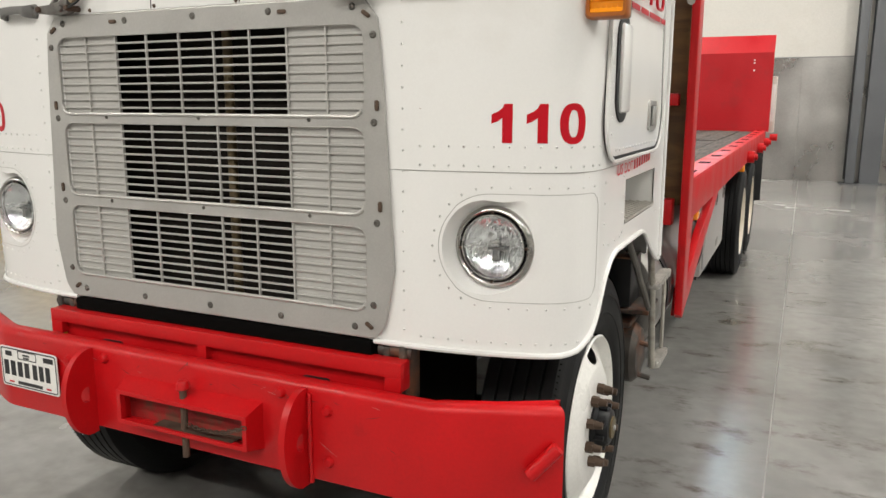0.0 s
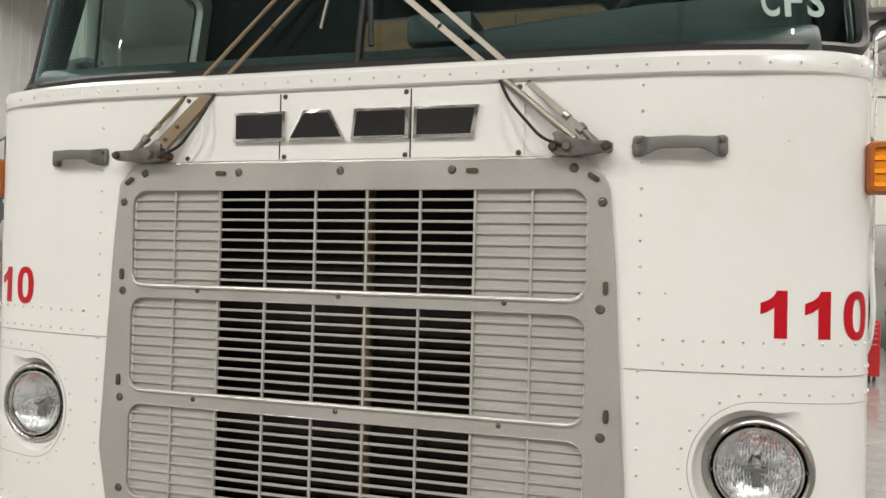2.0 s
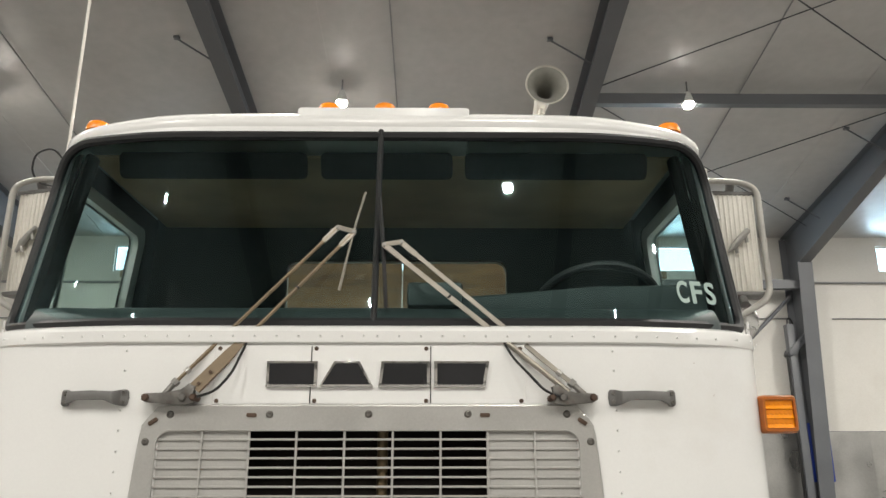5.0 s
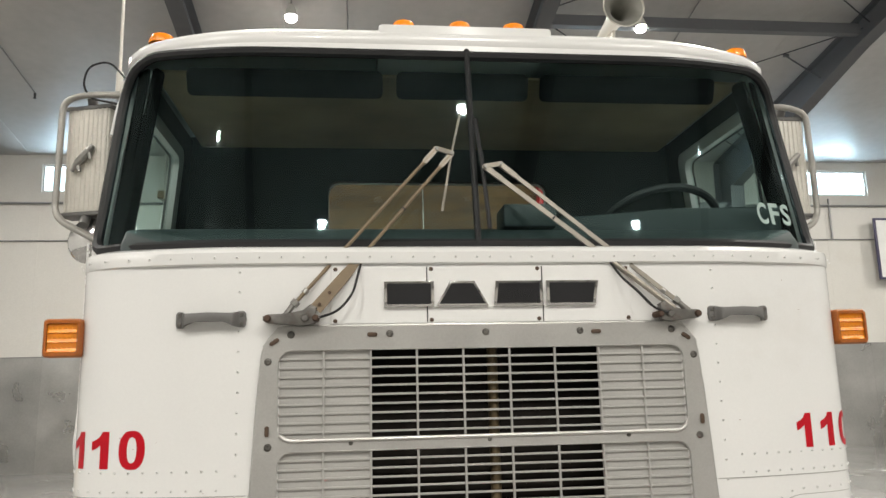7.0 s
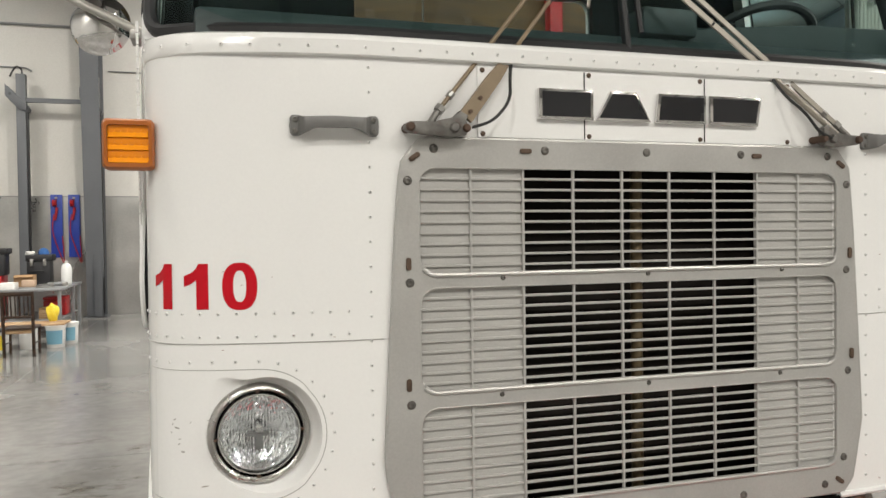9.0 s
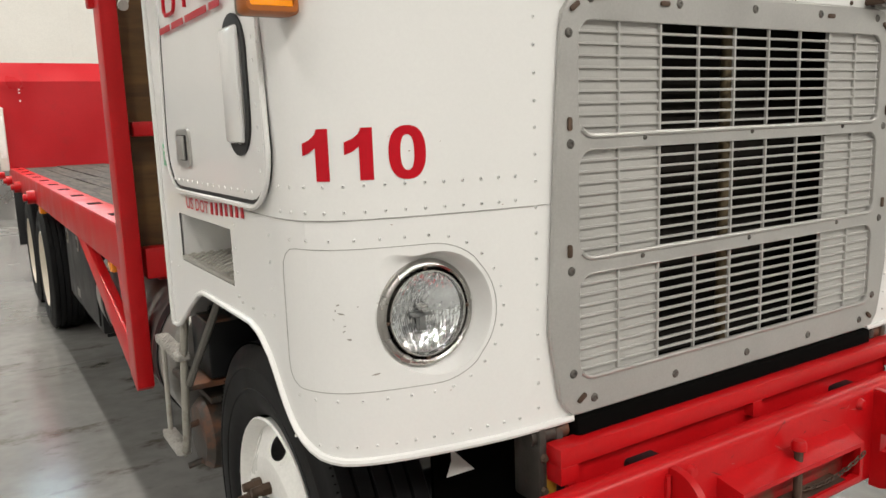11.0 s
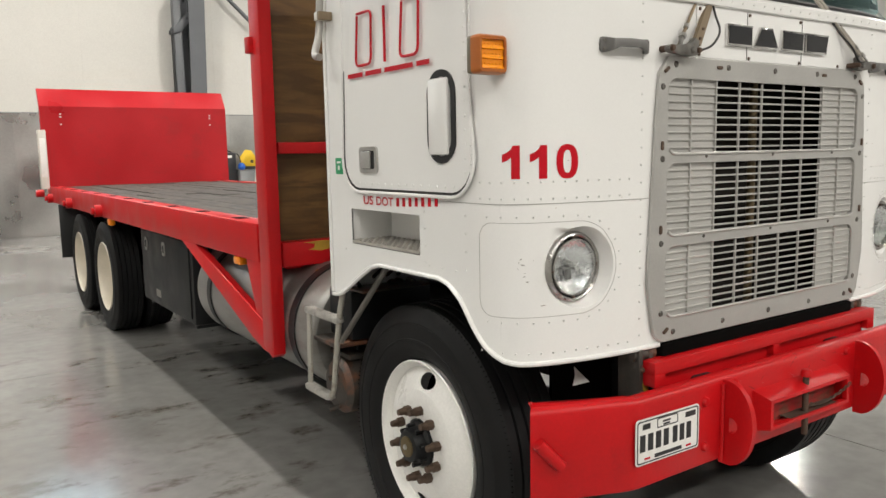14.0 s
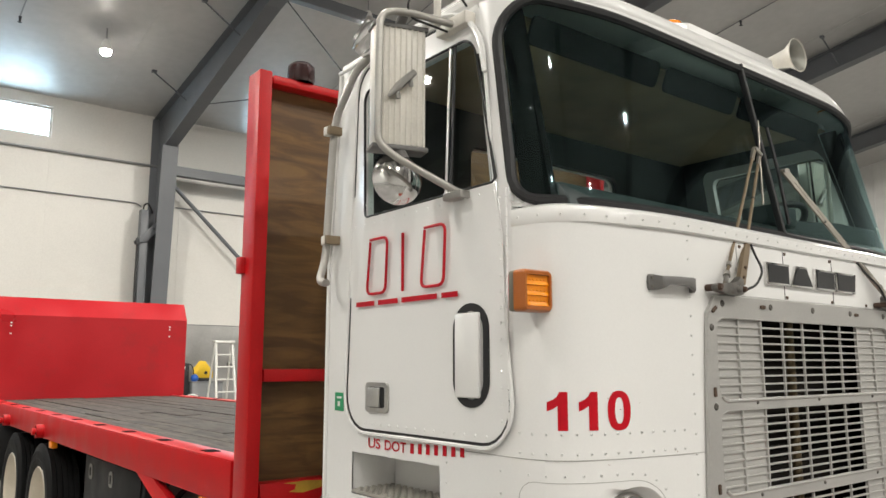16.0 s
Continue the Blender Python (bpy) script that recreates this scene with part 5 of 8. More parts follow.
# ---- turn signals ----
LAMP_SHELL = surf("lamp_shell", (0.17, 0.155, 0.12), 0.5, 0.4, var=0.12)
for sg in (-1, 1):
    c = Vector((sg * 1.245, 0.142, 2.015))
    frame_out, frame_in = rrect(c.x - 0.055, c.z - 0.057, c.x + 0.055, c.z + 0.057, 0.012, 5), rrect(c.x - 0.0435, c.z - 0.043, c.x + 0.0435, c.z + 0.043, 0.007, 5)
    slope = rrect(c.x - 0.050, c.z - 0.052, c.x + 0.050, c.z + 0.052, 0.011, 5)
    own = bmesh.new()
    rings = [[own.verts.new((x, c.y + d, z)) for x, z in lp] for lp, d in ((frame_out, 0.010), (frame_out, -0.022), (slope, -0.031), (frame_in, -0.031), (frame_in, -0.020))]
    for a, b in zip(rings, rings[1:]):
        for q in range(len(a)):
            own.faces.new((a[q], a[(q + 1) % len(a)], b[(q + 1) % len(a)], b[q]))
    ts = part("turn_signal", own, AMBER_DARK, truck, "amber square turn-signal lamp on a metal housing")
    part("housing", box((c.x - 0.053, c.y + 0.009, c.z - 0.056), (c.x + 0.053, c.y + 0.036, c.z + 0.056), 0.008), LAMP_SHELL, ts, "weathered grey-brown shell")
    part("rear_lens", box((c.x - 0.046, c.y + 0.035, c.z - 0.048), (c.x + 0.046, c.y + 0.042, c.z + 0.048), 0.004), DECAL, ts, "red rear lens")
    part("lens", box((c.x - 0.0445, c.y - 0.021, c.z - 0.044), (c.x + 0.0445, c.y - 0.016, c.z + 0.044)), AMBER, ts, "bright amber lens", smooth=False)
    for k in range(3):
        z = c.z - 0.0425 + k * 0.0285
        part("lens_band", prism([(c.y - 0.021, z), (c.y - 0.027, z + 0.001), (c.y - 0.022, z + 0.013), (c.y - 0.021, z + 0.013)], 0, c.x - 0.0425, c.x + 0.0425), AMBER, ts, smooth=False)
        # strip and cells carry the recess's shade as a darker amber
        part("lens_row", box((c.x - 0.0425, c.y - 0.0228, z + 0.017), (c.x + 0.0425, c.y - 0.021, z + 0.027)), AMBER_SHADE, ts, "amber strip with its shade put into the colour", smooth=False)
        for q in range(6):
            xq = c.x - 0.0425 + 0.00708 + q * 0.01417
            part("lens_cell", lathe([(0.0066, -0.0005), (0.0064, 0.0012), (0.0, 0.0016)], (0, -1, 0), (xq, c.y - 0.0215, z + 0.0165), 12), AMBER_SHADE, ts, smooth=False)
    lo, hi = sorted((sg * 1.19, sg * 1.25))
    part("mount", box((lo, c.y - 0.01, c.z - 0.035), (hi, c.y + 0.05, c.z + 0.035), 0.005), STEEL, ts)

# ---- decals ----


def on_skin(bm, s0, z0, off=0.0012):
    """Lays flat letters on the cab's skin, from s0 and z0 on."""
    bmesh.ops.triangulate(bm, faces=bm.faces[:])
    bmesh.ops.subdivide_edges(bm, edges=[e for e in bm.edges if e.calc_length() > 0.03], cuts=1)
    for v in bm.verts:
        v.co = skin(s0 + v.co.x, z0 + v.co.z, off)
    return bm


def one(h=0.103):
    """A bold grotesque figure one with a flag."""
    pts = [(0.029, 0.0), (0.0565, 0.0), (0.0565, h), (0.034, h), (0.028, h - 0.012), (0.017, h - 0.0205), (0.0, h - 0.0275), (0.0, h - 0.052), (0.016, h - 0.046), (0.029, h - 0.037)]
    bm = bmesh.new()
    bm.faces.new([bm.verts.new((x, 0, z)) for x, z in pts])
    return bm


def nought(w=0.078, h=0.107):
    """A bold figure nought: an upright oval ring."""
    def oval(a, b):
        return [(w / 2 + a * math.copysign(abs(math.cos(g)) ** 0.8, math.cos(g)), h / 2 + b * math.copysign(abs(math.sin(g)) ** 0.88, math.sin(g))) for g in (2 * math.pi * k / 40 for k in range(40))]
    return sheet_between([oval(w / 2, h / 2), oval(w / 2 - 0.0245, h / 2 - 0.018)], lambda x, z: Vector((x, 0, z)))


for s_a, s_b, s_c in ((-front_s(1.078) - 0.1435, -front_s(1.078) - 0.0565, -front_s(1.078) + 0.031), (front_s(0.969), front_s(0.969) + 0.0935, front_s(0.969) + 0.181)):
    num = part("fleet_number", on_skin(one(), s_a, 1.6405), DECAL, cab, "large red fleet number 110", smooth=False)
    part("digit", on_skin(one(), s_b, 1.6405), DECAL, num, smooth=False)
    part("digit", on_skin(nought(), s_c, 1.6385), DECAL, num, smooth=False)


def on_side(bm, y0, z0, sg, x=1.2375):
    """Lays flat letters on a cab side; they read from front to rear on the left flank and the other way on the right."""
    for v in bm.verts:
        v.co = Vector((sg * x, y0 - v.co.x if sg < 0 else y0 + v.co.x, z0 + v.co.z))
    return bm


for sg in (-1, 1):
    yl = 0.99 if sg < 0 else 0.44
    reg = part("registration_text", on_side(letters("US", 0.034, 0.078, 0.012), yl, 1.528, sg, 1.2222), DECAL, cab, "small red registration lettering", smooth=False)
    part("registration_word", on_side(letters("DOT", 0.034, 0.128, 0.012), yl - 0.104 if sg < 0 else yl + 0.104, 1.528, sg, 1.2222), DECAL, reg, smooth=False)
    for k in range(7):
        y = yl - 0.255 - k * 0.043 if sg < 0 else yl + 0.255 + k * 0.043
        lo, hi = sorted((y, y - 0.018 if sg < 0 else y + 0.018))
        xl, xh = sorted((sg * 1.221, sg * 1.2226))
        part("registration_bar", box((xl, lo, 1.530 + 0.002 * k), (xh, hi, 1.562 + 0.002 * k)), DECAL, reg, smooth=False)
    # firm's mark: three tall thin strokes and a line of bars
    ya = 0.99 if sg < 0 else 0.54
    q = -1 if sg < 0 else 1
    xx = sg * 1.2375
    def frame_stroke(c0, c1):
        path = rounded_path([(xx, ya + q * (c0 + 0.02), 2.262), (xx, ya + q * c1, 2.262), (xx, ya + q * (c1 - 0.01), 2.066), (xx, ya + q * c0, 2.066), (xx, ya + q * (c0 + 0.02), 2.255)], 0.03)
        return tube(path, 0.0052, seg=6)
    sgn = part("firm_mark", frame_stroke(0.0, 0.13), DECAL, cab, "tall thin red firm mark on the door")
    part("mark_stroke", tube([(xx, ya + q * 0.225, 2.262), (xx, ya + q * 0.225, 2.062)], 0.0052, seg=6), DECAL, sgn)
    part("mark_stroke", frame_stroke(0.33, 0.46), DECAL, sgn)
    yb = ya - q * 0.07
    for w in (0.12, 0.12, 0.195, 0.08):
        lo, hi = sorted((yb, yb + q * w))
        xl, xh = sorted((sg * 1.2362, sg * 1.2378))
        part("mark_bar", box((xl, lo, 2.024), (xh, hi, 2.041)), DECAL, sgn, smooth=False)
        yb += q * (w + 0.025)
    xl, xh = sorted((sg * 1.2205, sg * 1.2225))
    stk = part("green_sticker", box((xl, 1.165, 1.645), (xh, 1.228, 1.712)), GREEN, cab, "small green inspection sticker", smooth=False)
    xl, xh = sorted((sg * 1.2225, sg * 1.2232))
    part("sticker_bar", box((xl, 1.180, 1.690), (xh, 1.212, 1.698)), PLATE, stk, smooth=False)
    part("sticker_bar", box((xl, 1.190, 1.662), (xh, 1.206, 1.680)), PLATE, stk, smooth=False)
for k, ch in enumerate("CFS"):
    bm2 = letters(ch, 0.078, 0.041, 0.025)
    bmesh.ops.triangulate(bm2, faces=bm2.faces[:])
    for v in bm2.verts:
        v.co = skin(front_s(0.975) + k * 0.052 + v.co.x, 2.366 + v.co.z, -0.001)
    part("glass_letter", bm2, ETCH, glass, "pale lettering CFS on the glass", smooth=False)

CHIP = surf("rust_fleck", (0.24, 0.13, 0.085), 0.7, var=0.2)
SCUFF = surf("dark_scuff", (0.34, 0.32, 0.29), 0.6, var=0.2)
# scuffs on the corner panel
rnd = random.Random(21)
for s, z, w, a in ((-1.17, 1.39, 0.013, 20), (-1.165, 1.372, 0.017, -14), (-1.13, 1.385, 0.006, 60), (-1.16, 1.335, 0.010, 35), (-1.15, 1.318, 0.015, -8), (-1.10, 1.24, 0.022, 6), (-1.176, 1.379, 0.008, 80), (-1.09, 1.39, 0.006, 10), (-1.18, 1.36, 0.007, -40), (-1.158, 1.346, 0.009, 15)):
    own = bmesh.new()
    ring = []
    for k in range(9):
        g = 2 * math.pi * k / 9
        u, v = 0.5 * w * rnd.uniform(0.45, 1.0) * math.cos(g), 0.12 * w * rnd.uniform(0.3, 1.2) * math.sin(g) + 0.0004 * math.sin(g)
        ring.append(own.verts.new(skin(s + u * math.cos(radians(a)) - v * math.sin(radians(a)), z + u * math.sin(radians(a)) + v * math.cos(radians(a)), 0.0012)))
    own.faces.new(ring)
    part("scuff", own, SCUFF, cab, smooth=False)

# ---- bumper ----
BP = [(-1.205, 0.0), (-1.195, -0.012), (-0.90, -0.125), (-0.86, -0.132), (0.86, -0.132), (0.90, -0.125), (1.195, -0.012), (1.205, 0.0)]
SECT = [(0.05, 0.936), (0.03, 0.938), (0.012, 0.934), (0.003, 0.925), (0.0, 0.912), (0.0, 0.650), (0.003, 0.640), (0.012, 0.634), (0.04, 0.634)]
own = bmesh.new()
rows = []
for i, (x, y) in enumerate(BP):
    a, c = Vector(BP[max(i - 1, 0)]), Vector(BP[min(i + 1, len(BP) - 1)])
    d = (c - a).normalized()
    nrm = Vector((-d.y, d.x))
    rise = 0.004 if abs(x) > 0.88 else 0.0
    rows.append([own.verts.new((x + nrm.x * o, y + nrm.y * o, z + (rise if z > 0.8 else 0))) for o, z in SECT])
for a, b in zip(rows, rows[1:]):
    for j in range(len(SECT) - 1):
        own.faces.new((a[j], b[j], b[j + 1], a[j + 1]))
bumper = part("bumper", thick(own, 0.010, (0, 2.0, 0.8)), RED, truck, "heavy red-painted steel bumper, scratched")
rail = bmesh.new()
box((-0.705, -0.058, 0.966), (0.738, 0.0, 1.012), 0.004, bm=rail, seg=2)
part("push_rail", rail, RED, bumper, "red box-section rail on the bumper")
for x0, x1 in ((-0.705, -0.65), (-0.02, 0.02), (0.682, 0.738)):
    part("rail_post", box((x0 + 0.001, -0.0575, 0.925), (x1 - 0.001, -0.0005, 0.968), 0.001, seg=1), RED, bumper, smooth=False)
part("rail_back", box((-0.66, -0.030, 0.880), (0.69, -0.018, 0.964)), RED, bumper, smooth=False)
for x in (-0.425, 0.455):
    arc = [(-0.132, 0.925), (-0.15, 0.925)] + [(-0.15 - 0.102 * math.cos(radians(a)), 0.772 + 0.152 * math.sin(radians(a))) for a in range(80, -81, -8)] + [(-0.15, 0.622), (-0.132, 0.622)]
    arc = [(y, z) for y, z in arc]
    cy, cz = -0.166, 0.767
    hole = []
    for y, z in arc:
        v = Vector((y - cy, z - cz)).normalized() * 0.027
        hole.append((cy + v.x, cz + v.y))
    own = sheet_between([arc, hole], lambda y, z, xx=x: Vector((xx - 0.011, y, z)))
    part("tow_ear", thick(own, 0.022, (x + 5, -0.2, 0.76)), RED, bumper, "half-round tow ear with a hole")
    weld = [(x + (0.02 if x > 0 else -0.02), -0.137, z) for z in spread(0.63, 0.91, 8)]
    part("weld_bead", tube([(px, py + random.uniform(-0.002, 0.002), pz) for px, py, pz in weld], 0.008, seg=6), RED, bumper)
RUSTY_RED = surf("rusty_red", (0.30, 0.012, 0.012), 0.6, var=0.2, stain=(0.10, 0.06, 0.035), stain_scale=9, stain_amount=0.8, stain_low=0.48)
pocket = bmesh.new()
fr_, bk = [(-0.243, 0.712), (0.286, 0.712), (0.286, 0.824), (-0.243, 0.824)], [(-0.262, 0.700), (0.300, 0.700), (0.300, 0.852), (-0.262, 0.852)]
v0 = [pocket.verts.new((x, -0.195, z)) for x, z in fr_]
v1 = [pocket.verts.new((x, -0.13, z)) for x, z in bk]
for i in range(4):
    pocket.faces.new((v0[i], v0[(i + 1) % 4], v1[(i + 1) % 4], v1[i]))
part("tow_pocket", thick(pocket, 0.012, (0, -0.17, 0.77)), RED, bumper, "open red box for a tow pin, rusty inside")
lip = [[(-0.243, 0.712), (0.286, 0.712), (0.286, 0.824), (-0.243, 0.824)], [(-0.228, 0.725), (0.271, 0.725), (0.271, 0.811), (-0.228, 0.811)]]
part("pocket_lip", thick(sheet_between(lip, lambda x, z: Vector((x, -0.197, z))), 0.02, (0, 1, 0.77)), RED, bumper)
lathe_cap = lathe([(0.0, 0.031), (0.015, 0.029), (0.020, 0.02), (0.021, 0.004)], (0, 0, 1), (0.02, -0.170, 0.858), 12)
part("pin_head", lathe_cap, RED, bumper, "red pin head")
part("pocket_back", box((-0.258, -0.136, 0.705), (0.296, -0.131, 0.846)), RUSTY_RED, bumper, "red paint gone to rust", smooth=False)
part("pocket_rust", box((-0.10, -0.188, 0.7235), (0.22, -0.14, 0.7255)), RUST, bumper, smooth=False)
pin = rod((0.02, -0.172, 0.635), (0.02, -0.170, 0.87), 0.0115, seg=12)
lathe([(0.0, 0.028), (0.013, 0.026), (0.017, 0.02), (0.018, 0.0)], (0, 0, 1), (0.02, -0.170, 0.858), 12, pin)
part("tow_pin", pin, RUST, bumper, "rusty tow pin")
chain = bmesh.new()
for k in range(17):
    t = k / 16
    c = Vector((0.045 + 0.235 * t, -0.178 - 0.022 * t, 0.748 + 0.042 * t - 0.075 * t * (1 - t)))
    ax, bx = (Vector((0.011, 0, 0.002)), Vector((0, 0.006, 0))) if k % 2 else (Vector((0.011, 0, 0.002)), Vector((0, 0, 0.006)))
    tube([c + ax * math.cos(a) + bx * math.sin(a) for a in (2 * math.pi * i / 10 for i in range(10))], 0.002, bm=chain, seg=5, closed=True)
part("pin_chain", chain, RUST, bumper, "short rusty chain holding the pin")
for x, z in ((-0.535, 0.865), (-0.535, 0.705), (0.535, 0.865), (0.535, 0.705), (-0.36, 0.895), (0.37, 0.895)):
    part("bumper_bolt", lathe([(0.0, 0.016), (0.012, 0.014), (0.016, 0.008), (0.018, 0.0)], (0, -1, 0), (x, -0.131, z), 10), RED, bumper)
for sg in (-1, 1):
    part("welded_peg", rod((sg * 1.197, -0.028, 0.838), (sg * 1.128, -0.056, 0.757), 0.020, seg=14), RED, bumper, "short welded red tube")
    part("bumper_bracket", box((sg * 0.43 - 0.05, -0.10, 0.66), (sg * 0.43 + 0.05, 0.5, 0.92), 0.01), BLACK_STEEL, truck)

# flecks on the white skin, scrapes on the red steel
flk = bmesh.new()
rnd = random.Random(7)
for k in range(14):
    s_, z_ = rnd.choice((-1, 1)) * rnd.uniform(0.74, S_DOOR - 0.05), rnd.uniform(1.12, 2.2)
    if abs(z_ - 1.37) < 0.13 and abs(abs(s_) - HEAD_S) < 0.15:
        continue
    w_, h_ = rnd.uniform(0.001, 0.003), rnd.uniform(0.0007, 0.0016)
    flk.faces.new([flk.verts.new(skin(s_ + a * w_, z_ + b * h_, 0.0009)) for a, b in ((-1, -0.6), (0.6, -1), (1, 0.5), (-0.3, 1))])
tagged(part("paint_flecks", flk, CHIP, cab, smooth=False), kind="stuff")
SCRAPE = surf("scraped_red", (0.13, 0.02, 0.018), 0.7, var=0.3, scale=30)
PALE_SCRATCH = surf("pale_scratch", (0.50, 0.30, 0.27), 0.7, var=0.2, scale=30)


def face_y(x):
    return float(np.interp(x, [q[0] for q in BP], [q[1] for q in BP]))


def scratches(name, mat, count, seed, thick_max):
    own, r = bmesh.new(), random.Random(seed)
    for k in range(count):
        x, z = r.uniform(-0.84, 0.78), r.choice((r.uniform(0.65, 0.90), r.uniform(0.87, 0.905)))
        ln, a, w = r.uniform(0.008, 0.07), r.gauss(0, 0.5), r.uniform(0.0006, thick_max)
        n_ = 4
        ps = [(x + ln * t, z + ln * t * math.sin(a) + r.uniform(-0.001, 0.001)) for t in spread(0, 1, n_)]
        up = [own.verts.new((px, face_y(px) - 0.0012, min(pz + w * (1 - abs(2 * i / n_ - 1)) + 0.0003, 0.925))) for i, (px, pz) in enumerate(ps)]
        dn = [own.verts.new((px, face_y(px) - 0.0012, pz - w * r.uniform(0.3, 1) * (1 - abs(2 * i / n_ - 1)))) for i, (px, pz) in enumerate(ps)]
        for i in range(n_):
            own.faces.new((up[i], up[i + 1], dn[i + 1], dn[i]))
    tagged(part(name, own, mat, bumper, smooth=False), kind="stuff")


scratches("scrapes", SCRAPE, 22, 3, 0.0022)
scratches("scratches", PALE_SCRATCH, 10, 5, 0.0008)

# licence plate: all its characters are plain bars
turn = Matrix.Translation((-0.735, -0.141, 0.797)) @ Matrix.Rotation(radians(-1.0), 4, "Z")
plate = part("licence_plate", turned(prism(rrect(-0.1525, -0.076, 0.1525, 0.076, 0.012, 4), 1, -0.002, 0.001), turn), PLATE, bumper, "white plate with plain black bars")
rim = sheet_between([rrect(-0.147, -0.071, 0.147, 0.071, 0.01, 4), rrect(-0.143, -0.067, 0.143, 0.067, 0.008, 4)], lambda x, z: Vector((x, -0.0032, z)))
part("plate_border", turned(thick(rim, 0.001, (0, 1, 0)), turn), INK, plate, smooth=False)
for x, z, w, h in ([(-0.122 + k * 0.037, -0.004, 0.024, 0.056) for k in range(4)] + [(0.032 + k * 0.034, -0.004, 0.022, 0.056) for k in range(3)]
                   + [(-0.105, 0.050, 0.034, 0.018), (0.108, 0.050, 0.05, 0.018), (-0.01, 0.052, 0.036, 0.006), (-0.01, 0.042, 0.03, 0.006), (0.0, -0.056, 0.13, 0.012)]):
    part("plate_bar", turned(box((x - w / 2, -0.0035, z - h / 2), (x + w / 2, -0.002, z + h / 2)), turn), INK, plate, smooth=False)
for x in (-0.1, 0.1):
    part("plate_tag", turned(box((x - 0.012, -0.0036, -0.060), (x + 0.012, -0.002, -0.054)), turn), DECAL, plate, smooth=False)
box_rim = sheet_between([rrect(-0.055, 0.034, 0.045, 0.066, 0.004, 3), rrect(-0.052, 0.037, 0.042, 0.063, 0.003, 3)], lambda x, z: Vector((x, -0.0034, z)))
part("plate_box", turned(thick(box_rim, 0.001, (0, 1, 0)), turn), INK, plate, smooth=False)

# ---- wipers ----


WIPER_BASE = surf("weathered_bracket", (0.18, 0.172, 0.16), 0.5, 0.6, var=0.3, scale=22, grain=120, bump=0.3, stain=(0.10, 0.06, 0.04), stain_scale=25, stain_amount=0.6, stain_low=0.55)


def flat_bar(p, q, half, deep, off):
    """A flat strip with rounded ends between two points, its broad side to the front."""
    p, q = Vector(p), Vector(q)
    d = (q - p).normalized()
    sd = d.cross(Vector((0, -1, 0))).normalized()
    n = sd.cross(d).normalized()
    if n.y > 0:
        n = -n
    outline = [p - d * (half * math.sin(a)) + sd * (half * math.cos(a)) for a in (math.pi * i / 6 for i in range(7))]
    outline += [q + d * (half * math.sin(a)) - sd * (half * math.cos(a)) for a in (math.pi * i / 6 for i in range(7))]
    bm = bmesh.new()
    fr, bk = [[bm.verts.new(v + n * (e + (-off))) for v in outline] for e in (deep, -deep)]
    bm.faces.new(fr)
    bm.faces.new(bk[::-1])
    for i in range(len(fr)):
        j = (i + 1) % len(fr)
        bm.faces.new((fr[j], fr[i], bk[i], bk[j]))
    return bm


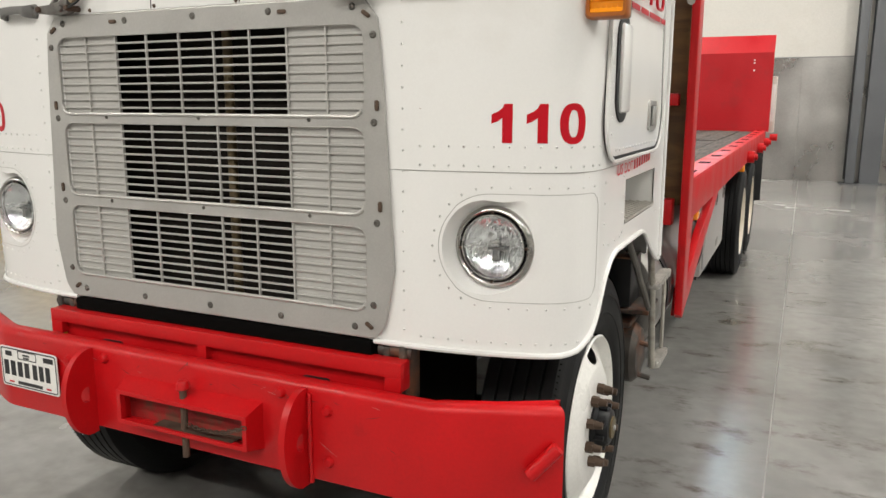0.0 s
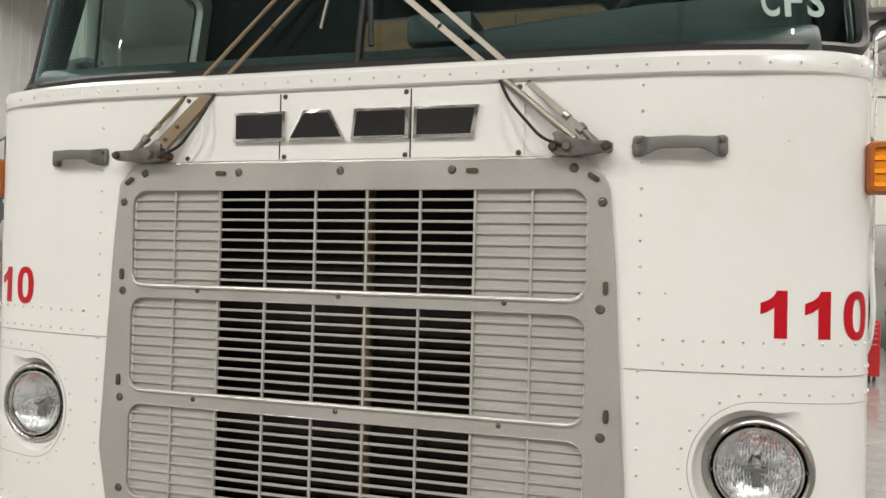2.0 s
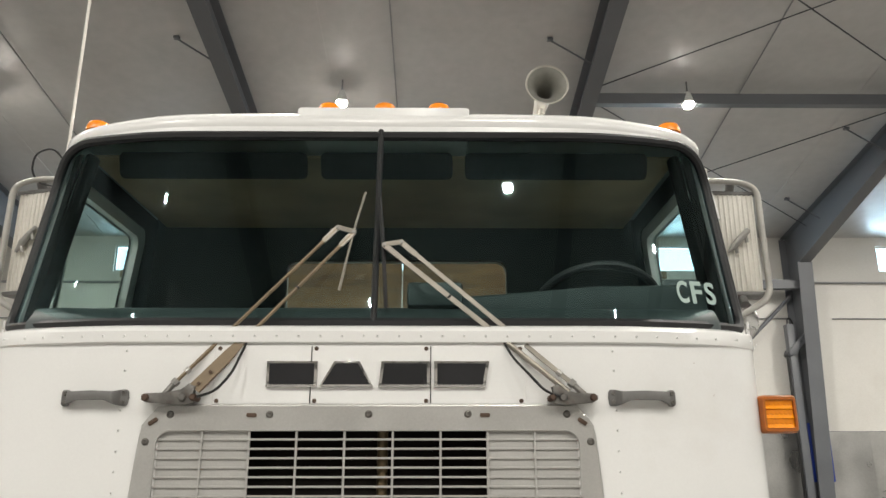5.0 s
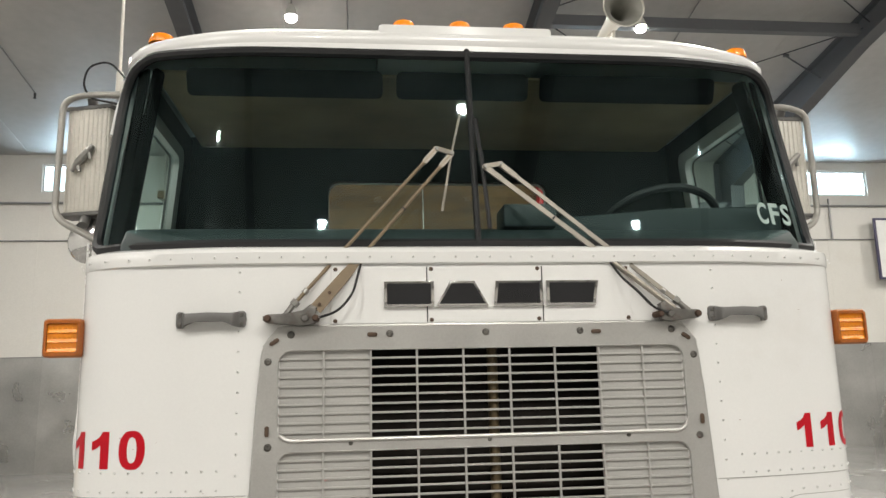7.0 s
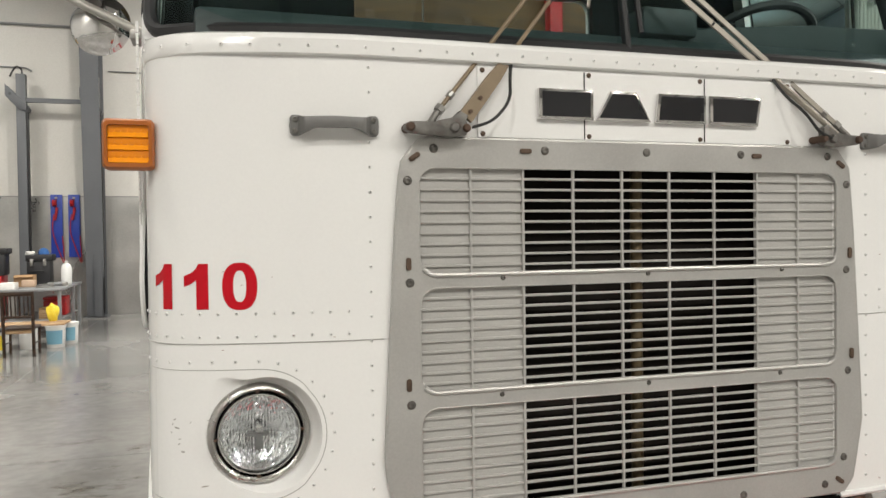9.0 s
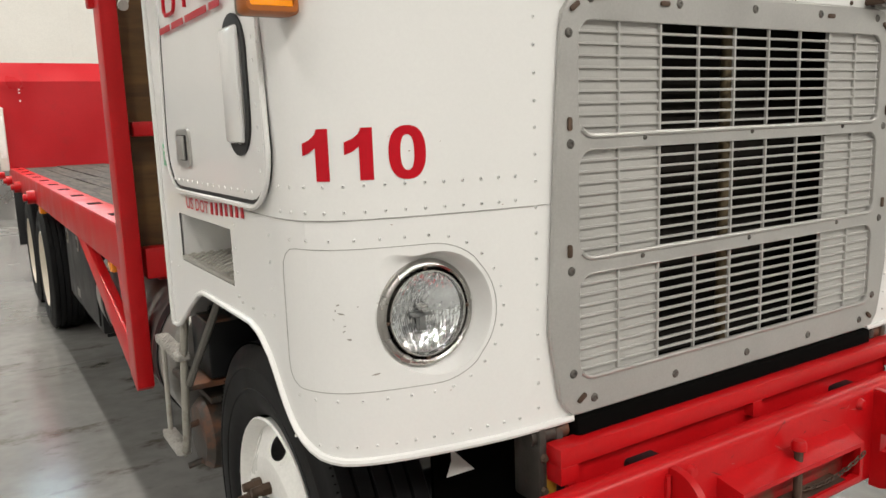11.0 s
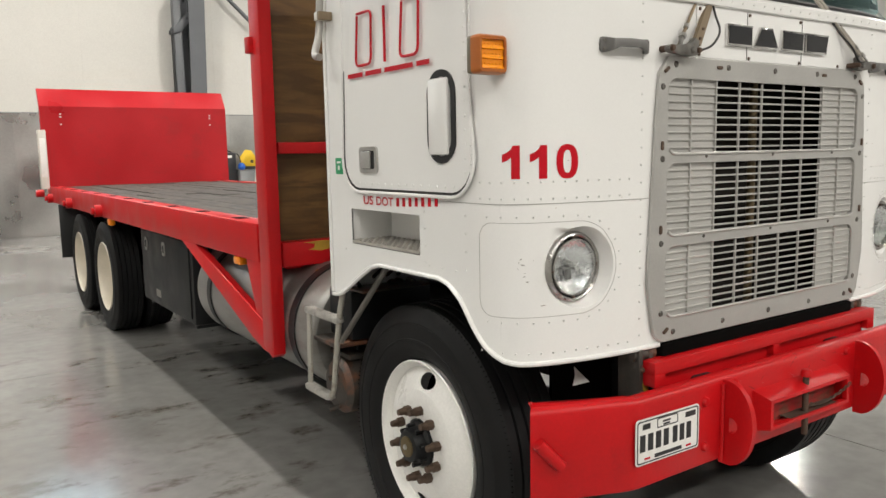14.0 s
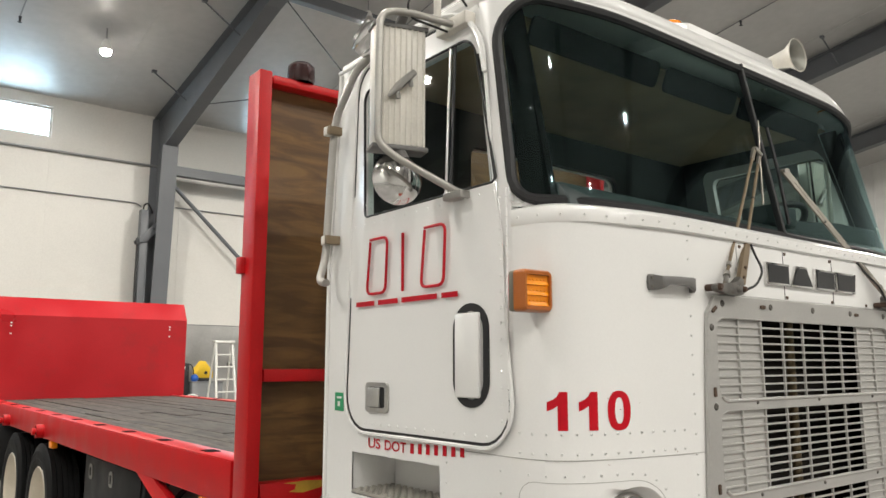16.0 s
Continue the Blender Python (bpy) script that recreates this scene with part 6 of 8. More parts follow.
def wiper(sg, knuckle, a_foot, b_foot, a_tip, b_tip, stick):
    o, c = max(abs(knuckle[0][0]), abs(knuckle[1][0])), min(abs(knuckle[0][0]), abs(knuckle[1][0]))
    n_ = o - c
    shape = ((-0.013, -0.006), (0, -0.013), (0.3 * n_, -0.016), (0.85 * n_, -0.022), (1.15 * n_, -0.016), (1.22 * n_, 0.0), (1.12 * n_, 0.014), (1.2 * n_, 0.030),
             (1.02 * n_, 0.040), (0.86 * n_, 0.020), (0.5 * n_, 0.014), (0, 0.012), (-0.013, 0.006))
    w = part("wiper", prism([(sg * (o - d), 2.05 + z) for d, z in shape], 1, -0.047, -0.024, 0.003), WIPER_BASE, truck, "long weathered twin-arm windscreen wiper")
    for x, r, m in ((o, 0.011, RUST), (c + 0.012, 0.012, WIPER_BASE), (c - 0.018, 0.010, RUST)):
        part("pivot", lathe([(0.0, 0.010), (r * 0.7, 0.009), (r, 0.003), (r, -0.045)], (0, -1, 0), (sg * x, -0.047, 2.05), 12), m, w)
    a_foot, a_tip, b_foot, b_tip = map(Vector, (a_foot, a_tip, b_foot, b_tip))
    k = a_foot.lerp(a_tip, 0.10)
    part("thin_arm", tube([a_foot, k, a_tip], 0.0056, seg=8) if sg < 0 else flat_bar(a_foot, a_tip, 0.0066, 0.003, 0.0), WIPER_TAN if sg < 0 else WIPER_ARM, w)
    part("thin_joint", rod(a_foot + Vector((sg * 0.006, -0.004, -0.014)), a_foot.lerp(a_tip, 0.05), 0.0085, seg=8), WIPER_BASE, w)
    part("lock_nut", rod(a_foot.lerp(a_tip, 0.05), a_foot.lerp(a_tip, 0.072), 0.0125, seg=6), STEEL, w)
    part("ferrule", rod(a_foot.lerp(a_tip, 0.115), a_foot.lerp(a_tip, 0.135), 0.0092, seg=8), STEEL, w)
    k = b_foot.lerp(b_tip, 0.34)
    d = (b_tip - b_foot).normalized()
    up = Vector((0, -1, 0))
    sd = d.cross(up).normalized()
    own = bmesh.new()
    prev = None
    for t, wd in ((0.018, 0.018), (0.22, 0.016), (0.34, 0.008)):
        c = b_foot.lerp(b_tip, t)
        ring = [own.verts.new(c + sd * wd * i + up * 0.007 * j) for i, j in ((-1, -1), (1, -1), (1, 1), (-1, 1))]
        if prev:
            for q in range(4):
                own.faces.new((prev[q], prev[(q + 1) % 4], ring[(q + 1) % 4], ring[q]))
        else:
            own.faces.new(ring)
        prev = ring
    own.faces.new(prev)
    if sg < 0:
        part("arm_sheath", own, WIPER_TAN, w, "broad tan sheet-metal arm", smooth=False)
        for f in (0.045, 0.11):
            q = b_foot.lerp(b_tip, f) + up * 0.006
            part("sheath_bolt", rod(q, q + up * 0.006, 0.005, seg=8), BOLT, w)
    else:
        own.free()
        part("arm_sheath", tube([b_foot, k], 0.0085, seg=8), WIPER_ARM, w)
    part("broad_arm", tube([k, b_tip], 0.0056, seg=8) if sg < 0 else flat_bar(k, b_tip, 0.0075, 0.003, 0.0), WIPER_TAN if sg < 0 else WIPER_ARM, w)
    mid_b = b_foot.lerp(b_tip, 0.62)
    part("arm_band", rod(mid_b, mid_b.lerp(b_tip, 0.02), 0.0075, seg=8), BLACK, w)
    part("tip_link", flat_bar(a_tip, b_tip, 0.0075, 0.003, -0.006), WIPER_ARM, w)
    part("arm_clip", flat_bar(a_tip, a_tip.lerp(a_foot, 0.085), 0.0085, 0.005, 0.0), WIPER_ARM, w, smooth=False)
    part("arm_clip", flat_bar(b_tip, b_tip.lerp(b_foot, 0.085), 0.0085, 0.005, 0.0), WIPER_ARM, w, smooth=False)
    for p in (a_tip, b_tip):
        part("tip_pin", rod(p + Vector((0, -0.012, 0)), p + Vector((0, 0.008, 0)), 0.0055, seg=8), STEEL, w)
    if stick:
        part("blade_holder", tube(stick, 0.0045, seg=6), WIPER_ARM, w)
    hose = [b_foot + Vector((-sg * 0.02, -0.012, -0.015)), b_foot + Vector((-sg * 0.07, -0.014, 0.0)), b_foot + Vector((-sg * 0.115, -0.016, 0.05)), b_foot.lerp(b_tip, 0.25) + Vector((-sg * 0.02, -0.016, -0.02)), b_foot.lerp(b_tip, 0.34)]
    part("washer_hose", tube(rounded_path(hose, 0.05), 0.004, seg=6), CABLE, w)
    return w


wiper(-1, ((-0.632, -0.03, 2.052), (-0.515, -0.032, 2.045)), (-0.585, -0.035, 2.062), (-0.505, -0.04, 2.066), (-0.124, 0.100, 2.604), (-0.073, 0.110, 2.592),
      [(-0.040, 0.125, 2.735), (-0.075, 0.108, 2.59), (-0.111, 0.086, 2.394)])
wiper(1, ((0.545, -0.03, 2.052), (0.644, -0.02, 2.056)), (0.62, -0.035, 2.062), (0.575, -0.04, 2.066), (0.082, 0.092, 2.552), (0.029, 0.078, 2.539), None)
part("wiper_blade", tube([(0.008, 0.118, 2.715), (0.024, 0.094, 2.545), (0.038, 0.072, 2.335)], 0.0075, seg=6), BLACK, truck, "black rubber wiper blade by the divider")

# ---- mirrors ----
MIRROR_TUBE = surf("weathered_tube", (0.40, 0.385, 0.355), 0.42, 0.5, var=0.12, scale=9, grain=120, bump=0.05)
for sg in (-1, 1):
    arm = [(sg * 1.19, 0.50, 2.925), (sg * 1.38, 0.56, 2.945), (sg * 1.464, 0.575, 2.925), (sg * 1.468, 0.575, 2.50), (sg * 1.425, 0.55, 2.455), (sg * 1.235, 0.47, 2.352)]
    mr = part("mirror_arm", tube(rounded_path(arm, 0.06), 0.0125, seg=10), MIRROR_TUBE, truck, "bent tube mirror arm")
    c = Vector((sg * 1.366, 0.615, 2.703))
    turn = Matrix.Translation(c) @ Matrix.Rotation(radians(-17 if sg < 0 else 3), 4, "Z")
    head = part("mirror_head", turned(box((-0.088, -0.03, -0.205), (0.088, 0.035, 0.205), 0.012), turn), OFFWHITE, mr, "tall cream ribbed mirror housing")
    for k in range(9):
        x = -0.076 + k * 0.019
        part("rib", turned(rod((x, -0.03, -0.195), (x, -0.03, 0.195), 0.0045, seg=6), turn), OFFWHITE, head)
    for z in (-0.207, 0.200):
        part("mirror_cap", turned(box((-0.094, -0.036, z - 0.006), (0.094, 0.04, z + 0.010), 0.004), turn), HANDLE, head)
    part("mirror_glass", turned(box((-0.080, 0.034, -0.195), (0.080, 0.037, 0.195)), turn), CHROME, head, smooth=False)
    em = tube([(-0.045, -0.045, -0.045), (-0.015, -0.05, -0.012), (0.015, -0.05, 0.02), (0.04, -0.048, 0.045)], 0.012, seg=8, taper=[0.5, 1.2, 1.1, 0.9])
    tube([(-0.02, -0.05, -0.01), (-0.012, -0.048, -0.05)], 0.007, seg=6, bm=em)
    tube([(0.025, -0.05, 0.025), (0.03, -0.048, -0.005)], 0.007, seg=6, bm=em)
    part("ornament", turned(em, turn), STEEL, head, "small cast metal ornament")
    part("clamp", rod(c + Vector((0, 0, 0.205)), c + Vector((0.0, -0.03, 0.245)), 0.018, seg=10), HANDLE, mr)
    part("clamp", rod(c + Vector((0, -0.01, -0.205)), c + Vector((0.0, -0.04, -0.25)), 0.018, seg=10), HANDLE, mr)
    cv = Vector((sg * 1.36, 0.62, 2.405))
    ax = Vector((sg * 0.25, -1, 0.0))
    part("convex_mirror", lathe([(0.0, 0.03), (0.04, 0.028), (0.07, 0.014), (0.083, 0.0), (0.085, -0.006), (0.08, -0.012), (0.0, -0.02)], ax, cv, 28), CHROME, mr, "round convex mirror with a polished back")
    part("convex_stem", rod(cv, c + Vector((0, -0.03, -0.24)), 0.007, seg=8), STEEL, mr)
    lo, hi = sorted((sg * 1.225, sg * 1.265))
    part("arm_foot", box((lo, 0.42, 2.325), (hi, 0.51, 2.350), 0.004), STEEL, mr)
    lo, hi = sorted((sg * 1.17, sg * 1.225))
    part("arm_bracket", box((lo, 0.44, 2.91), (hi, 0.60, 2.955), 0.006), OFFWHITE, mr)
    # grab rail on the cab's rear corner
    gr = [(sg * 1.195, 1.04, 3.0), (sg * 1.215, 1.12, 2.97), (sg * 1.24, 1.245, 2.78), (sg * 1.262, 1.255, 2.22), (sg * 1.30, 1.235, 2.13), (sg * 1.31, 1.16, 2.118)]
    g = part("grab_rail", tube(rounded_path(gr, 0.07), 0.015, seg=10), MIRROR_TUBE, truck, "long bent grab rail behind the door")
    for z in (2.27, 2.71):
        lo, hi = sorted((sg * 1.22, sg * 1.28))
        part("rail_clip", box((lo, 1.236, z + 0.006), (hi, 1.264, z + 0.042), 0.004), OFFWHITE, g)
        part("rail_pad", box((lo, 1.215, z + 0.007), (hi, 1.235, z + 0.041), 0.003), WIPER_TAN, g)
    part("rear_corner", tube([(sg * (1.222 - tumble(z)), 1.292, z) for z in (1.13, 2.3, 3.0)], 0.010, seg=8), WHITE, cab)
part("mirror_cable", tube(rounded_path([(-1.21, 0.45, 2.97), (-1.27, 0.46, 3.04), (-1.36, 0.5, 3.03), (-1.385, 0.54, 2.97), (-1.36, 0.56, 2.93), (-1.25, 0.5, 2.89)], 0.05), 0.004, seg=6), CABLE, truck, "loose black aerial cable")
an = part("aerial", tube([(-1.258, 0.545, 2.93), (-1.262, 0.55, 4.4)], 0.006, seg=6), OFFWHITE, truck, "tall white whip aerial")
part("aerial_base", rod((-1.258, 0.545, 2.925), (-1.258, 0.545, 3.03), 0.013, seg=10), OFFWHITE, an)
part("spot_lamp", lathe([(0.0, 0.085), (0.03, 0.078), (0.05, 0.045), (0.058, 0.0), (0.062, -0.045), (0.058, -0.055), (0.0, -0.06)], (-0.3, 0.7, -0.65), (-1.215, 1.02, 3.065), 20), CHROME, truck, "small chrome lamp at the roof's corner")

# ---- wheels ----


def tyre_mesh(width, R=0.545, r=0.325):
    h = width / 2
    prof = [(r, -h * 0.72), (r + 0.02, -h * 0.86), (r + 0.035, -h * 0.90), (r + 0.038, -h * 0.925), (r + 0.07, -h * 0.98), (r + 0.078, -h * 0.985), (r + 0.080, -h * 0.985 - 0.003), (r + 0.085, -h * 0.987 - 0.003), (r + 0.087, -h * 0.99), (r + 0.12, -h), (R - 0.075, -h * 0.985), (R - 0.072, -h * 0.985 - 0.003), (R - 0.066, -h * 0.98 - 0.003), (R - 0.06, -h * 0.97), (R - 0.025, -h * 0.90), (R - 0.006, -h * 0.84)]
    ribs = 5
    edge = h * 0.84
    for k in range(ribs):
        a = -edge + 2 * edge * k / ribs
        b = -edge + 2 * edge * (k + 1) / ribs
        g = 0.010 * width
        prof += [(R, a + (0.004 if k else 0.006)), (R, b - 0.004 - g), (R - 0.013, b - 0.003 - g), (R - 0.013, b)] if k < ribs - 1 else [(R, a + 0.004), (R, b - 0.006)]
    prof += [(r_, -h_) for r_, h_ in reversed(prof[:16])]
    bm = lathe(prof, (1, 0, 0), (0, 0, 0), 72)
    return mesh("tyre", bm, TYRE, True)


FRONT_TYRE, REAR_TYRE = tyre_mesh(0.285), tyre_mesh(0.27)


def disc_with_holes(r0, r1, x0, x1, holes, n=10):
    """A dished ring between two radii, with oval hand holes in some of its sectors."""
    bm = bmesh.new()
    for k in range(n):
        a0, a1 = 2 * math.pi * k / n, 2 * math.pi * (k + 1) / n
        cen = ((a0 + a1) / 2, (r0 + r1) / 2)

        def put(a, r):
            t = (r - r0) / (r1 - r0)
            return Vector((x0 + (x1 - x0) * t, -r * math.sin(a), r * math.cos(a)))

        rectangle = rrect(a0, r0, a1, r1, 0.0001, 6)
        if k in holes:
            loop = [(cen[0] + (a1 - a0) * 0.30 * math.cos(g), cen[1] + (r1 - r0) * 0.36 * math.sin(g)) for g in (2 * math.pi * (i + 14.5) / len(rectangle) for i in range(len(rectangle)))]
            edge = outward(loop, (a0, r0, a1, r1))
            sheet_between([loop, blend(loop, edge, 0.5), edge], put, bm=bm)
        else:
            gs = [[bm.verts.new(put(a, r)) for r in spread(r0, r1, 3)] for a in spread(a0, a1, 6)]
            for p, q in zip(gs, gs[1:]):
                for i in range(3):
                    bm.faces.new((p[i], q[i], q[i + 1], p[i + 1]))
    bmesh.ops.remove_doubles(bm, verts=bm.verts[:], dist=0.0006)
    return bm


def front_wheel(sg, cx, cy):
    """A single steel wheel; its outer face looks along sg."""
    w = new("wheel")
    w.parent = truck
    w.location = (cx, cy, 0.562)
    w.scale = (1.0, 0.978, 0.978)
    w.rotation_euler = (radians(-13), 0, 0 if sg < 0 else math.pi)
    tagged(w, "front wheel with a white steel rim and black tyre")
    t = new("tyre", FRONT_TYRE)
    t.parent = w
    t.scale = (1.0, 1.06, 1.06)
    rim = bmesh.new()
    lathe([(0.318, 0.13), (0.328, 0.10), (0.335, -0.105), (0.344, -0.122), (0.338, -0.128), (0.328, -0.120), (0.320, -0.108), (0.316, -0.100), (0.312, -0.090), (0.306, -0.087)], (1, 0, 0), (0, 0, 0), 64, rim)
    rp = part("rim", rim, WHITE_STEEL, w, "white painted rim with rusty edge")
    part("wheel_disc", disc_with_holes(0.222, 0.309, -0.133, -0.087, (0, 5)), WHITE_STEEL, w)
    part("wheel_face", lathe([(0.223, -0.1327), (0.205, -0.137), (0.180, -0.139), (0.160, -0.140), (0.104, -0.140), (0.100, -0.12)], (1, 0, 0), (0, 0, 0), 48), WHITE_STEEL, w)
    sipe = bmesh.new()
    for k in range(170):
        join(sipe, turned(box((-0.1230, -0.0015, 0.5705), (-0.118, 0.0015, 0.5765)), Matrix.Rotation(2 * math.pi * k / 170, 4, "X")))
    tagged(part("shoulder_notches", sipe, DARK, w, smooth=False), kind="stuff")
    # added near-black disc: the dark seen through the hand holes
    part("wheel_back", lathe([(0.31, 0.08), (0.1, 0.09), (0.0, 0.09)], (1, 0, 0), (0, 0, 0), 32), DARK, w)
    hub = lathe([(0.099, -0.10), (0.094, -0.146), (0.078, -0.158), (0.073, -0.184), (0.064, -0.198), (0.05, -0.201), (0.0, -0.201)], (1, 0, 0), (0, 0, 0), 32)
    hp = part("hub", hub, BLACK_STEEL, w, "greasy black hub")
    part("hub_cap", lathe([(0.044, -0.198), (0.042, -0.207), (0.0, -0.210)], (1, 0, 0), (0, 0, 0), 24), BRASS, w, "dull brass hub cap")
    part("cap_plug", lathe([(0.012, -0.208), (0.010, -0.215), (0.0, -0.216)], (1, 0, 0), (0, 0, 0), 12), ALU, w)
    for k in range(8):
        a = 2 * math.pi * k / 8
        part("hub_bolt", turned(rod((-0.188, 0, 0.080), (-0.155, 0, 0.080), 0.010, seg=6), Matrix.Rotation(a, 4, "X")), BLACK_STEEL, w)
    for k in range(10):
        a = 2 * math.pi * (k + 0.5) / 10
        nut = rod((-0.138, 0, 0.1425), (-0.166, 0, 0.1425), 0.021, seg=6)
        rod((-0.166, 0, 0.1425), (-0.196, 0, 0.1425), 0.0165, seg=10, bm=nut, r2=0.013)
        part("wheel_nut", turned(nut, Matrix.Rotation(a, 4, "X")), BOLT, w)
    return w


BRASS = surf("dull_brass_cap", (0.16, 0.12, 0.06), 0.5, 0.6, var=0.2)
FW_Y = 0.795
front_wheel(-1, -0.965, FW_Y)
front_wheel(1, 0.965, FW_Y)


def rear_dual(sg, cy):
    for k, x in enumerate((1.09, 0.78)):
        w = new("wheel")
        w.parent = truck
        w.location = (sg * x, cy, 0.552)
        w.scale = (1.0, 1.0128, 1.0128)
        w.rotation_euler = (radians(13 * k), 0, 0 if sg < 0 else math.pi)
        tagged(w, "rear wheel with a cream steel rim and black tyre")
        t = new("tyre", REAR_TYRE)
        t.parent = w
        if k == 0:
            part("rim", lathe([(0.33, -0.115), (0.344, -0.122), (0.336, -0.13), (0.318, -0.11), (0.30, -0.05), (0.285, 0.03), (0.26, 0.05)], (1, 0, 0), (0, 0, 0), 48), CREAM_WHEEL, w, "deep cream rim")
            part("wheel_disc", disc_with_holes(0.17, 0.26, 0.06, 0.05, (1, 4, 7), 10), CREAM_WHEEL, w)
            part("axle_hub", lathe([(0.172, 0.06), (0.15, 0.055), (0.12, 0.055), (0.11, -0.02), (0.09, -0.05), (0.0, -0.055)], (1, 0, 0), (0, 0, 0), 32), CREAM_WHEEL, w)
        # added near-black disc stands for the shade inside the rear wheel
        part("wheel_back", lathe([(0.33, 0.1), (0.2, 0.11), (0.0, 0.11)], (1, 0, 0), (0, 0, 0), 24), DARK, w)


for sg in (-1, 1):
    for cy in (6.52, 7.90):
        rear_dual(sg, cy)
for cy, r in ((FW_Y, 0.06), (6.52, 0.09), (7.90, 0.09)):
    part("axle", rod((-0.85, cy, 0.54), (0.85, cy, 0.54), r, seg=14), BLACK_STEEL, truck)
for x in (-0.43, 0.43):
    part("chassis_rail", box((x - 0.04, 0.1, 0.74), (x + 0.04, 9.9, 1.02), 0.008), BLACK_STEEL, truck, "black chassis rail")
for y in (0.30, 2.6, 4.8, 6.2, 7.3, 8.6, 9.8):
    part("cross_member", box((-0.4, y - 0.05, 0.78), (0.4, y + 0.05, 0.98), 0.01), BLACK_STEEL, truck)
for x in (-0.43, 0.43):
    for k in range(4):
        part("leaf_spring", box((x - 0.045, FW_Y - 0.6 + k * 0.09, 0.62 - k * 0.018 + 0.02), (x + 0.045, FW_Y + 0.6 - k * 0.09, 0.636 - k * 0.018 + 0.02), 0.003), BLACK_STEEL, truck, smooth=False)
    part("spring_hanger", box((x - 0.06, 0.18, 0.6), (x + 0.06, 0.26, 0.9), 0.01), BLACK_STEEL, truck)
# three added near-black pieces paint the shade behind bumper and grille
part("splash_shield", box((-0.80, 0.345, 0.58), (0.80, 0.36, 1.30)), DARK, truck, "added near-black sheet for the shade behind the bumper", smooth=False)
part("front_shadow_pan", box((-0.62, 0.24, 0.95), (0.62, 0.30, 1.30)), DARK, truck, "added near-black slab for the shade between bumper and grille", smooth=False)
part("front_cross_beam", box((-0.62, -0.02, 0.90), (0.62, 0.10, 1.055), 0.012), DARK, truck, "added near-black block for the shade under the grille")
for sg in (-1, 1):
    hg = part("cab_hinge", box((sg * 0.715 - 0.012, -0.01, 0.86), (sg * 0.715 + 0.012, 0.09, 1.05), 0.008), GREASY, truck, "oily cab hinge knuckle")
    part("hinge_plate", box((sg * 0.66 - 0.012, -0.005, 0.86), (sg * 0.66 + 0.012, 0.08, 1.04), 0.008), GREASY, hg)
    part("hinge_tag", box((sg * 0.69 - 0.016, -0.008, 0.885), (sg * 0.69 + 0.014, -0.002, 0.935), 0.002), YPATCH, hg, smooth=False)
    for hz in (0.90, 0.98):
        part("hinge_bolt", lathe([(0.0, 0.009), (0.008, 0.008), (0.011, 0.0)], (0, -1, 0), (sg * 0.715, -0.01, hz), 6), BOLT, hg)
    part("hinge_pin", rod((sg * 0.63, 0.02, 1.025), (sg * 0.74, 0.02, 1.025), 0.022, seg=12), GREASY, hg)
    # near-black sheet added for the shade inside the wheel arch
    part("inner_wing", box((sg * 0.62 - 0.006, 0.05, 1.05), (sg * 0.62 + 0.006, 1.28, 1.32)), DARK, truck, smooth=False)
part("engine_block", box((-0.36, 0.45, 0.72), (0.36, 1.6, 1.30), 0.05), BLACK_STEEL, truck, "dark greasy engine")
tag = bmesh.new()
tag.faces.new([tag.verts.new((-0.84 + 0.7 * x, 0.16 + 0.25 * z, 0.935 + 0.65 * z)) for x, z in ((-0.055, -0.03), (0.06, -0.03), (0.035, 0.0), (-0.015, 0.06), (-0.022, 0.02))])
part("paper_tag", thick(tag, 0.001, (0, 1, 0.9)), PLATE, truck, "crumpled white paper tucked behind the bumper", smooth=False)

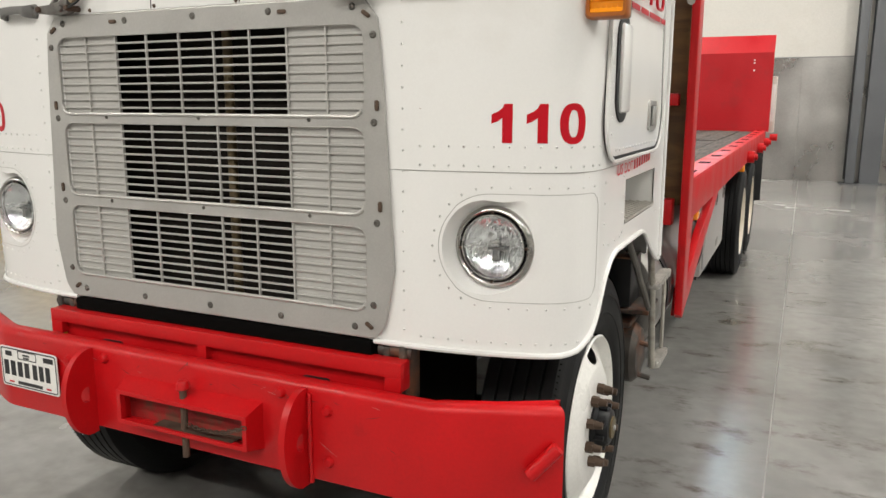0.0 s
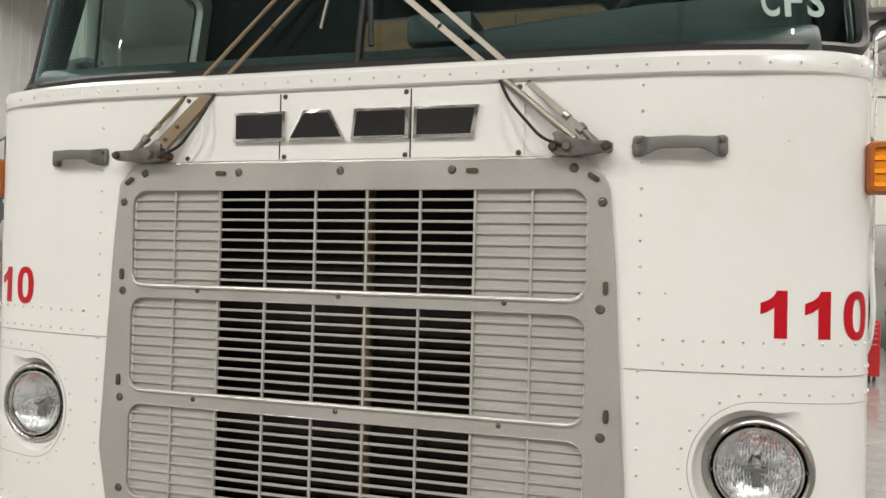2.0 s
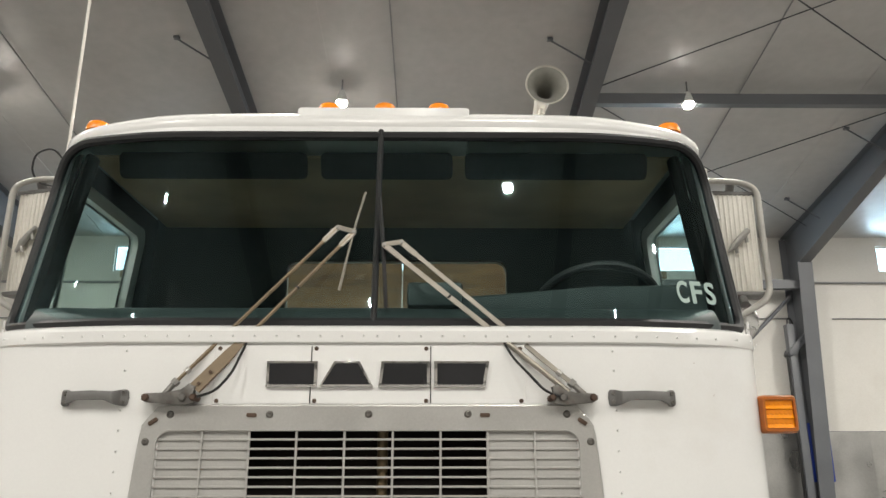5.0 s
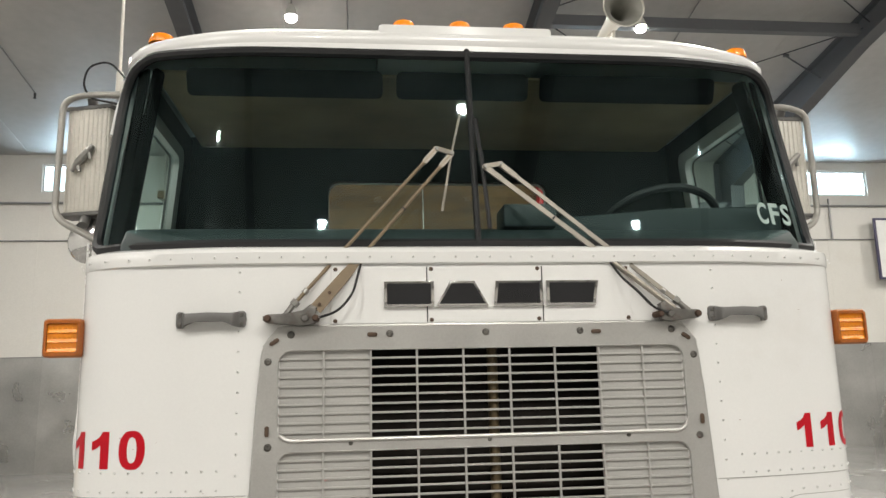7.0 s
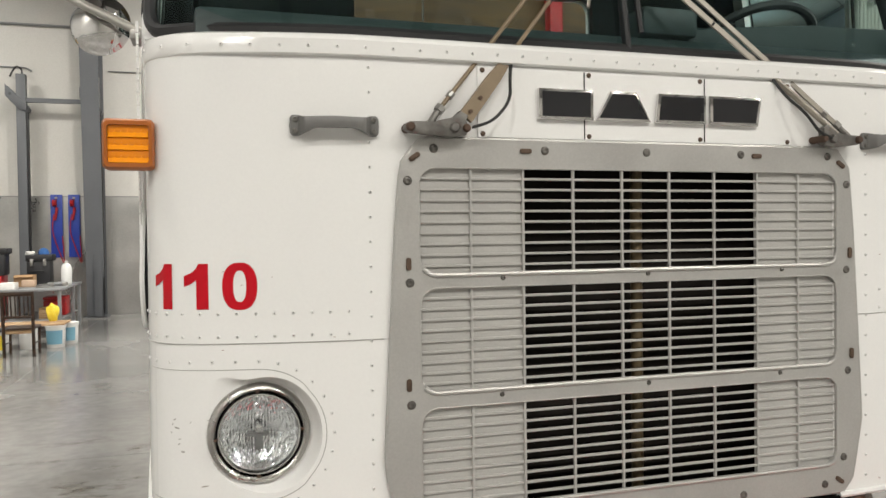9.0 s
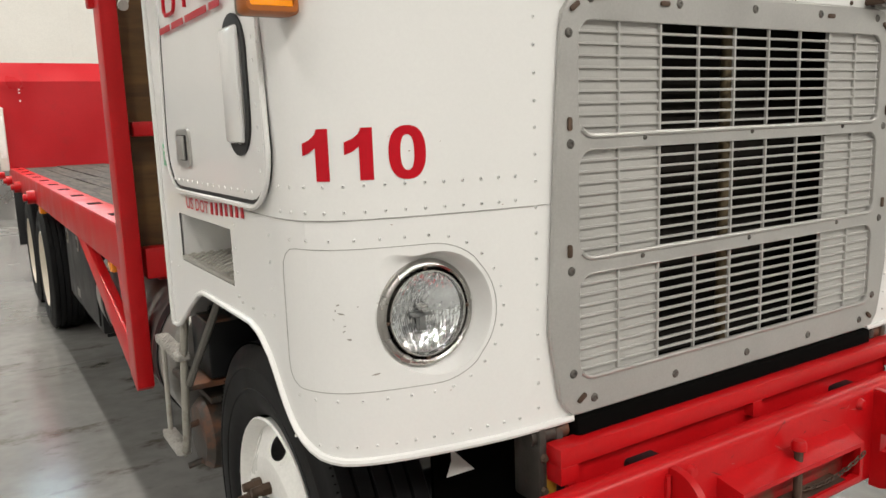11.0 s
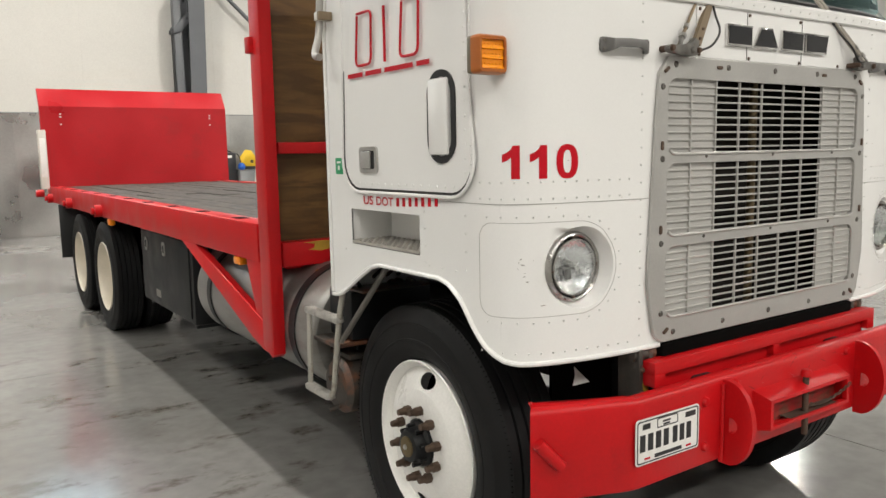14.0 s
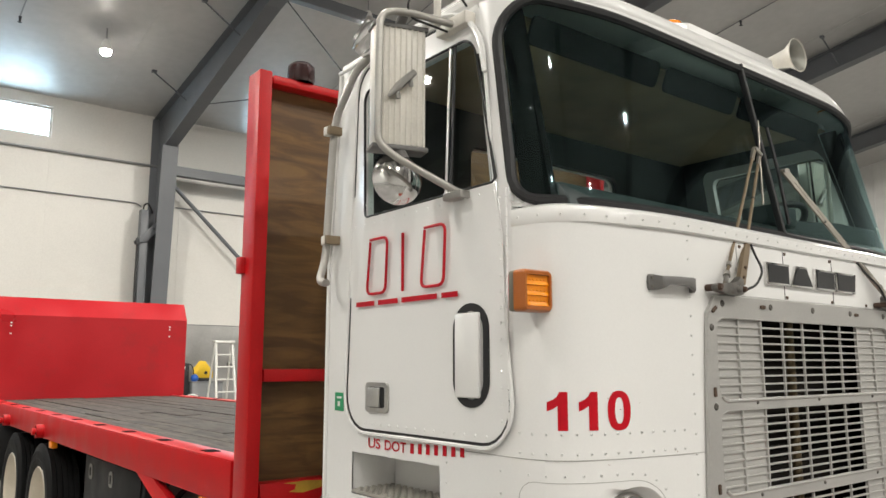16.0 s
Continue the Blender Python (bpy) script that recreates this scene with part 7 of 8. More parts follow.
# ---- steps, tank and boxes ----
KNURL = surf("knurled_galvanised", (0.52, 0.505, 0.475), 0.45, 0.5, var=0.2, scale=30, grain=120, bump=0.2, stain=(0.22, 0.19, 0.15), stain_scale=16, stain_amount=0.5, stain_low=0.55)
# step paint at a third of its brightness: the stay's shade under the cab
STEP_SHADE = surf("shaded_step_paint", (0.14, 0.13, 0.115), 0.55, 0.2, var=0.25, scale=9, grain=90, bump=0.2)
STEP_PAINT = surf("dirty_step_paint", (0.40, 0.38, 0.335), 0.5, 0.2, var=0.15, scale=9, grain=90, bump=0.2, stain=(0.12, 0.09, 0.065), stain_scale=9, stain_amount=0.7, stain_low=0.52)
for sg in (-1, 1):
    def X(v):
        return sg * v
    sp = part("entry_step", tube(rounded_path([(X(1.20), 1.235, 1.16), (X(1.205), 1.28, 1.02), (X(1.205), 1.36, 0.66), (X(1.205), 1.40, 0.612)], 0.06), 0.0135, seg=10), STEP_PAINT, truck,
              "bent tube entry step with knurled rungs")
    for z, y0, y1 in ((1.0, 1.27, 1.60), (0.622, 1.385, 1.625)):
        tr = box((min(X(1.185), X(1.232)), y0, z - 0.014), (max(X(1.185), X(1.232)), y1, z + 0.014), 0.008)
        for i in range(22):
            yy = y0 + 0.006 + i * (y1 - y0 - 0.016) / 22
            for xa in (1.190, 1.204, 1.218):
                dx = 0.006 if i % 2 else 0.0
                box((min(X(xa + dx), X(xa + dx + 0.007)), yy, z + 0.0135), (max(X(xa + dx), X(xa + dx + 0.007)), yy + 0.007, z + 0.0175), bm=tr)
            for zz in (-0.010, -0.001, 0.007):
                box((min(X(1.2315), X(1.2355)), yy, z + zz + (0.003 if i % 2 else 0)), (max(X(1.2315), X(1.2355)), yy + 0.006, z + zz + 0.005 + (0.003 if i % 2 else 0)), bm=tr)
        part("rung", tr, KNURL, sp, "knurled rung", smooth=False)
    strap = turned(box((min(X(1.20), X(1.212)), -0.02, -0.20), (max(X(1.20), X(1.212)), 0.02, 0.20), 0.003), Matrix.Translation((0, 1.605, 0.81)) @ Matrix.Rotation(radians(2.5), 4, "X"))
    part("flat_strap", strap, STEP_PAINT, sp)
    part("step_stay", tube([(X(1.16), 0.93, 1.27), (X(1.195), 1.285, 0.90)], 0.0125, seg=8), STEP_SHADE, sp)
    part("stay_plate", box((min(X(0.75), X(1.18)), 1.37, 0.845), (max(X(0.75), X(1.18)), 1.62, 0.865), 0.004), GREASY, sp)
    part("battery_box", box((min(X(0.66), X(1.10)), 1.37, 0.87), (max(X(0.66), X(1.10)), 1.595, 1.10), 0.012), BLACK_STEEL, truck, "black battery box")
    bag = bmesh.new()
    for i in range(5):
        a, b = random.uniform(0.66, 0.70), random.uniform(1.36, 1.46)
        box((min(X(a), X(a + 0.25)), b, 1.105 + i * 0.012), (max(X(a), X(a + 0.25)), b + 0.12, 1.119 + i * 0.012), 0.004, bm=bag)
    tagged(part("strap_bundle", bag, RUST, truck), "tangled brown strap bundle on the box", kind="stuff")
    at = lathe([(0.0, -0.16), (0.11, -0.155), (0.135, -0.13), (0.14, 0.0), (0.135, 0.13), (0.11, 0.155), (0.0, 0.16)], (1, 0, 0), (X(0.98), 1.48, 0.64), 28)
    part("air_tank", at, GREASY, truck, "rusty round air tank")
    part("tank_bracket", box((min(X(0.85), X(1.10)), 1.40, 0.77), (max(X(0.85), X(1.10)), 1.62, 0.795), 0.006), GREASY, truck)
    # shelf over the tank with hoses and scrap on it
    part("arch_shelf", box((min(X(0.80), X(1.15)), 1.16, 1.128), (max(X(0.80), X(1.15)), 1.40, 1.138), 0.003), GREASY, truck, "oily brown shelf in the wheel arch")
    litter = random.Random(31 if sg < 0 else 32)
    for k in range(7):
        a, b, g = litter.uniform(0.86, 1.12), litter.uniform(1.22, 1.37), litter.uniform(0, 6.28)
        d = Vector((math.cos(g), math.sin(g), litter.uniform(0.05, 0.3))) * litter.uniform(0.03, 0.07)
        c = Vector((X(a), b, 1.148))
        part("scrap_piece", tube([c - d * 0.5, c + Vector((0, 0, 0.006)), c + d * 0.5], litter.uniform(0.005, 0.010), seg=6), (RUST, GREASY, STEEL, BLACK_STEEL)[k % 4], truck)
    for k, (a, r) in enumerate(((0.84, 0.011), (0.90, 0.008), (0.97, 0.009))):
        part("brake_hose", tube(rounded_path([(X(a), 1.20, 1.26), (X(a + 0.05), 1.30, 1.17), (X(a + 0.02), 1.425, 1.12), (X(a + 0.06), 1.46, 0.80)], 0.05), r, seg=6), CABLE if k != 1 else RUST, truck)
    for z in (0.55, 0.70):
        part("tank_cock", rod((X(1.12), 1.45, z), (X(1.185), 1.46, z - 0.015), 0.012, seg=8), GREASY, truck)
    tk = part("fuel_tank", lathe([(0.0, 1.60), (0.20, 1.602), (0.305, 1.61), (0.322, 1.63), (0.325, 1.66), (0.325, 3.44), (0.322, 3.47), (0.305, 3.49), (0.20, 3.50), (0.0, 3.50)], (0, 1, 0), (X(0.86), 0, 0.84), 56), TANK, truck, "dull round aluminium fuel tank")
    part("end_dish", lathe([(0.21, 1.597), (0.22, 1.590), (0.235, 1.597)], (0, 1, 0), (X(0.86), 0, 0.84), 40), TANK, tk)
    for y in (1.86, 3.2):
        part("tank_strap", lathe([(0.327, y - 0.035), (0.333, y - 0.035), (0.333, y + 0.035), (0.327, y + 0.035)], (0, 1, 0), (X(0.86), 0, 0.84), 56), BLACK, tk, "black tank strap")
    box_paint = BLACK_STEEL if sg < 0 else GALV_BOX
    tb = part("tool_box", box((min(X(0.62), X(1.13)), 3.74, 0.52), (max(X(0.62), X(1.13)), 5.24, 1.15), 0.012), box_paint, truck, "black steel underbody tool box" if sg < 0 else "bare aluminium underbody tool box")
    part("box_lid", box((min(X(1.13), X(1.142)), 3.80, 0.56), (max(X(1.13), X(1.142)), 5.18, 1.12), 0.006), box_paint, tb)
    for y in (4.45, 5.0):
        lt = prism(rrect(y - 0.045, 0.96, y + 0.045, 1.07, 0.03, 4), 0, min(X(1.142), X(1.15)), max(X(1.142), X(1.15)), 0.002)
        lp = part("box_latch", lt, STEEL, tb, "round-ended steel latch")
        part("latch_slot", box((min(X(1.149), X(1.153)), y - 0.018, 0.985), (max(X(1.149), X(1.153)), y + 0.018, 1.045), 0.002), BLACK, lp)
    part("box_label", box((min(X(1.142), X(1.1445)), 4.62, 0.60), (max(X(1.142), X(1.1445)), 4.76, 0.66)), STEEL, tb, smooth=False)
    for y in (3.85, 5.1):
        part("box_bracket", box((min(X(0.5), X(1.1)), y - 0.03, 0.48), (max(X(0.5), X(1.1)), y + 0.03, 0.52), 0.004), BLACK_STEEL, tb)
    part("mud_flap", box((min(X(0.62), X(1.27)), 8.90, 0.50), (max(X(0.62), X(1.27)), 8.915, 1.17), 0.003), BLACK, truck, "black rubber mud flap")

# ---- flat bed ----
DECK = 1.36
bed = part("bed_frame", box((-1.1, 2.1, 1.12), (1.1, 2.2, 1.24), 0.01), RED, truck, "red-painted steel bed frame")
for sg in (-1, 1):
    def X(v):
        return sg * v
    own = prism([(2.16, 1.165), (2.16, DECK + 0.006), (10.0, DECK + 0.006), (10.0, 1.165)], 0, min(X(1.19), X(1.235)), max(X(1.19), X(1.235)), 0.006)
    sr = part("side_rail", own, RED, bed, "red side rail with stake pockets")
    part("rail_flange", box((min(X(1.09), X(1.232)), 2.16, DECK), (max(X(1.09), X(1.232)), 10.0, DECK + 0.012), 0.004), RED, sr)
    y = 2.55
    while y < 9.8:
        part("stake_slot", box((min(X(1.125), X(1.195)), y, DECK + 0.0115), (max(X(1.125), X(1.195)), y + 0.11, DECK + 0.0145)), DARK, sr, smooth=False)
        y += 0.72
    for y in (6.35, 8.1, 9.6):
        wn_ = part("strap_winch", rod((X(1.20), y, 1.225), (X(1.30), y, 1.225), 0.06, seg=20), RED, truck, "red strap winch under the bed rail")
        part("winch_hub", rod((X(1.30), y, 1.225), (X(1.33), y, 1.225), 0.032, seg=12), RED, wn_)
        for a in range(0, 360, 90):
            part("winch_hole", turned(rod((X(1.3), 0, 0.043), (X(1.3025), 0, 0.043), 0.011, seg=8), Matrix.Translation((0, y, 1.225)) @ Matrix.Rotation(radians(a + 20), 4, "X")), DARK, wn_)
        part("winch_drum", rod((X(1.13), y, 1.20), (X(1.22), y, 1.20), 0.045, seg=14), RED, wn_)
    part("side_marker", box((min(X(1.18), X(1.235)), 2.46, 1.115), (max(X(1.18), X(1.235)), 2.56, 1.163), 0.01), MARKER, truck, "orange side marker lamp")
    part("side_marker", box((min(X(1.18), X(1.235)), 6.0, 1.10), (max(X(1.18), X(1.235)), 6.1, 1.163), 0.01), MARKER, truck, "orange side marker lamp")
    # headboard post, drawn down below the bed, with its brace
    inner, outer = (1.184, 1.252) if sg < 0 else (1.206, 1.245)
    post = prism([(1.955, 0.705), (1.985, 0.685), (2.10, 0.73), (2.085, 1.17), (2.085, 3.225), (1.955, 3.225)], 0, min(X(inner), X(outer)), max(X(inner), X(outer)), 0.006)
    pp = part("headboard_post", post, RED, bed, "tall red headboard post")
    part("post_lug", box((min(X(1.20), X(1.275)), 2.04, 2.24), (max(X(1.20), X(1.275)), 2.10, 2.32), 0.006), RED, pp)
    own = prism([(2.0, 0.688), (2.15, 0.69), (2.30, 0.732), (3.62, 1.17), (3.31, 1.17), (2.14, 0.85), (2.05, 0.80)], 0, min(X(1.185), X(1.232)), max(X(1.185), X(1.232)), 0.004)
    part("post_brace", own, RED, bed, "flat red diagonal brace, scratched")
    own = prism([(2.15, 0.72), (2.20, 0.74), (2.38, 1.17), (2.15, 1.17)], 0, min(X(1.195), X(1.223)), max(X(1.195), X(1.223)), 0.003)
    part("gusset", own, RED, bed)
hb = part("headboard", box((-1.165, 1.985, 3.18), (1.165, 2.07, 3.225), 0.008), RED, truck, "tall headboard of red steel and dark plywood")
part("headboard_bar", box((-1.165, 1.985, 1.735), (1.165, 2.06, 1.795), 0.008), RED, hb)
part("headboard_bar", box((-1.165, 1.985, 1.15), (1.165, 2.07, 1.28), 0.008), RED, hb)
own = bmesh.new()
own.faces.new([own.verts.new((x, 1.9838, z)) for x, z in ((-1.05, 1.272), (-0.985, 1.262), (-0.99, 1.24), (-1.02, 1.232), (-0.95, 1.222), (-0.84, 1.24), (-0.83, 1.268), (-0.94, 1.276))])
part("paint_patch", own, YPATCH, hb, "worn yellow paint on the red bar", smooth=False)
part("headboard_upright", box((0.67, 1.99, 1.28), (0.745, 2.06, 3.16), 0.006), RED, hb)
for i in range(2):
    part("plywood", box((-1.225 + 1.227 * i, 2.0875, 1.24), (0.0 + 1.227 * i - 0.004, 2.108, 3.2), 0.002, seg=1), PLYWOOD, hb, "dark stained plywood with knots", smooth=False)
part("beacon", lathe([(0.0, 0.085), (0.05, 0.082), (0.068, 0.064), (0.07, 0.0), (0.062, -0.02)], (0, 0, 1), (-1.0, 2.02, 3.245), 24), DARK_LENS, truck, "dark round beacon on the headboard")
part("binder_strap", tube(rounded_path([(-1.0, 1.93, 1.125), (-0.95, 1.86, 1.14), (-0.8, 1.93, 1.12), (-0.7, 1.82, 1.14), (-0.55, 1.9, 1.12)], 0.05), 0.022, seg=8, flat=0.35), surf("yellow_strap", (0.30, 0.17, 0.02), 0.7, var=0.15), truck, "yellow strap lying behind the cab")
part("strap_shelf", box((-0.56, 1.45, 1.075), (0.56, 1.985, 1.10)), BLACK_STEEL, truck, "dark chassis plate behind the cab", smooth=False)
for k, (x, c_) in enumerate(((-0.95, CABLE), (-0.85, CABLE), (-0.7, CABLE))):
    part("air_hose", tube(rounded_path([(x, 1.33, 1.75 - 0.1 * k), (x - 0.02, 1.6, 1.5), (x + 0.03, 1.75, 1.3), (x, 1.9, 1.12)], 0.15), 0.012, seg=6), c_, truck, "hanging black air hose")
# rear upright gate
own = prism([(9.93, DECK), (10.0, DECK), (10.0, 2.44), (10.13, 2.69), (10.09, 2.695), (9.93, 2.45)], 0, -1.27, 1.27)
gate = part("tail_ramp", own, RAMP_RED, truck, "red steel tail ramp standing upright, dented", smooth=False)
for sg in (-1, 1):
    ya = 9.80 if sg < 0 else 10.14
    xa = -1.28 if sg < 0 else 1.28
    part("ramp_spring", box((xa - 0.05, ya, 1.34), (xa + 0.05, ya + 0.10, 2.13), 0.01), OFFWHITE, gate, "white hinge arm")
    part("spring_cap", box((xa - 0.035, ya - 0.005, 1.5), (xa + 0.035, ya, 2.02), 0.002), WHITE_STEEL, gate)
    part("ramp_knob", rod((sg * 1.29, 9.95, 1.28), (sg * 1.39, 9.95, 1.28), 0.05, seg=14), RED, gate)
    for z in (2.30, 2.34, 2.20):
        part("rust_chip", box((sg * 1.02 - 0.01, 9.925, z), (sg * 1.02 + 0.012, 9.9295, z + 0.018)), WHITE_STEEL, gate, smooth=False)
# deck planks, laid lengthways
PW = 2.18 / 11
for i in range(11):
    cut = 5.2 + 1.6 * math.sin(i * 2.3)
    for y0, y1 in ((2.18, cut), (cut, 9.93)):
        z = DECK + 0.004 + 0.004 * math.sin(i * 5.1 + y0)
        part("plank", box((-1.09 + i * PW + 0.004, y0 + 0.003, DECK - 0.05), (-1.09 + (i + 1) * PW - 0.004, y1 - 0.003, z), 0.003, seg=1), PLANK, bed, smooth=False)

# ---- loose things in the hall ----
TOOL_RED = surf("tool_chest_red", (0.42, 0.012, 0.014), 0.35, var=0.08, coat=0.2)
TOOLBOX_BLACK = surf("toolbox_black", (0.014, 0.014, 0.016), 0.5, var=0.2)
BLUE = surf("blue_panel", (0.012, 0.04, 0.30), 0.45, var=0.08)
CARD = surf("cardboard", (0.36, 0.22, 0.11), 0.85, var=0.1)
YELLOW = surf("yellow_paint", (0.72, 0.46, 0.02), 0.4, var=0.08, scale=5, stain=(0.3, 0.2, 0.05), stain_scale=6, stain_amount=0.4)
YELLOW_BAG = surf("yellow_plastic_bag", (0.80, 0.62, 0.05), 0.4, var=0.08)
TABLE_GREY = surf("worktop_grey", (0.22, 0.225, 0.23), 0.45, var=0.1)
CHAIR_WOOD = wood("dark_chair_wood", (0.012, 0.007, 0.004), (0.055, 0.026, 0.013), 0.4)
PALE_WOOD = wood("pale_board", (0.30, 0.18, 0.09), (0.50, 0.34, 0.19), 0.7)
BUCKET = surf("white_bucket_plastic", (0.72, 0.72, 0.70), 0.4, var=0.04)
LABEL_BLUE = surf("label_blue", (0.16, 0.34, 0.44), 0.4)
RAG = surf("white_rag", (0.7, 0.69, 0.66), 0.9, var=0.1)
LADDER_WHITE = surf("ladder_fibreglass", (0.66, 0.65, 0.61), 0.45, var=0.05)
TEAL = surf("teal_plastic", (0.03, 0.17, 0.17), 0.45)
STAIR_STEEL = surf("dark_stair_steel", (0.075, 0.08, 0.085), 0.5, 0.3, var=0.1)
HOSE_RED = surf("red_hose", (0.35, 0.012, 0.015), 0.5)


def bucket(x, y, mat, label, lid_mat=None, h=0.37):
    b = thing("bucket", label, "bucket", "buckets by the bench", (x, y, 0))
    part("pail", lathe([(0.0, 0.0), (0.132, 0.0), (0.137, 0.006), (0.153, h - 0.05), (0.160, h - 0.048), (0.160, h - 0.036), (0.154, h - 0.034), (0.155, h - 0.012)], (0, 0, 1), (0, 0, 0), 32), BUCKET, b)
    part("lid", lathe([(0.163, h - 0.022), (0.164, h - 0.002), (0.155, h), (0.148, h - 0.006), (0.0, h - 0.006)], (0, 0, 1), (0, 0, 0), 32), lid_mat or BUCKET, b)
    if mat:
        own = bmesh.new()
        rows = [[own.verts.new(((0.1365 + 0.0185 * (z / h) + 0.003) * math.cos(a), (0.1365 + 0.0185 * (z / h) + 0.003) * math.sin(a), z)) for z in (0.06, h - 0.08)] for a in spread(radians(205), radians(320), 14)]
        for p, q in zip(rows, rows[1:]):
            own.faces.new((p[0], q[0], q[1], p[1]))
        part("label", own, mat, b)
    part("bail", tube([(0.162 * math.cos(a), -0.02 - 0.155 * math.sin(a) * 0.5, h - 0.04 - 0.10 * math.sin(a)) for a in spread(0, math.pi, 14)], 0.0025, seg=6), STEEL, b)


bucket(-4.32, 11.92, YELLOW_BAG, "white plastic bucket with a yellow label and black lid", TOOLBOX_BLACK)
bucket(-5.30, 13.55, YELLOW_BAG, "white plastic bucket with a yellow label and black lid", TOOLBOX_BLACK)
bucket(-4.83, 13.05, None, "plain white plastic bucket under the board")
bucket(-3.96, 12.30, None, "plain white plastic bucket under the board")
bucket(-3.57, 12.36, LABEL_BLUE, "white plastic bucket with a blue label")
bucket(-3.44, 12.78, LABEL_BLUE, "white plastic bucket with a blue label")
pl = thing("board", "pale wooden board laid across white buckets", "board", at=(-4.22, 12.62, 0.371))
part("plank", box((-0.80, -0.36, 0.0), (0.80, 0.24, 0.028), 0.004), PALE_WOOD, pl, smooth=False)
yb = thing("plastic_bag", "crumpled yellow plastic bag on the board", "bag", at=(-3.68, 12.72, 0.40))
own = bmesh.new()
bmesh.ops.create_icosphere(own, subdivisions=3, radius=1)
rb = random.Random(5)
for v in own.verts:
    k = 1 + 0.12 * math.sin(7 * v.co.x + 3 * v.co.z) + 0.08 * math.sin(11 * v.co.y + 5 * v.co.z) + rb.uniform(-0.03, 0.03)
    v.co = Vector((v.co.x * 0.10 * k, v.co.y * 0.08 * k, 0.15 + v.co.z * 0.15 * k if v.co.z > -0.85 else 0.0))
part("bag_body", own, YELLOW_BAG, yb)

# slat-back chair
ch = thing("dining_chair", "dark-stained wooden chair with a slatted back", "chair", at=(-3.90, 11.30, 0))
for x in (-0.205, 0.205):
    part("back_leg", tube([(x, 0.03, 0.0), (x, 0.0, 0.45), (x * 1.02, -0.05, 1.0)], 0.025, seg=8), CHAIR_WOOD, ch)
    part("front_leg", tube([(x, 0.43, 0.0), (x, 0.42, 0.42)], 0.021, seg=8), CHAIR_WOOD, ch)
    part("side_stretcher", rod((x, 0.03, 0.2), (x, 0.42, 0.2), 0.011), CHAIR_WOOD, ch)
part("seat", box((-0.23, 0.0, 0.42), (0.23, 0.46, 0.455), 0.012), CHAIR_WOOD, ch)
part("seat_apron", box((-0.2, 0.03, 0.36), (0.2, 0.05, 0.42), 0.004), PALE_WOOD, ch)
part("top_rail", box((-0.235, -0.072, 0.94), (0.235, -0.04, 1.01), 0.012), CHAIR_WOOD, ch)
part("lower_rail", box((-0.2, -0.025, 0.60), (0.2, 0.0, 0.64), 0.006), CHAIR_WOOD, ch)
for k in range(6):
    x = -0.15 + k * 0.06
    part("back_slat", tube([(x, -0.014, 0.62), (x, -0.05, 0.96)], 0.012, seg=6), CHAIR_WOOD, ch)

# bench with clutter
tb = thing("work_table", "grey steel work table cluttered with tools", "table", at=(-4.22, 14.75, 0))
part("tabletop", box((-0.54, -1.15, 0.86), (0.54, 1.15, 0.90), 0.006), TABLE_GREY, tb)
for x in (-0.49, 0.49):
    for y in (-1.08, 0.35, 1.08):
        part("leg", box((x - 0.03, y - 0.03, 0.0), (x + 0.03, y + 0.03, 0.86), 0.004), TABLE_GREY, tb)
part("lower_shelf", box((-0.46, -1.05, 0.30), (0.46, 1.05, 0.325), 0.004), TABLE_GREY, tb)
cb = thing("cardboard_box", "open cardboard box full of parts on the table", "box", at=(-4.50, 14.7, 0.90))
for lo, hi in (((-0.17, -0.14, 0.0), (0.17, 0.14, 0.006)), ((-0.17, -0.14, 0.0), (-0.164, 0.14, 0.22)), ((0.164, -0.14, 0.0), (0.17, 0.14, 0.22)), ((-0.164, -0.14, 0.0), (0.164, -0.134, 0.22)), ((-0.164, 0.134, 0.0), (0.164, 0.14, 0.22))):
    part("side", box(lo, hi), CARD, cb, smooth=False)
part("flap", turned(box((-0.16, -0.07, 0.0), (0.16, 0.0, 0.005)), Matrix.Translation((0, -0.14, 0.22)) @ Matrix.Rotation(radians(35), 4, "X")), CARD, cb, smooth=False)
gb = thing("parts_bag", "paper bag with small parts on the box", "bag", at=(-4.38, 14.42, 0.90))
part("bag", box((-0.12, -0.07, 0.0), (0.12, 0.06, 0.14), 0.03), surf("kraft_paper", (0.5, 0.36, 0.26), 0.9, var=0.1), gb)
gr = thing("angle_grinder", "grey hand grinder lying on the table", "power tool", at=(-3.92, 14.5, 0.90))
part("motor", lathe([(0.0, -0.16), (0.03, -0.15), (0.034, 0.0), (0.042, 0.05), (0.04, 0.12), (0.0, 0.13)], (1, 0.2, 0), (0, 0, 0.045), 16), TABLE_GREY, gr)
part("head", box((0.1, -0.04, 0.0), (0.19, 0.06, 0.08), 0.015), STEEL, gr)
part("guard", lathe([(0.0, 0.0), (0.075, 0.0), (0.075, 0.012), (0.0, 0.012)], (0, 0, 1), (0.16, 0.02, 0.0), 20), STEEL, gr)
vs = thing("bench_clamp", "steel clamp lying on the table", "clamp", at=(-4.05, 14.1, 0.90))
part("bar", box((-0.16, -0.02, 0.0), (0.16, 0.02, 0.025), 0.004), STEEL, vs)
part("jaw", box((0.1, -0.03, 0.025), (0.15, 0.03, 0.10), 0.006), STEEL, vs)
part("screw", rod((-0.1, 0.0, 0.06), (0.12, 0.0, 0.06), 0.011), STEEL, vs)
wc = thing("small_carton", "small white carton on the table edge", "box", at=(-4.60, 13.86, 0.90))
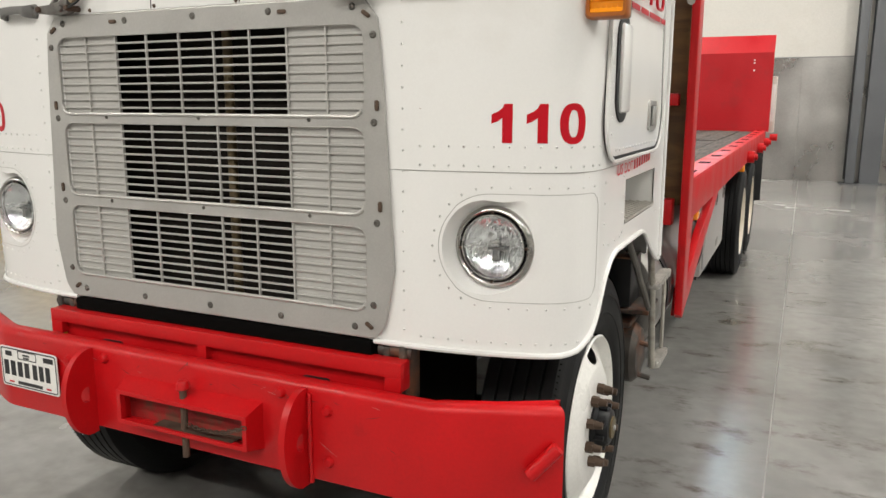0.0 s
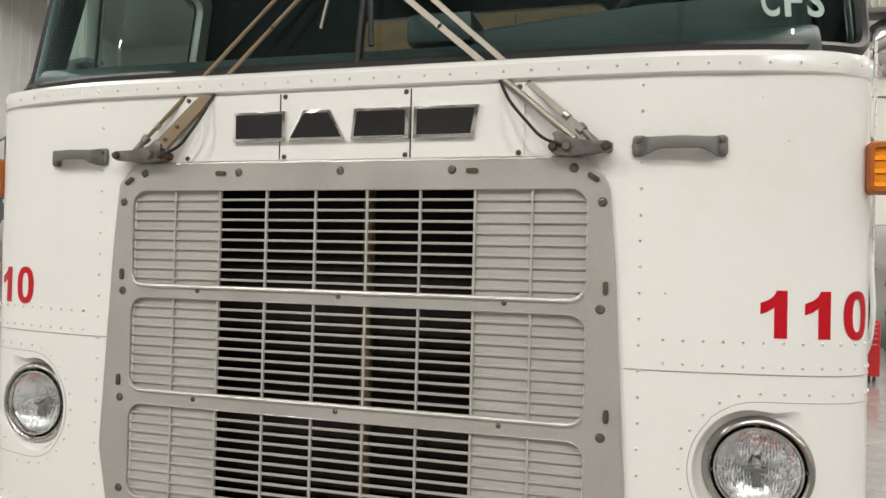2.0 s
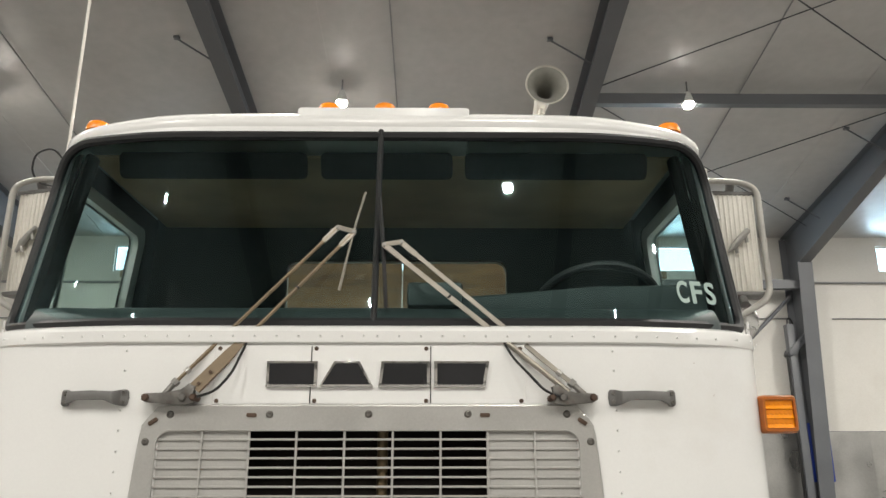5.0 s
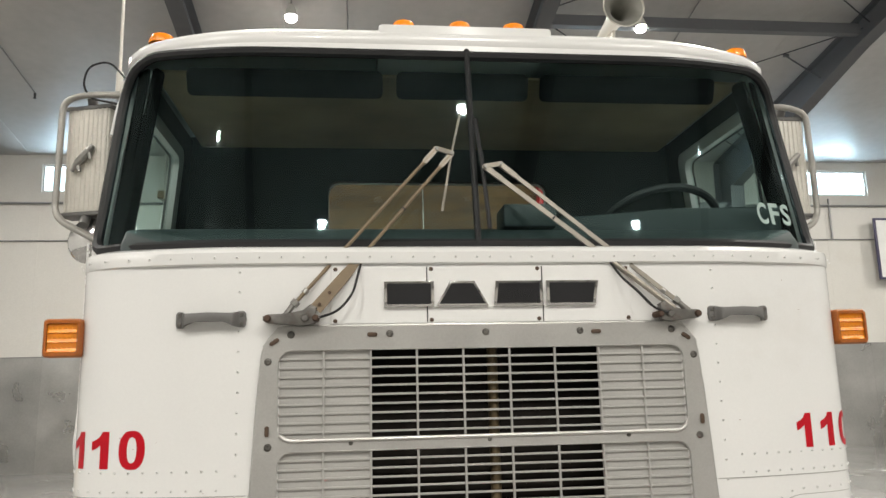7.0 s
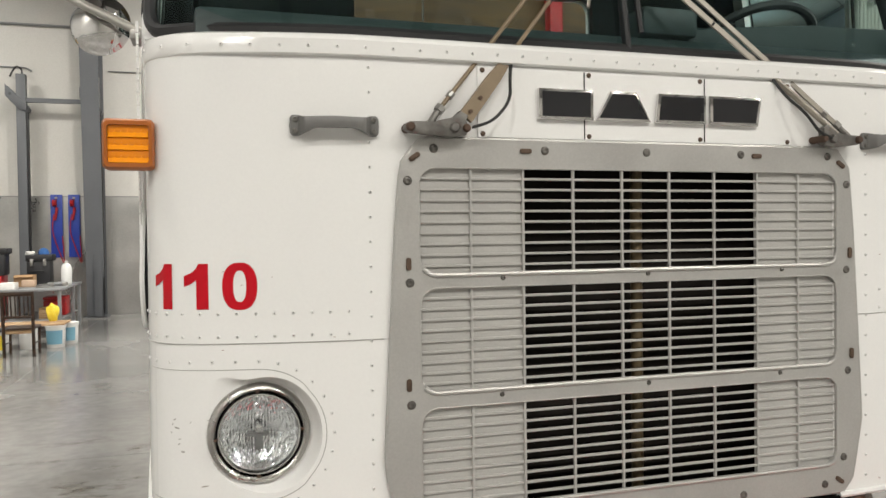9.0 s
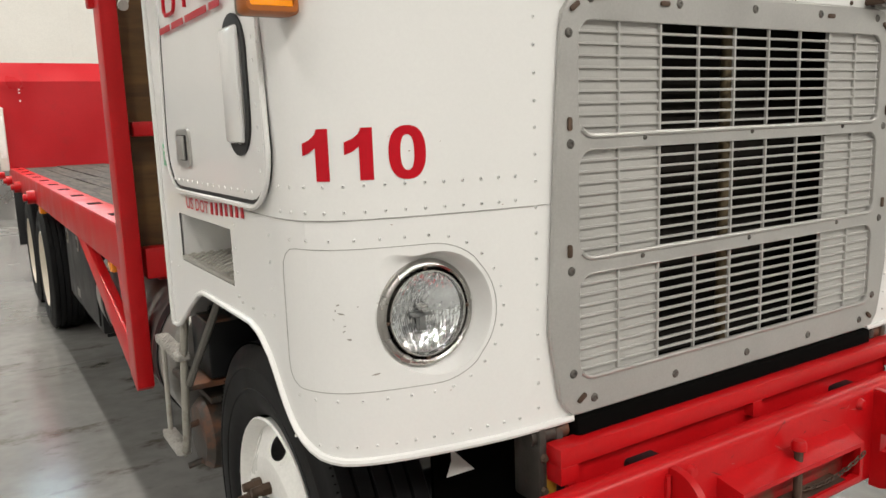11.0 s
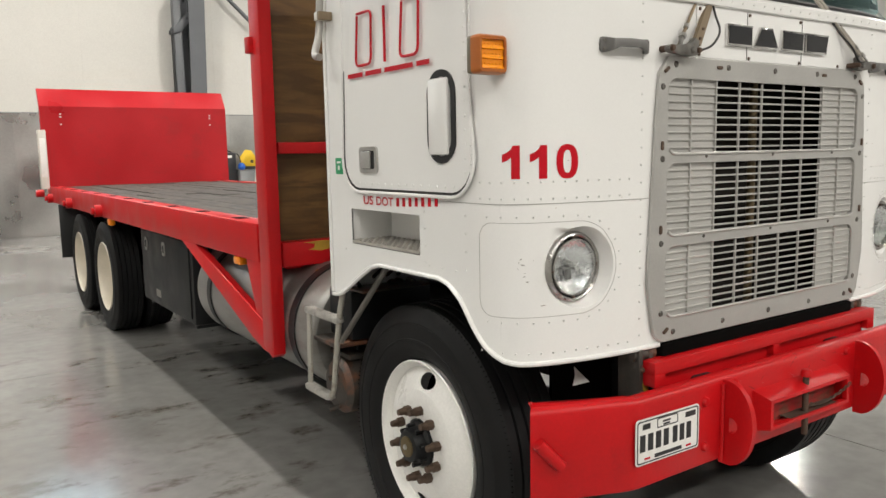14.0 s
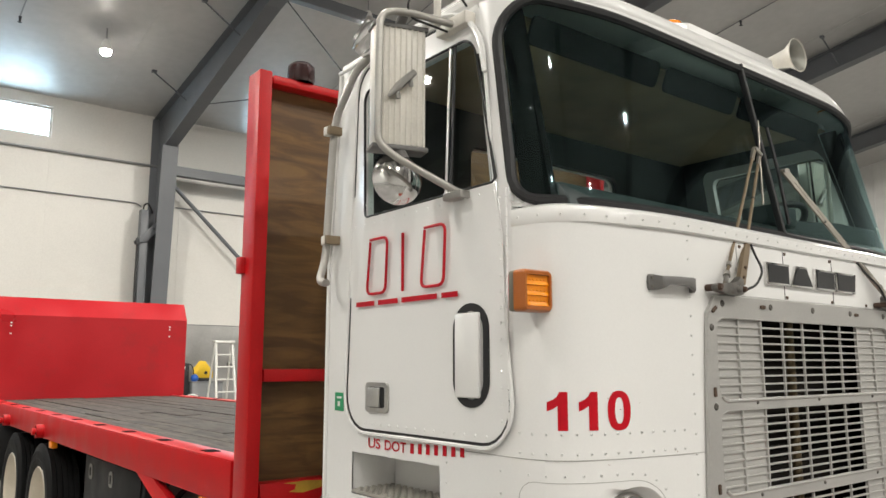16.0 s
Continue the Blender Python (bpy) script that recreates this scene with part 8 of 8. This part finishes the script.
part("carton", box((-0.11, -0.16, 0.0), (0.13, 0.16, 0.12), 0.004), PLATE, wc)
pp = thing("paper_sheet", "loose white paper sheet on a carton", "paper", at=(-4.62, 13.88, 1.02))
part("sheet", turned(box((-0.11, -0.15, 0.0), (0.11, 0.15, 0.002)), Matrix.Rotation(radians(24), 4, "Z")), PLATE, pp, smooth=False)


def chest(x, y, w, d, h, label, drawers, legs=0.1, name="tool_chest", handle_side=None):
    """A steel drawer chest on castors."""
    c = thing(name, label, "tool chest", at=(x, y, 0))
    part("body", box((-w / 2, -d / 2, legs), (w / 2, d / 2, h), 0.008), TOOL_RED, c)
    z = h - 0.035
    for dh in drawers:
        dr = part("drawer", box((-w / 2 + 0.03, -d / 2 - 0.012, z - dh + 0.008), (w / 2 - 0.03, -d / 2 + 0.004, z), 0.004), TOOL_RED, c)
        part("pull", box((-w / 2 + 0.05, -d / 2 - 0.026, z - 0.022), (w / 2 - 0.05, -d / 2 - 0.011, z - 0.008), 0.003), STEEL, dr, "bright steel drawer pull")
        z -= dh
    for xx in (-w / 2 + 0.07, w / 2 - 0.07):
        for yy in (-d / 2 + 0.07, d / 2 - 0.07):
            ca = part("castor", lathe([(0.0, -0.018), (0.042, -0.018), (0.046, 0.0), (0.042, 0.018), (0.0, 0.018)], (1, 0, 0), (xx, yy, 0.046), 16), BLACK, c)
            part("fork", box((xx - 0.025, yy - 0.02, 0.05), (xx + 0.025, yy + 0.02, legs), 0.004), STEEL, ca)
    part("top_mat", box((-w / 2 + 0.01, -d / 2 + 0.01, h), (w / 2 - 0.01, d / 2 - 0.01, h + 0.006), 0.002), TOOLBOX_BLACK, c)
    return c


chest(-5.20, 14.85, 0.62, 0.52, 1.12, "plain red rolling tool cabinet with a wide door", (0.14, 0.80))


def toolbox(x, y, z, w, d, h, label):
    t = thing("toolbox", label, "toolbox", at=(x, y, z))
    part("case", box((-w / 2, -d / 2, 0), (w / 2, d / 2, h * 0.78), 0.015), TOOLBOX_BLACK, t)
    part("lid", box((-w / 2 - 0.02, -d / 2 - 0.02, h * 0.78), (w / 2 + 0.05, d / 2 + 0.02, h), 0.02), TOOLBOX_BLACK, t)
    for x2 in (-w * 0.28, w * 0.28):
        part("latch", box((x2 - 0.03, -d / 2 - 0.032, h * 0.62), (x2 + 0.03, -d / 2 - 0.0, h * 0.86), 0.006), STEEL, t)
    part("handle", tube(rounded_path([(-0.1, -d / 2, h * 0.45), (-0.1, -d / 2 - 0.04, h * 0.45), (0.1, -d / 2 - 0.04, h * 0.45), (0.1, -d / 2, h * 0.45)], 0.02), 0.009), TOOLBOX_BLACK, t)


toolbox(-5.10, 14.8, 1.126, 0.54, 0.42, 0.52, "large black plastic toolbox on the red cabinet")
pk = thing("filter_pack", "yellow and green cardboard pack lying on a toolbox", "pack", at=(-5.06, 14.75, 1.647))
part("carton", turned(box((-0.14, -0.09, 0.0), (0.10, 0.09, 0.12), 0.006), Matrix.Rotation(radians(18), 4, "Z")), YELLOW_BAG, pk)
part("band", turned(box((-0.09, -0.094, 0.02), (0.05, -0.089, 0.10)), Matrix.Rotation(radians(18), 4, "Z")), GREEN, pk, smooth=False)

cr = thing("parts_crate", "wooden crate on the table's lower shelf", "crate", at=(-3.98, 14.2, 0.326))
part("crate", box((-0.17, -0.16, 0.0), (0.17, 0.16, 0.2), 0.006), PALE_WOOD, cr)
toolbox(-4.36, 15.35, 0.90, 0.42, 0.36, 0.60, "tall black plastic toolbox on the table")
cap = thing("cap", "blue work cap lying on a toolbox", "cap", at=(-4.28, 15.3, 1.501))
part("crown", lathe([(0.10, 0.0), (0.102, 0.04), (0.085, 0.09), (0.05, 0.12), (0.0, 0.13)], (0, 0, 1), (0, 0, 0), 20), surf("cap_blue", (0.03, 0.10, 0.28), 0.9), cap)
part("peak", box((0.06, -0.08, 0.0), (0.2, 0.06, 0.012), 0.005), surf("cap_peak", (0.02, 0.06, 0.2), 0.9), cap)
gl = thing("work_gloves", "pair of pale work gloves on a toolbox", "gloves", at=(-4.52, 15.28, 1.501))
part("glove", box((-0.09, -0.05, 0.0), (0.08, 0.05, 0.035), 0.016), RAG, gl)
part("glove", turned(box((-0.08, -0.045, 0.035), (0.08, 0.045, 0.065), 0.014), Matrix.Rotation(radians(20), 4, "Z")), RAG, gl)
bt = thing("jug", "white plastic jug with a narrow neck", "bottle", at=(-3.85, 15.15, 0.90))
part("body", lathe([(0.0, 0.0), (0.095, 0.0), (0.10, 0.01), (0.10, 0.33), (0.075, 0.39), (0.03, 0.42), (0.03, 0.44)], (0, 0, 1), (0, 0, 0), 24), BUCKET, bt)
part("screw_cap", lathe([(0.034, 0.425), (0.034, 0.465), (0.0, 0.467)], (0, 0, 1), (0, 0, 0), 16), BUCKET, bt)

rbx = thing("red_case", "red steel case on the table's lower shelf", "case", at=(-3.98, 14.85, 0.326))
part("shell", box((-0.2, -0.25, 0.0), (0.2, 0.25, 0.3), 0.02), TOOL_RED, rbx)
part("lid", box((-0.205, -0.255, 0.3), (0.205, 0.255, 0.36), 0.015), TOOL_RED, rbx)

# wall panels with hose reels
for px in (-4.45, -4.08):
    p = thing("hose_panel", "blue wall panel with a red hose reel and gun", "panel", "hose panels on the wall", (px, WALL_Y - 0.07, 1.38))
    part("panel", box((-0.125, -0.02, 0.0), (0.125, 0.02, 1.45), 0.006), BLUE, p)
    part("reel", lathe([(0.0, -0.05), (0.075, -0.05), (0.085, -0.03), (0.06, 0.0), (0.085, 0.03), (0.0, 0.03)], (1, 0, 0), (-0.02, -0.08, 1.25), 20), HOSE_RED, p)
    part("gun", tube(rounded_path([(0.02, -0.06, 1.15), (0.0, -0.07, 1.0), (-0.03, -0.06, 0.86)], 0.05), 0.028), HOSE_RED, p)
    part("hose", tube(rounded_path([(-0.05, -0.06, 1.0), (-0.10, -0.05, 0.6), (0.06, -0.05, 0.1), (0.16, -0.06, -0.2), (0.12, -0.05, 0.5)], 0.2), 0.011), HOSE_RED, p)
    part("hook", box((-0.03, -0.05, 1.35), (0.03, -0.02, 1.39), 0.006), STEEL, p)

# right of the bed: red chest with tools, black machine, ladder
chest(3.62, 12.0, 0.66, 0.46, 0.97, "red rolling tool cart with drawers, tools on top", (0.07, 0.07, 0.09, 0.09, 0.13))
BLUE_TOOL = surf("blue_tool_plastic", (0.015, 0.10, 0.45), 0.4)
t1 = thing("impact_wrench", "blue and black power tool on the red chest", "power tool", at=(3.52, 11.95, 0.976))
part("base", box((-0.18, -0.14, 0.0), (0.2, 0.14, 0.08), 0.02), BLUE_TOOL, t1)
part("motor", lathe([(0.0, -0.15), (0.055, -0.14), (0.06, 0.05), (0.04, 0.13), (0.0, 0.14)], (1, 0.1, 0), (-0.02, 0.0, 0.15), 18), TOOLBOX_BLACK, t1)
part("nose", rod((-0.15, 0.02, 0.15), (-0.24, 0.0, 0.13), 0.022), STEEL, t1)
part("case_lid", turned(box((-0.1, -0.1, 0.0), (0.2, 0.12, 0.05), 0.015), Matrix.Translation((0.0, 0.03, 0.245))), BLUE_TOOL, t1)
t2 = thing("yellow_guard", "yellow sheet-metal guard standing on a grey cabinet", "guard", at=(4.32, 17.2, 1.40))
part("plate", turned(prism([(-0.28, 0.0), (0.22, 0.0), (0.22, 0.16), (0.02, 0.40), (-0.12, 0.42), (-0.28, 0.22)], 1, -0.01, 0.01, 0.003), Matrix.Translation((0, 0, 0.08))), YELLOW, t2)
part("base", box((-0.15, -0.08, 0.0), (0.15, 0.08, 0.08), 0.01), TOOLBOX_BLACK, t2)
part("hole", turned(lathe([(0.0, -0.012), (0.04, -0.012), (0.04, 0.012), (0.0, 0.012)], (0, 1, 0), (0.04, 0, 0.2), 16), Matrix.Identity(4)), TOOLBOX_BLACK, t2)
sc = thing("steel_cabinet", "low grey steel cabinet against the wall", "cabinet", at=(4.38, 17.3, 0))
part("body", box((-0.38, -0.22, 0.05), (0.38, 0.22, 1.38), 0.01), TABLE_GREY, sc)
part("plinth", box((-0.36, -0.2, 0.0), (0.36, 0.2, 0.05)), TOOLBOX_BLACK, sc, smooth=False)
part("top", box((-0.40, -0.24, 1.38), (0.40, 0.24, 1.40), 0.004), TABLE_GREY, sc)
for x in (-0.19, 0.19):
    dr = part("door", box((x - 0.18, -0.232, 0.1), (x + 0.18, -0.219, 1.34), 0.004), TABLE_GREY, sc)
    part("handle", box((x * 0.3 - 0.01, -0.25, 0.7), (x * 0.3 + 0.01, -0.23, 0.82), 0.004), STEEL, dr)
bb = thing("blue_canister", "small round blue canister on the cabinet", "canister", at=(4.07, 17.15, 1.40))
part("shell", lathe([(0.0, 0.0), (0.05, 0.0), (0.085, 0.03), (0.095, 0.08), (0.075, 0.14), (0.03, 0.17), (0.0, 0.172)], (0, 0, 1), (0, 0, 0), 24), BLUE_TOOL, bb)
part("nozzle", tube(rounded_path([(-0.02, 0.0, 0.16), (-0.04, 0.0, 0.3), (-0.1, 0.02, 0.42), (-0.16, 0.05, 0.36)], 0.06), 0.012), CABLE, bb)
mc = thing("welding_machine", "black upright machine on a blue stand", "machine", at=(3.76, 17.4, 0))
part("cabinet", box((-0.18, -0.25, 0.98), (0.18, 0.25, 1.83), 0.03), TOOLBOX_BLACK, mc)
part("label", box((-0.05, -0.256, 1.70), (0.07, -0.25, 1.76)), PLATE, mc, smooth=False)
part("drum", lathe([(0.0, -0.2), (0.17, -0.195), (0.195, -0.14), (0.195, 0.14), (0.17, 0.195), (0.0, 0.2)], (1, 0, 0), (0.0, 0.0, 0.75), 28), surf("machine_blue", (0.02, 0.06, 0.2), 0.4), mc)
for x in (-0.15, 0.15):
    for y in (-0.2, 0.2):
        part("leg", box((x - 0.022, y - 0.022, 0.0), (x + 0.022, y + 0.022, 1.03), 0.004), TOOLBOX_BLACK, mc)
part("hose", tube(rounded_path([(-0.12, -0.24, 1.02), (-0.02, -0.34, 0.98), (0.12, -0.38, 1.08), (0.30, -0.42, 1.10), (0.45, -0.42, 0.9)], 0.2), 0.02), RAG, mc)
part("cable", tube(rounded_path([(-0.17, 0.0, 1.83), (-0.05, -0.05, 1.90), (0.08, -0.08, 1.86), (0.17, -0.08, 1.80)], 0.2), 0.014), CABLE, mc)

ld = thing("step_ladder", "white fibreglass step ladder standing by the wall", "ladder", at=(4.50, 16.46, 0))
for x in (-0.2, 0.2):
    part("rail", rod((x * 1.35, -0.45, 0.0), (x, 0.0, 2.33), 0.032, seg=6), LADDER_WHITE, ld)
    part("rear_rail", rod((x * 1.3, 0.5, 0.0), (x, 0.06, 2.3), 0.024, seg=6), LADDER_WHITE, ld)
for k in range(7):
    f = (k + 1) / 8
    part("step", box((-0.27 + 0.07 * f, -0.45 + 0.45 * f - 0.05, 2.33 * f - 0.015), (0.27 - 0.07 * f, -0.45 + 0.45 * f + 0.05, 2.33 * f + 0.012), 0.004), LADDER_WHITE, ld)
part("top_cap", box((-0.25, -0.08, 2.31), (0.25, 0.14, 2.37), 0.012), LADDER_WHITE, ld)
cbx = thing("storage_case", "dark teal plastic case standing on the floor", "case", at=(5.6, 16.9, 0))
part("shell", box((-0.3, -0.25, 0.0), (0.3, 0.25, 0.8), 0.03), TEAL, cbx)
part("lid", box((-0.31, -0.26, 0.8), (0.31, 0.26, 0.88), 0.02), TOOLBOX_BLACK, cbx)

wb = thing("workbench", "grey steel workbench with rags and parts", "bench", at=(5.75, 14.2, 0))
part("benchtop", box((-0.8, -0.35, 0.72), (0.8, 0.35, 0.76), 0.005), TABLE_GREY, wb)
for x in (-0.74, 0.74):
    for y in (-0.3, 0.3):
        part("leg", box((x - 0.03, y - 0.03, 0.0), (x + 0.03, y + 0.03, 0.72), 0.004), TABLE_GREY, wb)
part("shelf", box((-0.74, -0.3, 0.2), (0.74, 0.3, 0.22), 0.004), TABLE_GREY, wb)
rg = thing("rag", "crumpled white rag on the workbench", "rag", at=(5.1, 14.0, 0.757))
own = bmesh.new()
bmesh.ops.create_icosphere(own, subdivisions=3, radius=1)
for v in own.verts:
    k = 1 + 0.25 * math.sin(9 * v.co.x + 4 * v.co.y) * math.cos(6 * v.co.z + 2 * v.co.x)
    v.co = Vector((v.co.x * 0.17 * k, v.co.y * 0.13 * k, max(0.0, 0.06 + v.co.z * 0.12 * k)))
part("cloth", own, RAG, rg)

# far east panel with a hose reel
p = thing("hose_panel", "blue wall panel with a red hose reel and gun", "panel", "hose panels on the wall", (10.0, WALL_Y - 0.07, 1.55))
part("panel", box((-0.27, -0.02, 0.0), (0.27, 0.02, 1.45), 0.006), BLUE, p)
part("reel", lathe([(0.0, -0.06), (0.14, -0.06), (0.16, -0.04), (0.1, 0.0), (0.16, 0.04), (0.0, 0.05)], (1, 0, 0), (0.1, -0.12, 1.18), 24), HOSE_RED, p)
part("hose", tube(rounded_path([(0.1, -0.2, 1.1), (0.05, -0.1, 0.6), (0.2, -0.1, 0.1), (-0.1, -0.12, -0.3)], 0.2), 0.02), HOSE_RED, p)
part("gauge", lathe([(0.0, 0.02), (0.05, 0.02), (0.05, -0.02), (0.0, -0.02)], (0, 1, 0), (-0.1, -0.04, 1.0), 16), STEEL, p)

# far west: steel stair to a loft, yellow lift truck, broom
stair = thing("steel_stair", "dark steel open-tread stair with tube railing", "stair", at=(-12.6, 9.6, 0))
N = 17
for k in range(N):
    part("tread", box((-0.5, -2.6 + k * 0.26, 0.18 * k + 0.15), (0.5, -2.6 + k * 0.26 + 0.27, 0.18 * k + 0.18)), STAIR_STEEL, stair, smooth=False)
for x in (-0.52, 0.52):
    part("stringer", turned(box((-0.02, 0.0, -0.14), (0.02, 5.5, 0.14)), Matrix.Translation((x, -2.72, 0.12)) @ Matrix.Rotation(math.atan2(0.18, 0.26), 4, "X")), STAIR_STEEL, stair, smooth=False)
    for off in (0.55, 1.05):
        part("hand_rail", rod((x, -2.5, 0.2 + off), (x, 1.85, 0.2 + 4.35 * 0.18 / 0.26 + off), 0.022, seg=8), STAIR_STEEL, stair)
    for k in range(5):
        y = -2.4 + k * 1.05
        z = 0.15 + (y + 2.6) * 0.18 / 0.26
        part("rail_post", rod((x, y, z), (x, y, z + 1.05), 0.024, seg=8), STAIR_STEEL, stair)
loft = thing("loft_platform", "dark steel loft platform on posts", "platform", at=(-12.6, 13.0, 0))
part("deck", box((-1.6, -1.55, 3.1), (1.2, 2.4, 3.22), 0.01), STAIR_STEEL, loft)
for x, y in ((-1.5, -1.4), (1.1, -1.4), (-1.5, 2.3), (1.1, 2.3)):
    part("post", box((x - 0.06, y - 0.06, 0.0), (x + 0.06, y + 0.06, 3.1), 0.006), STAIR_STEEL, loft)
for z in (3.75, 4.25):
    part("guard_rail", rod((1.15, -1.5, z), (1.15, 2.3, z), 0.022, seg=8), STAIR_STEEL, loft)
for y in (-1.5, 0.4, 2.3):
    part("guard_post", rod((1.15, y, 3.22), (1.15, y, 4.27), 0.024, seg=8), STAIR_STEEL, loft)

lt = thing("floor_machine", "yellow wheeled workshop machine with a round tank", "machine", at=(-9.35, 6.35, 0))
part("chassis", box((-0.55, -0.45, 0.14), (0.5, 0.45, 0.42), 0.03), YELLOW, lt)
part("skirt", box((-0.57, -0.47, 0.43), (0.52, 0.47, 0.68), 0.04), YELLOW, lt)
part("seam", box((-0.56, -0.46, 0.42), (0.51, 0.46, 0.43)), BLACK, lt, smooth=False)
part("tank", lathe([(0.0, -0.4), (0.14, -0.38), (0.2, -0.3), (0.2, 0.3), (0.14, 0.38), (0.0, 0.4)], (0, 1, 0), (0.15, 0, 0.86), 28), YELLOW, lt)
part("tray", box((-0.5, -0.4, 1.08), (0.45, 0.4, 1.13), 0.01), YELLOW, lt)
part("seat_hood", box((-0.35, -0.3, 1.32), (0.2, 0.3, 1.62), 0.1), YELLOW, lt)
part("engine", box((-0.3, -0.25, 1.13), (0.3, 0.25, 1.3), 0.03), TOOLBOX_BLACK, lt)
for x in (-0.4, 0.36):
    for y in (-0.42, 0.42):
        part("wheel", lathe([(0.0, -0.05), (0.13, -0.05), (0.15, -0.03), (0.15, 0.03), (0.13, 0.05), (0.0, 0.05)], (0, 1, 0), (x, y, 0.15), 20), BLACK, lt)
for y in (-0.3, 0.3):
    part("post", rod((0.3, y, 0.68), (0.3, y, 1.1), 0.02), YELLOW, lt)
    part("post", rod((-0.4, y, 0.68), (-0.4, y, 1.1), 0.02), YELLOW, lt)
part("hose", tube(rounded_path([(0.4, -0.1, 1.25), (0.6, -0.1, 1.4), (0.75, 0.0, 1.2), (0.7, 0.1, 0.7)], 0.15), 0.018), HOSE_RED, lt)

br = thing("broom", "wide floor broom leaning near the stair", "broom", at=(-10.5, 7.9, 0))
part("handle", rod((0.0, 0.0, 0.07), (-0.25, 0.35, 1.45), 0.014, seg=8), PALE_WOOD, br)
part("brush_head", box((-0.28, -0.04, 0.06), (0.28, 0.04, 0.12), 0.012), CHAIR_WOOD, br)
part("bristles", box((-0.27, -0.045, 0.0), (0.27, 0.045, 0.065), 0.004), TOOLBOX_BLACK, br)
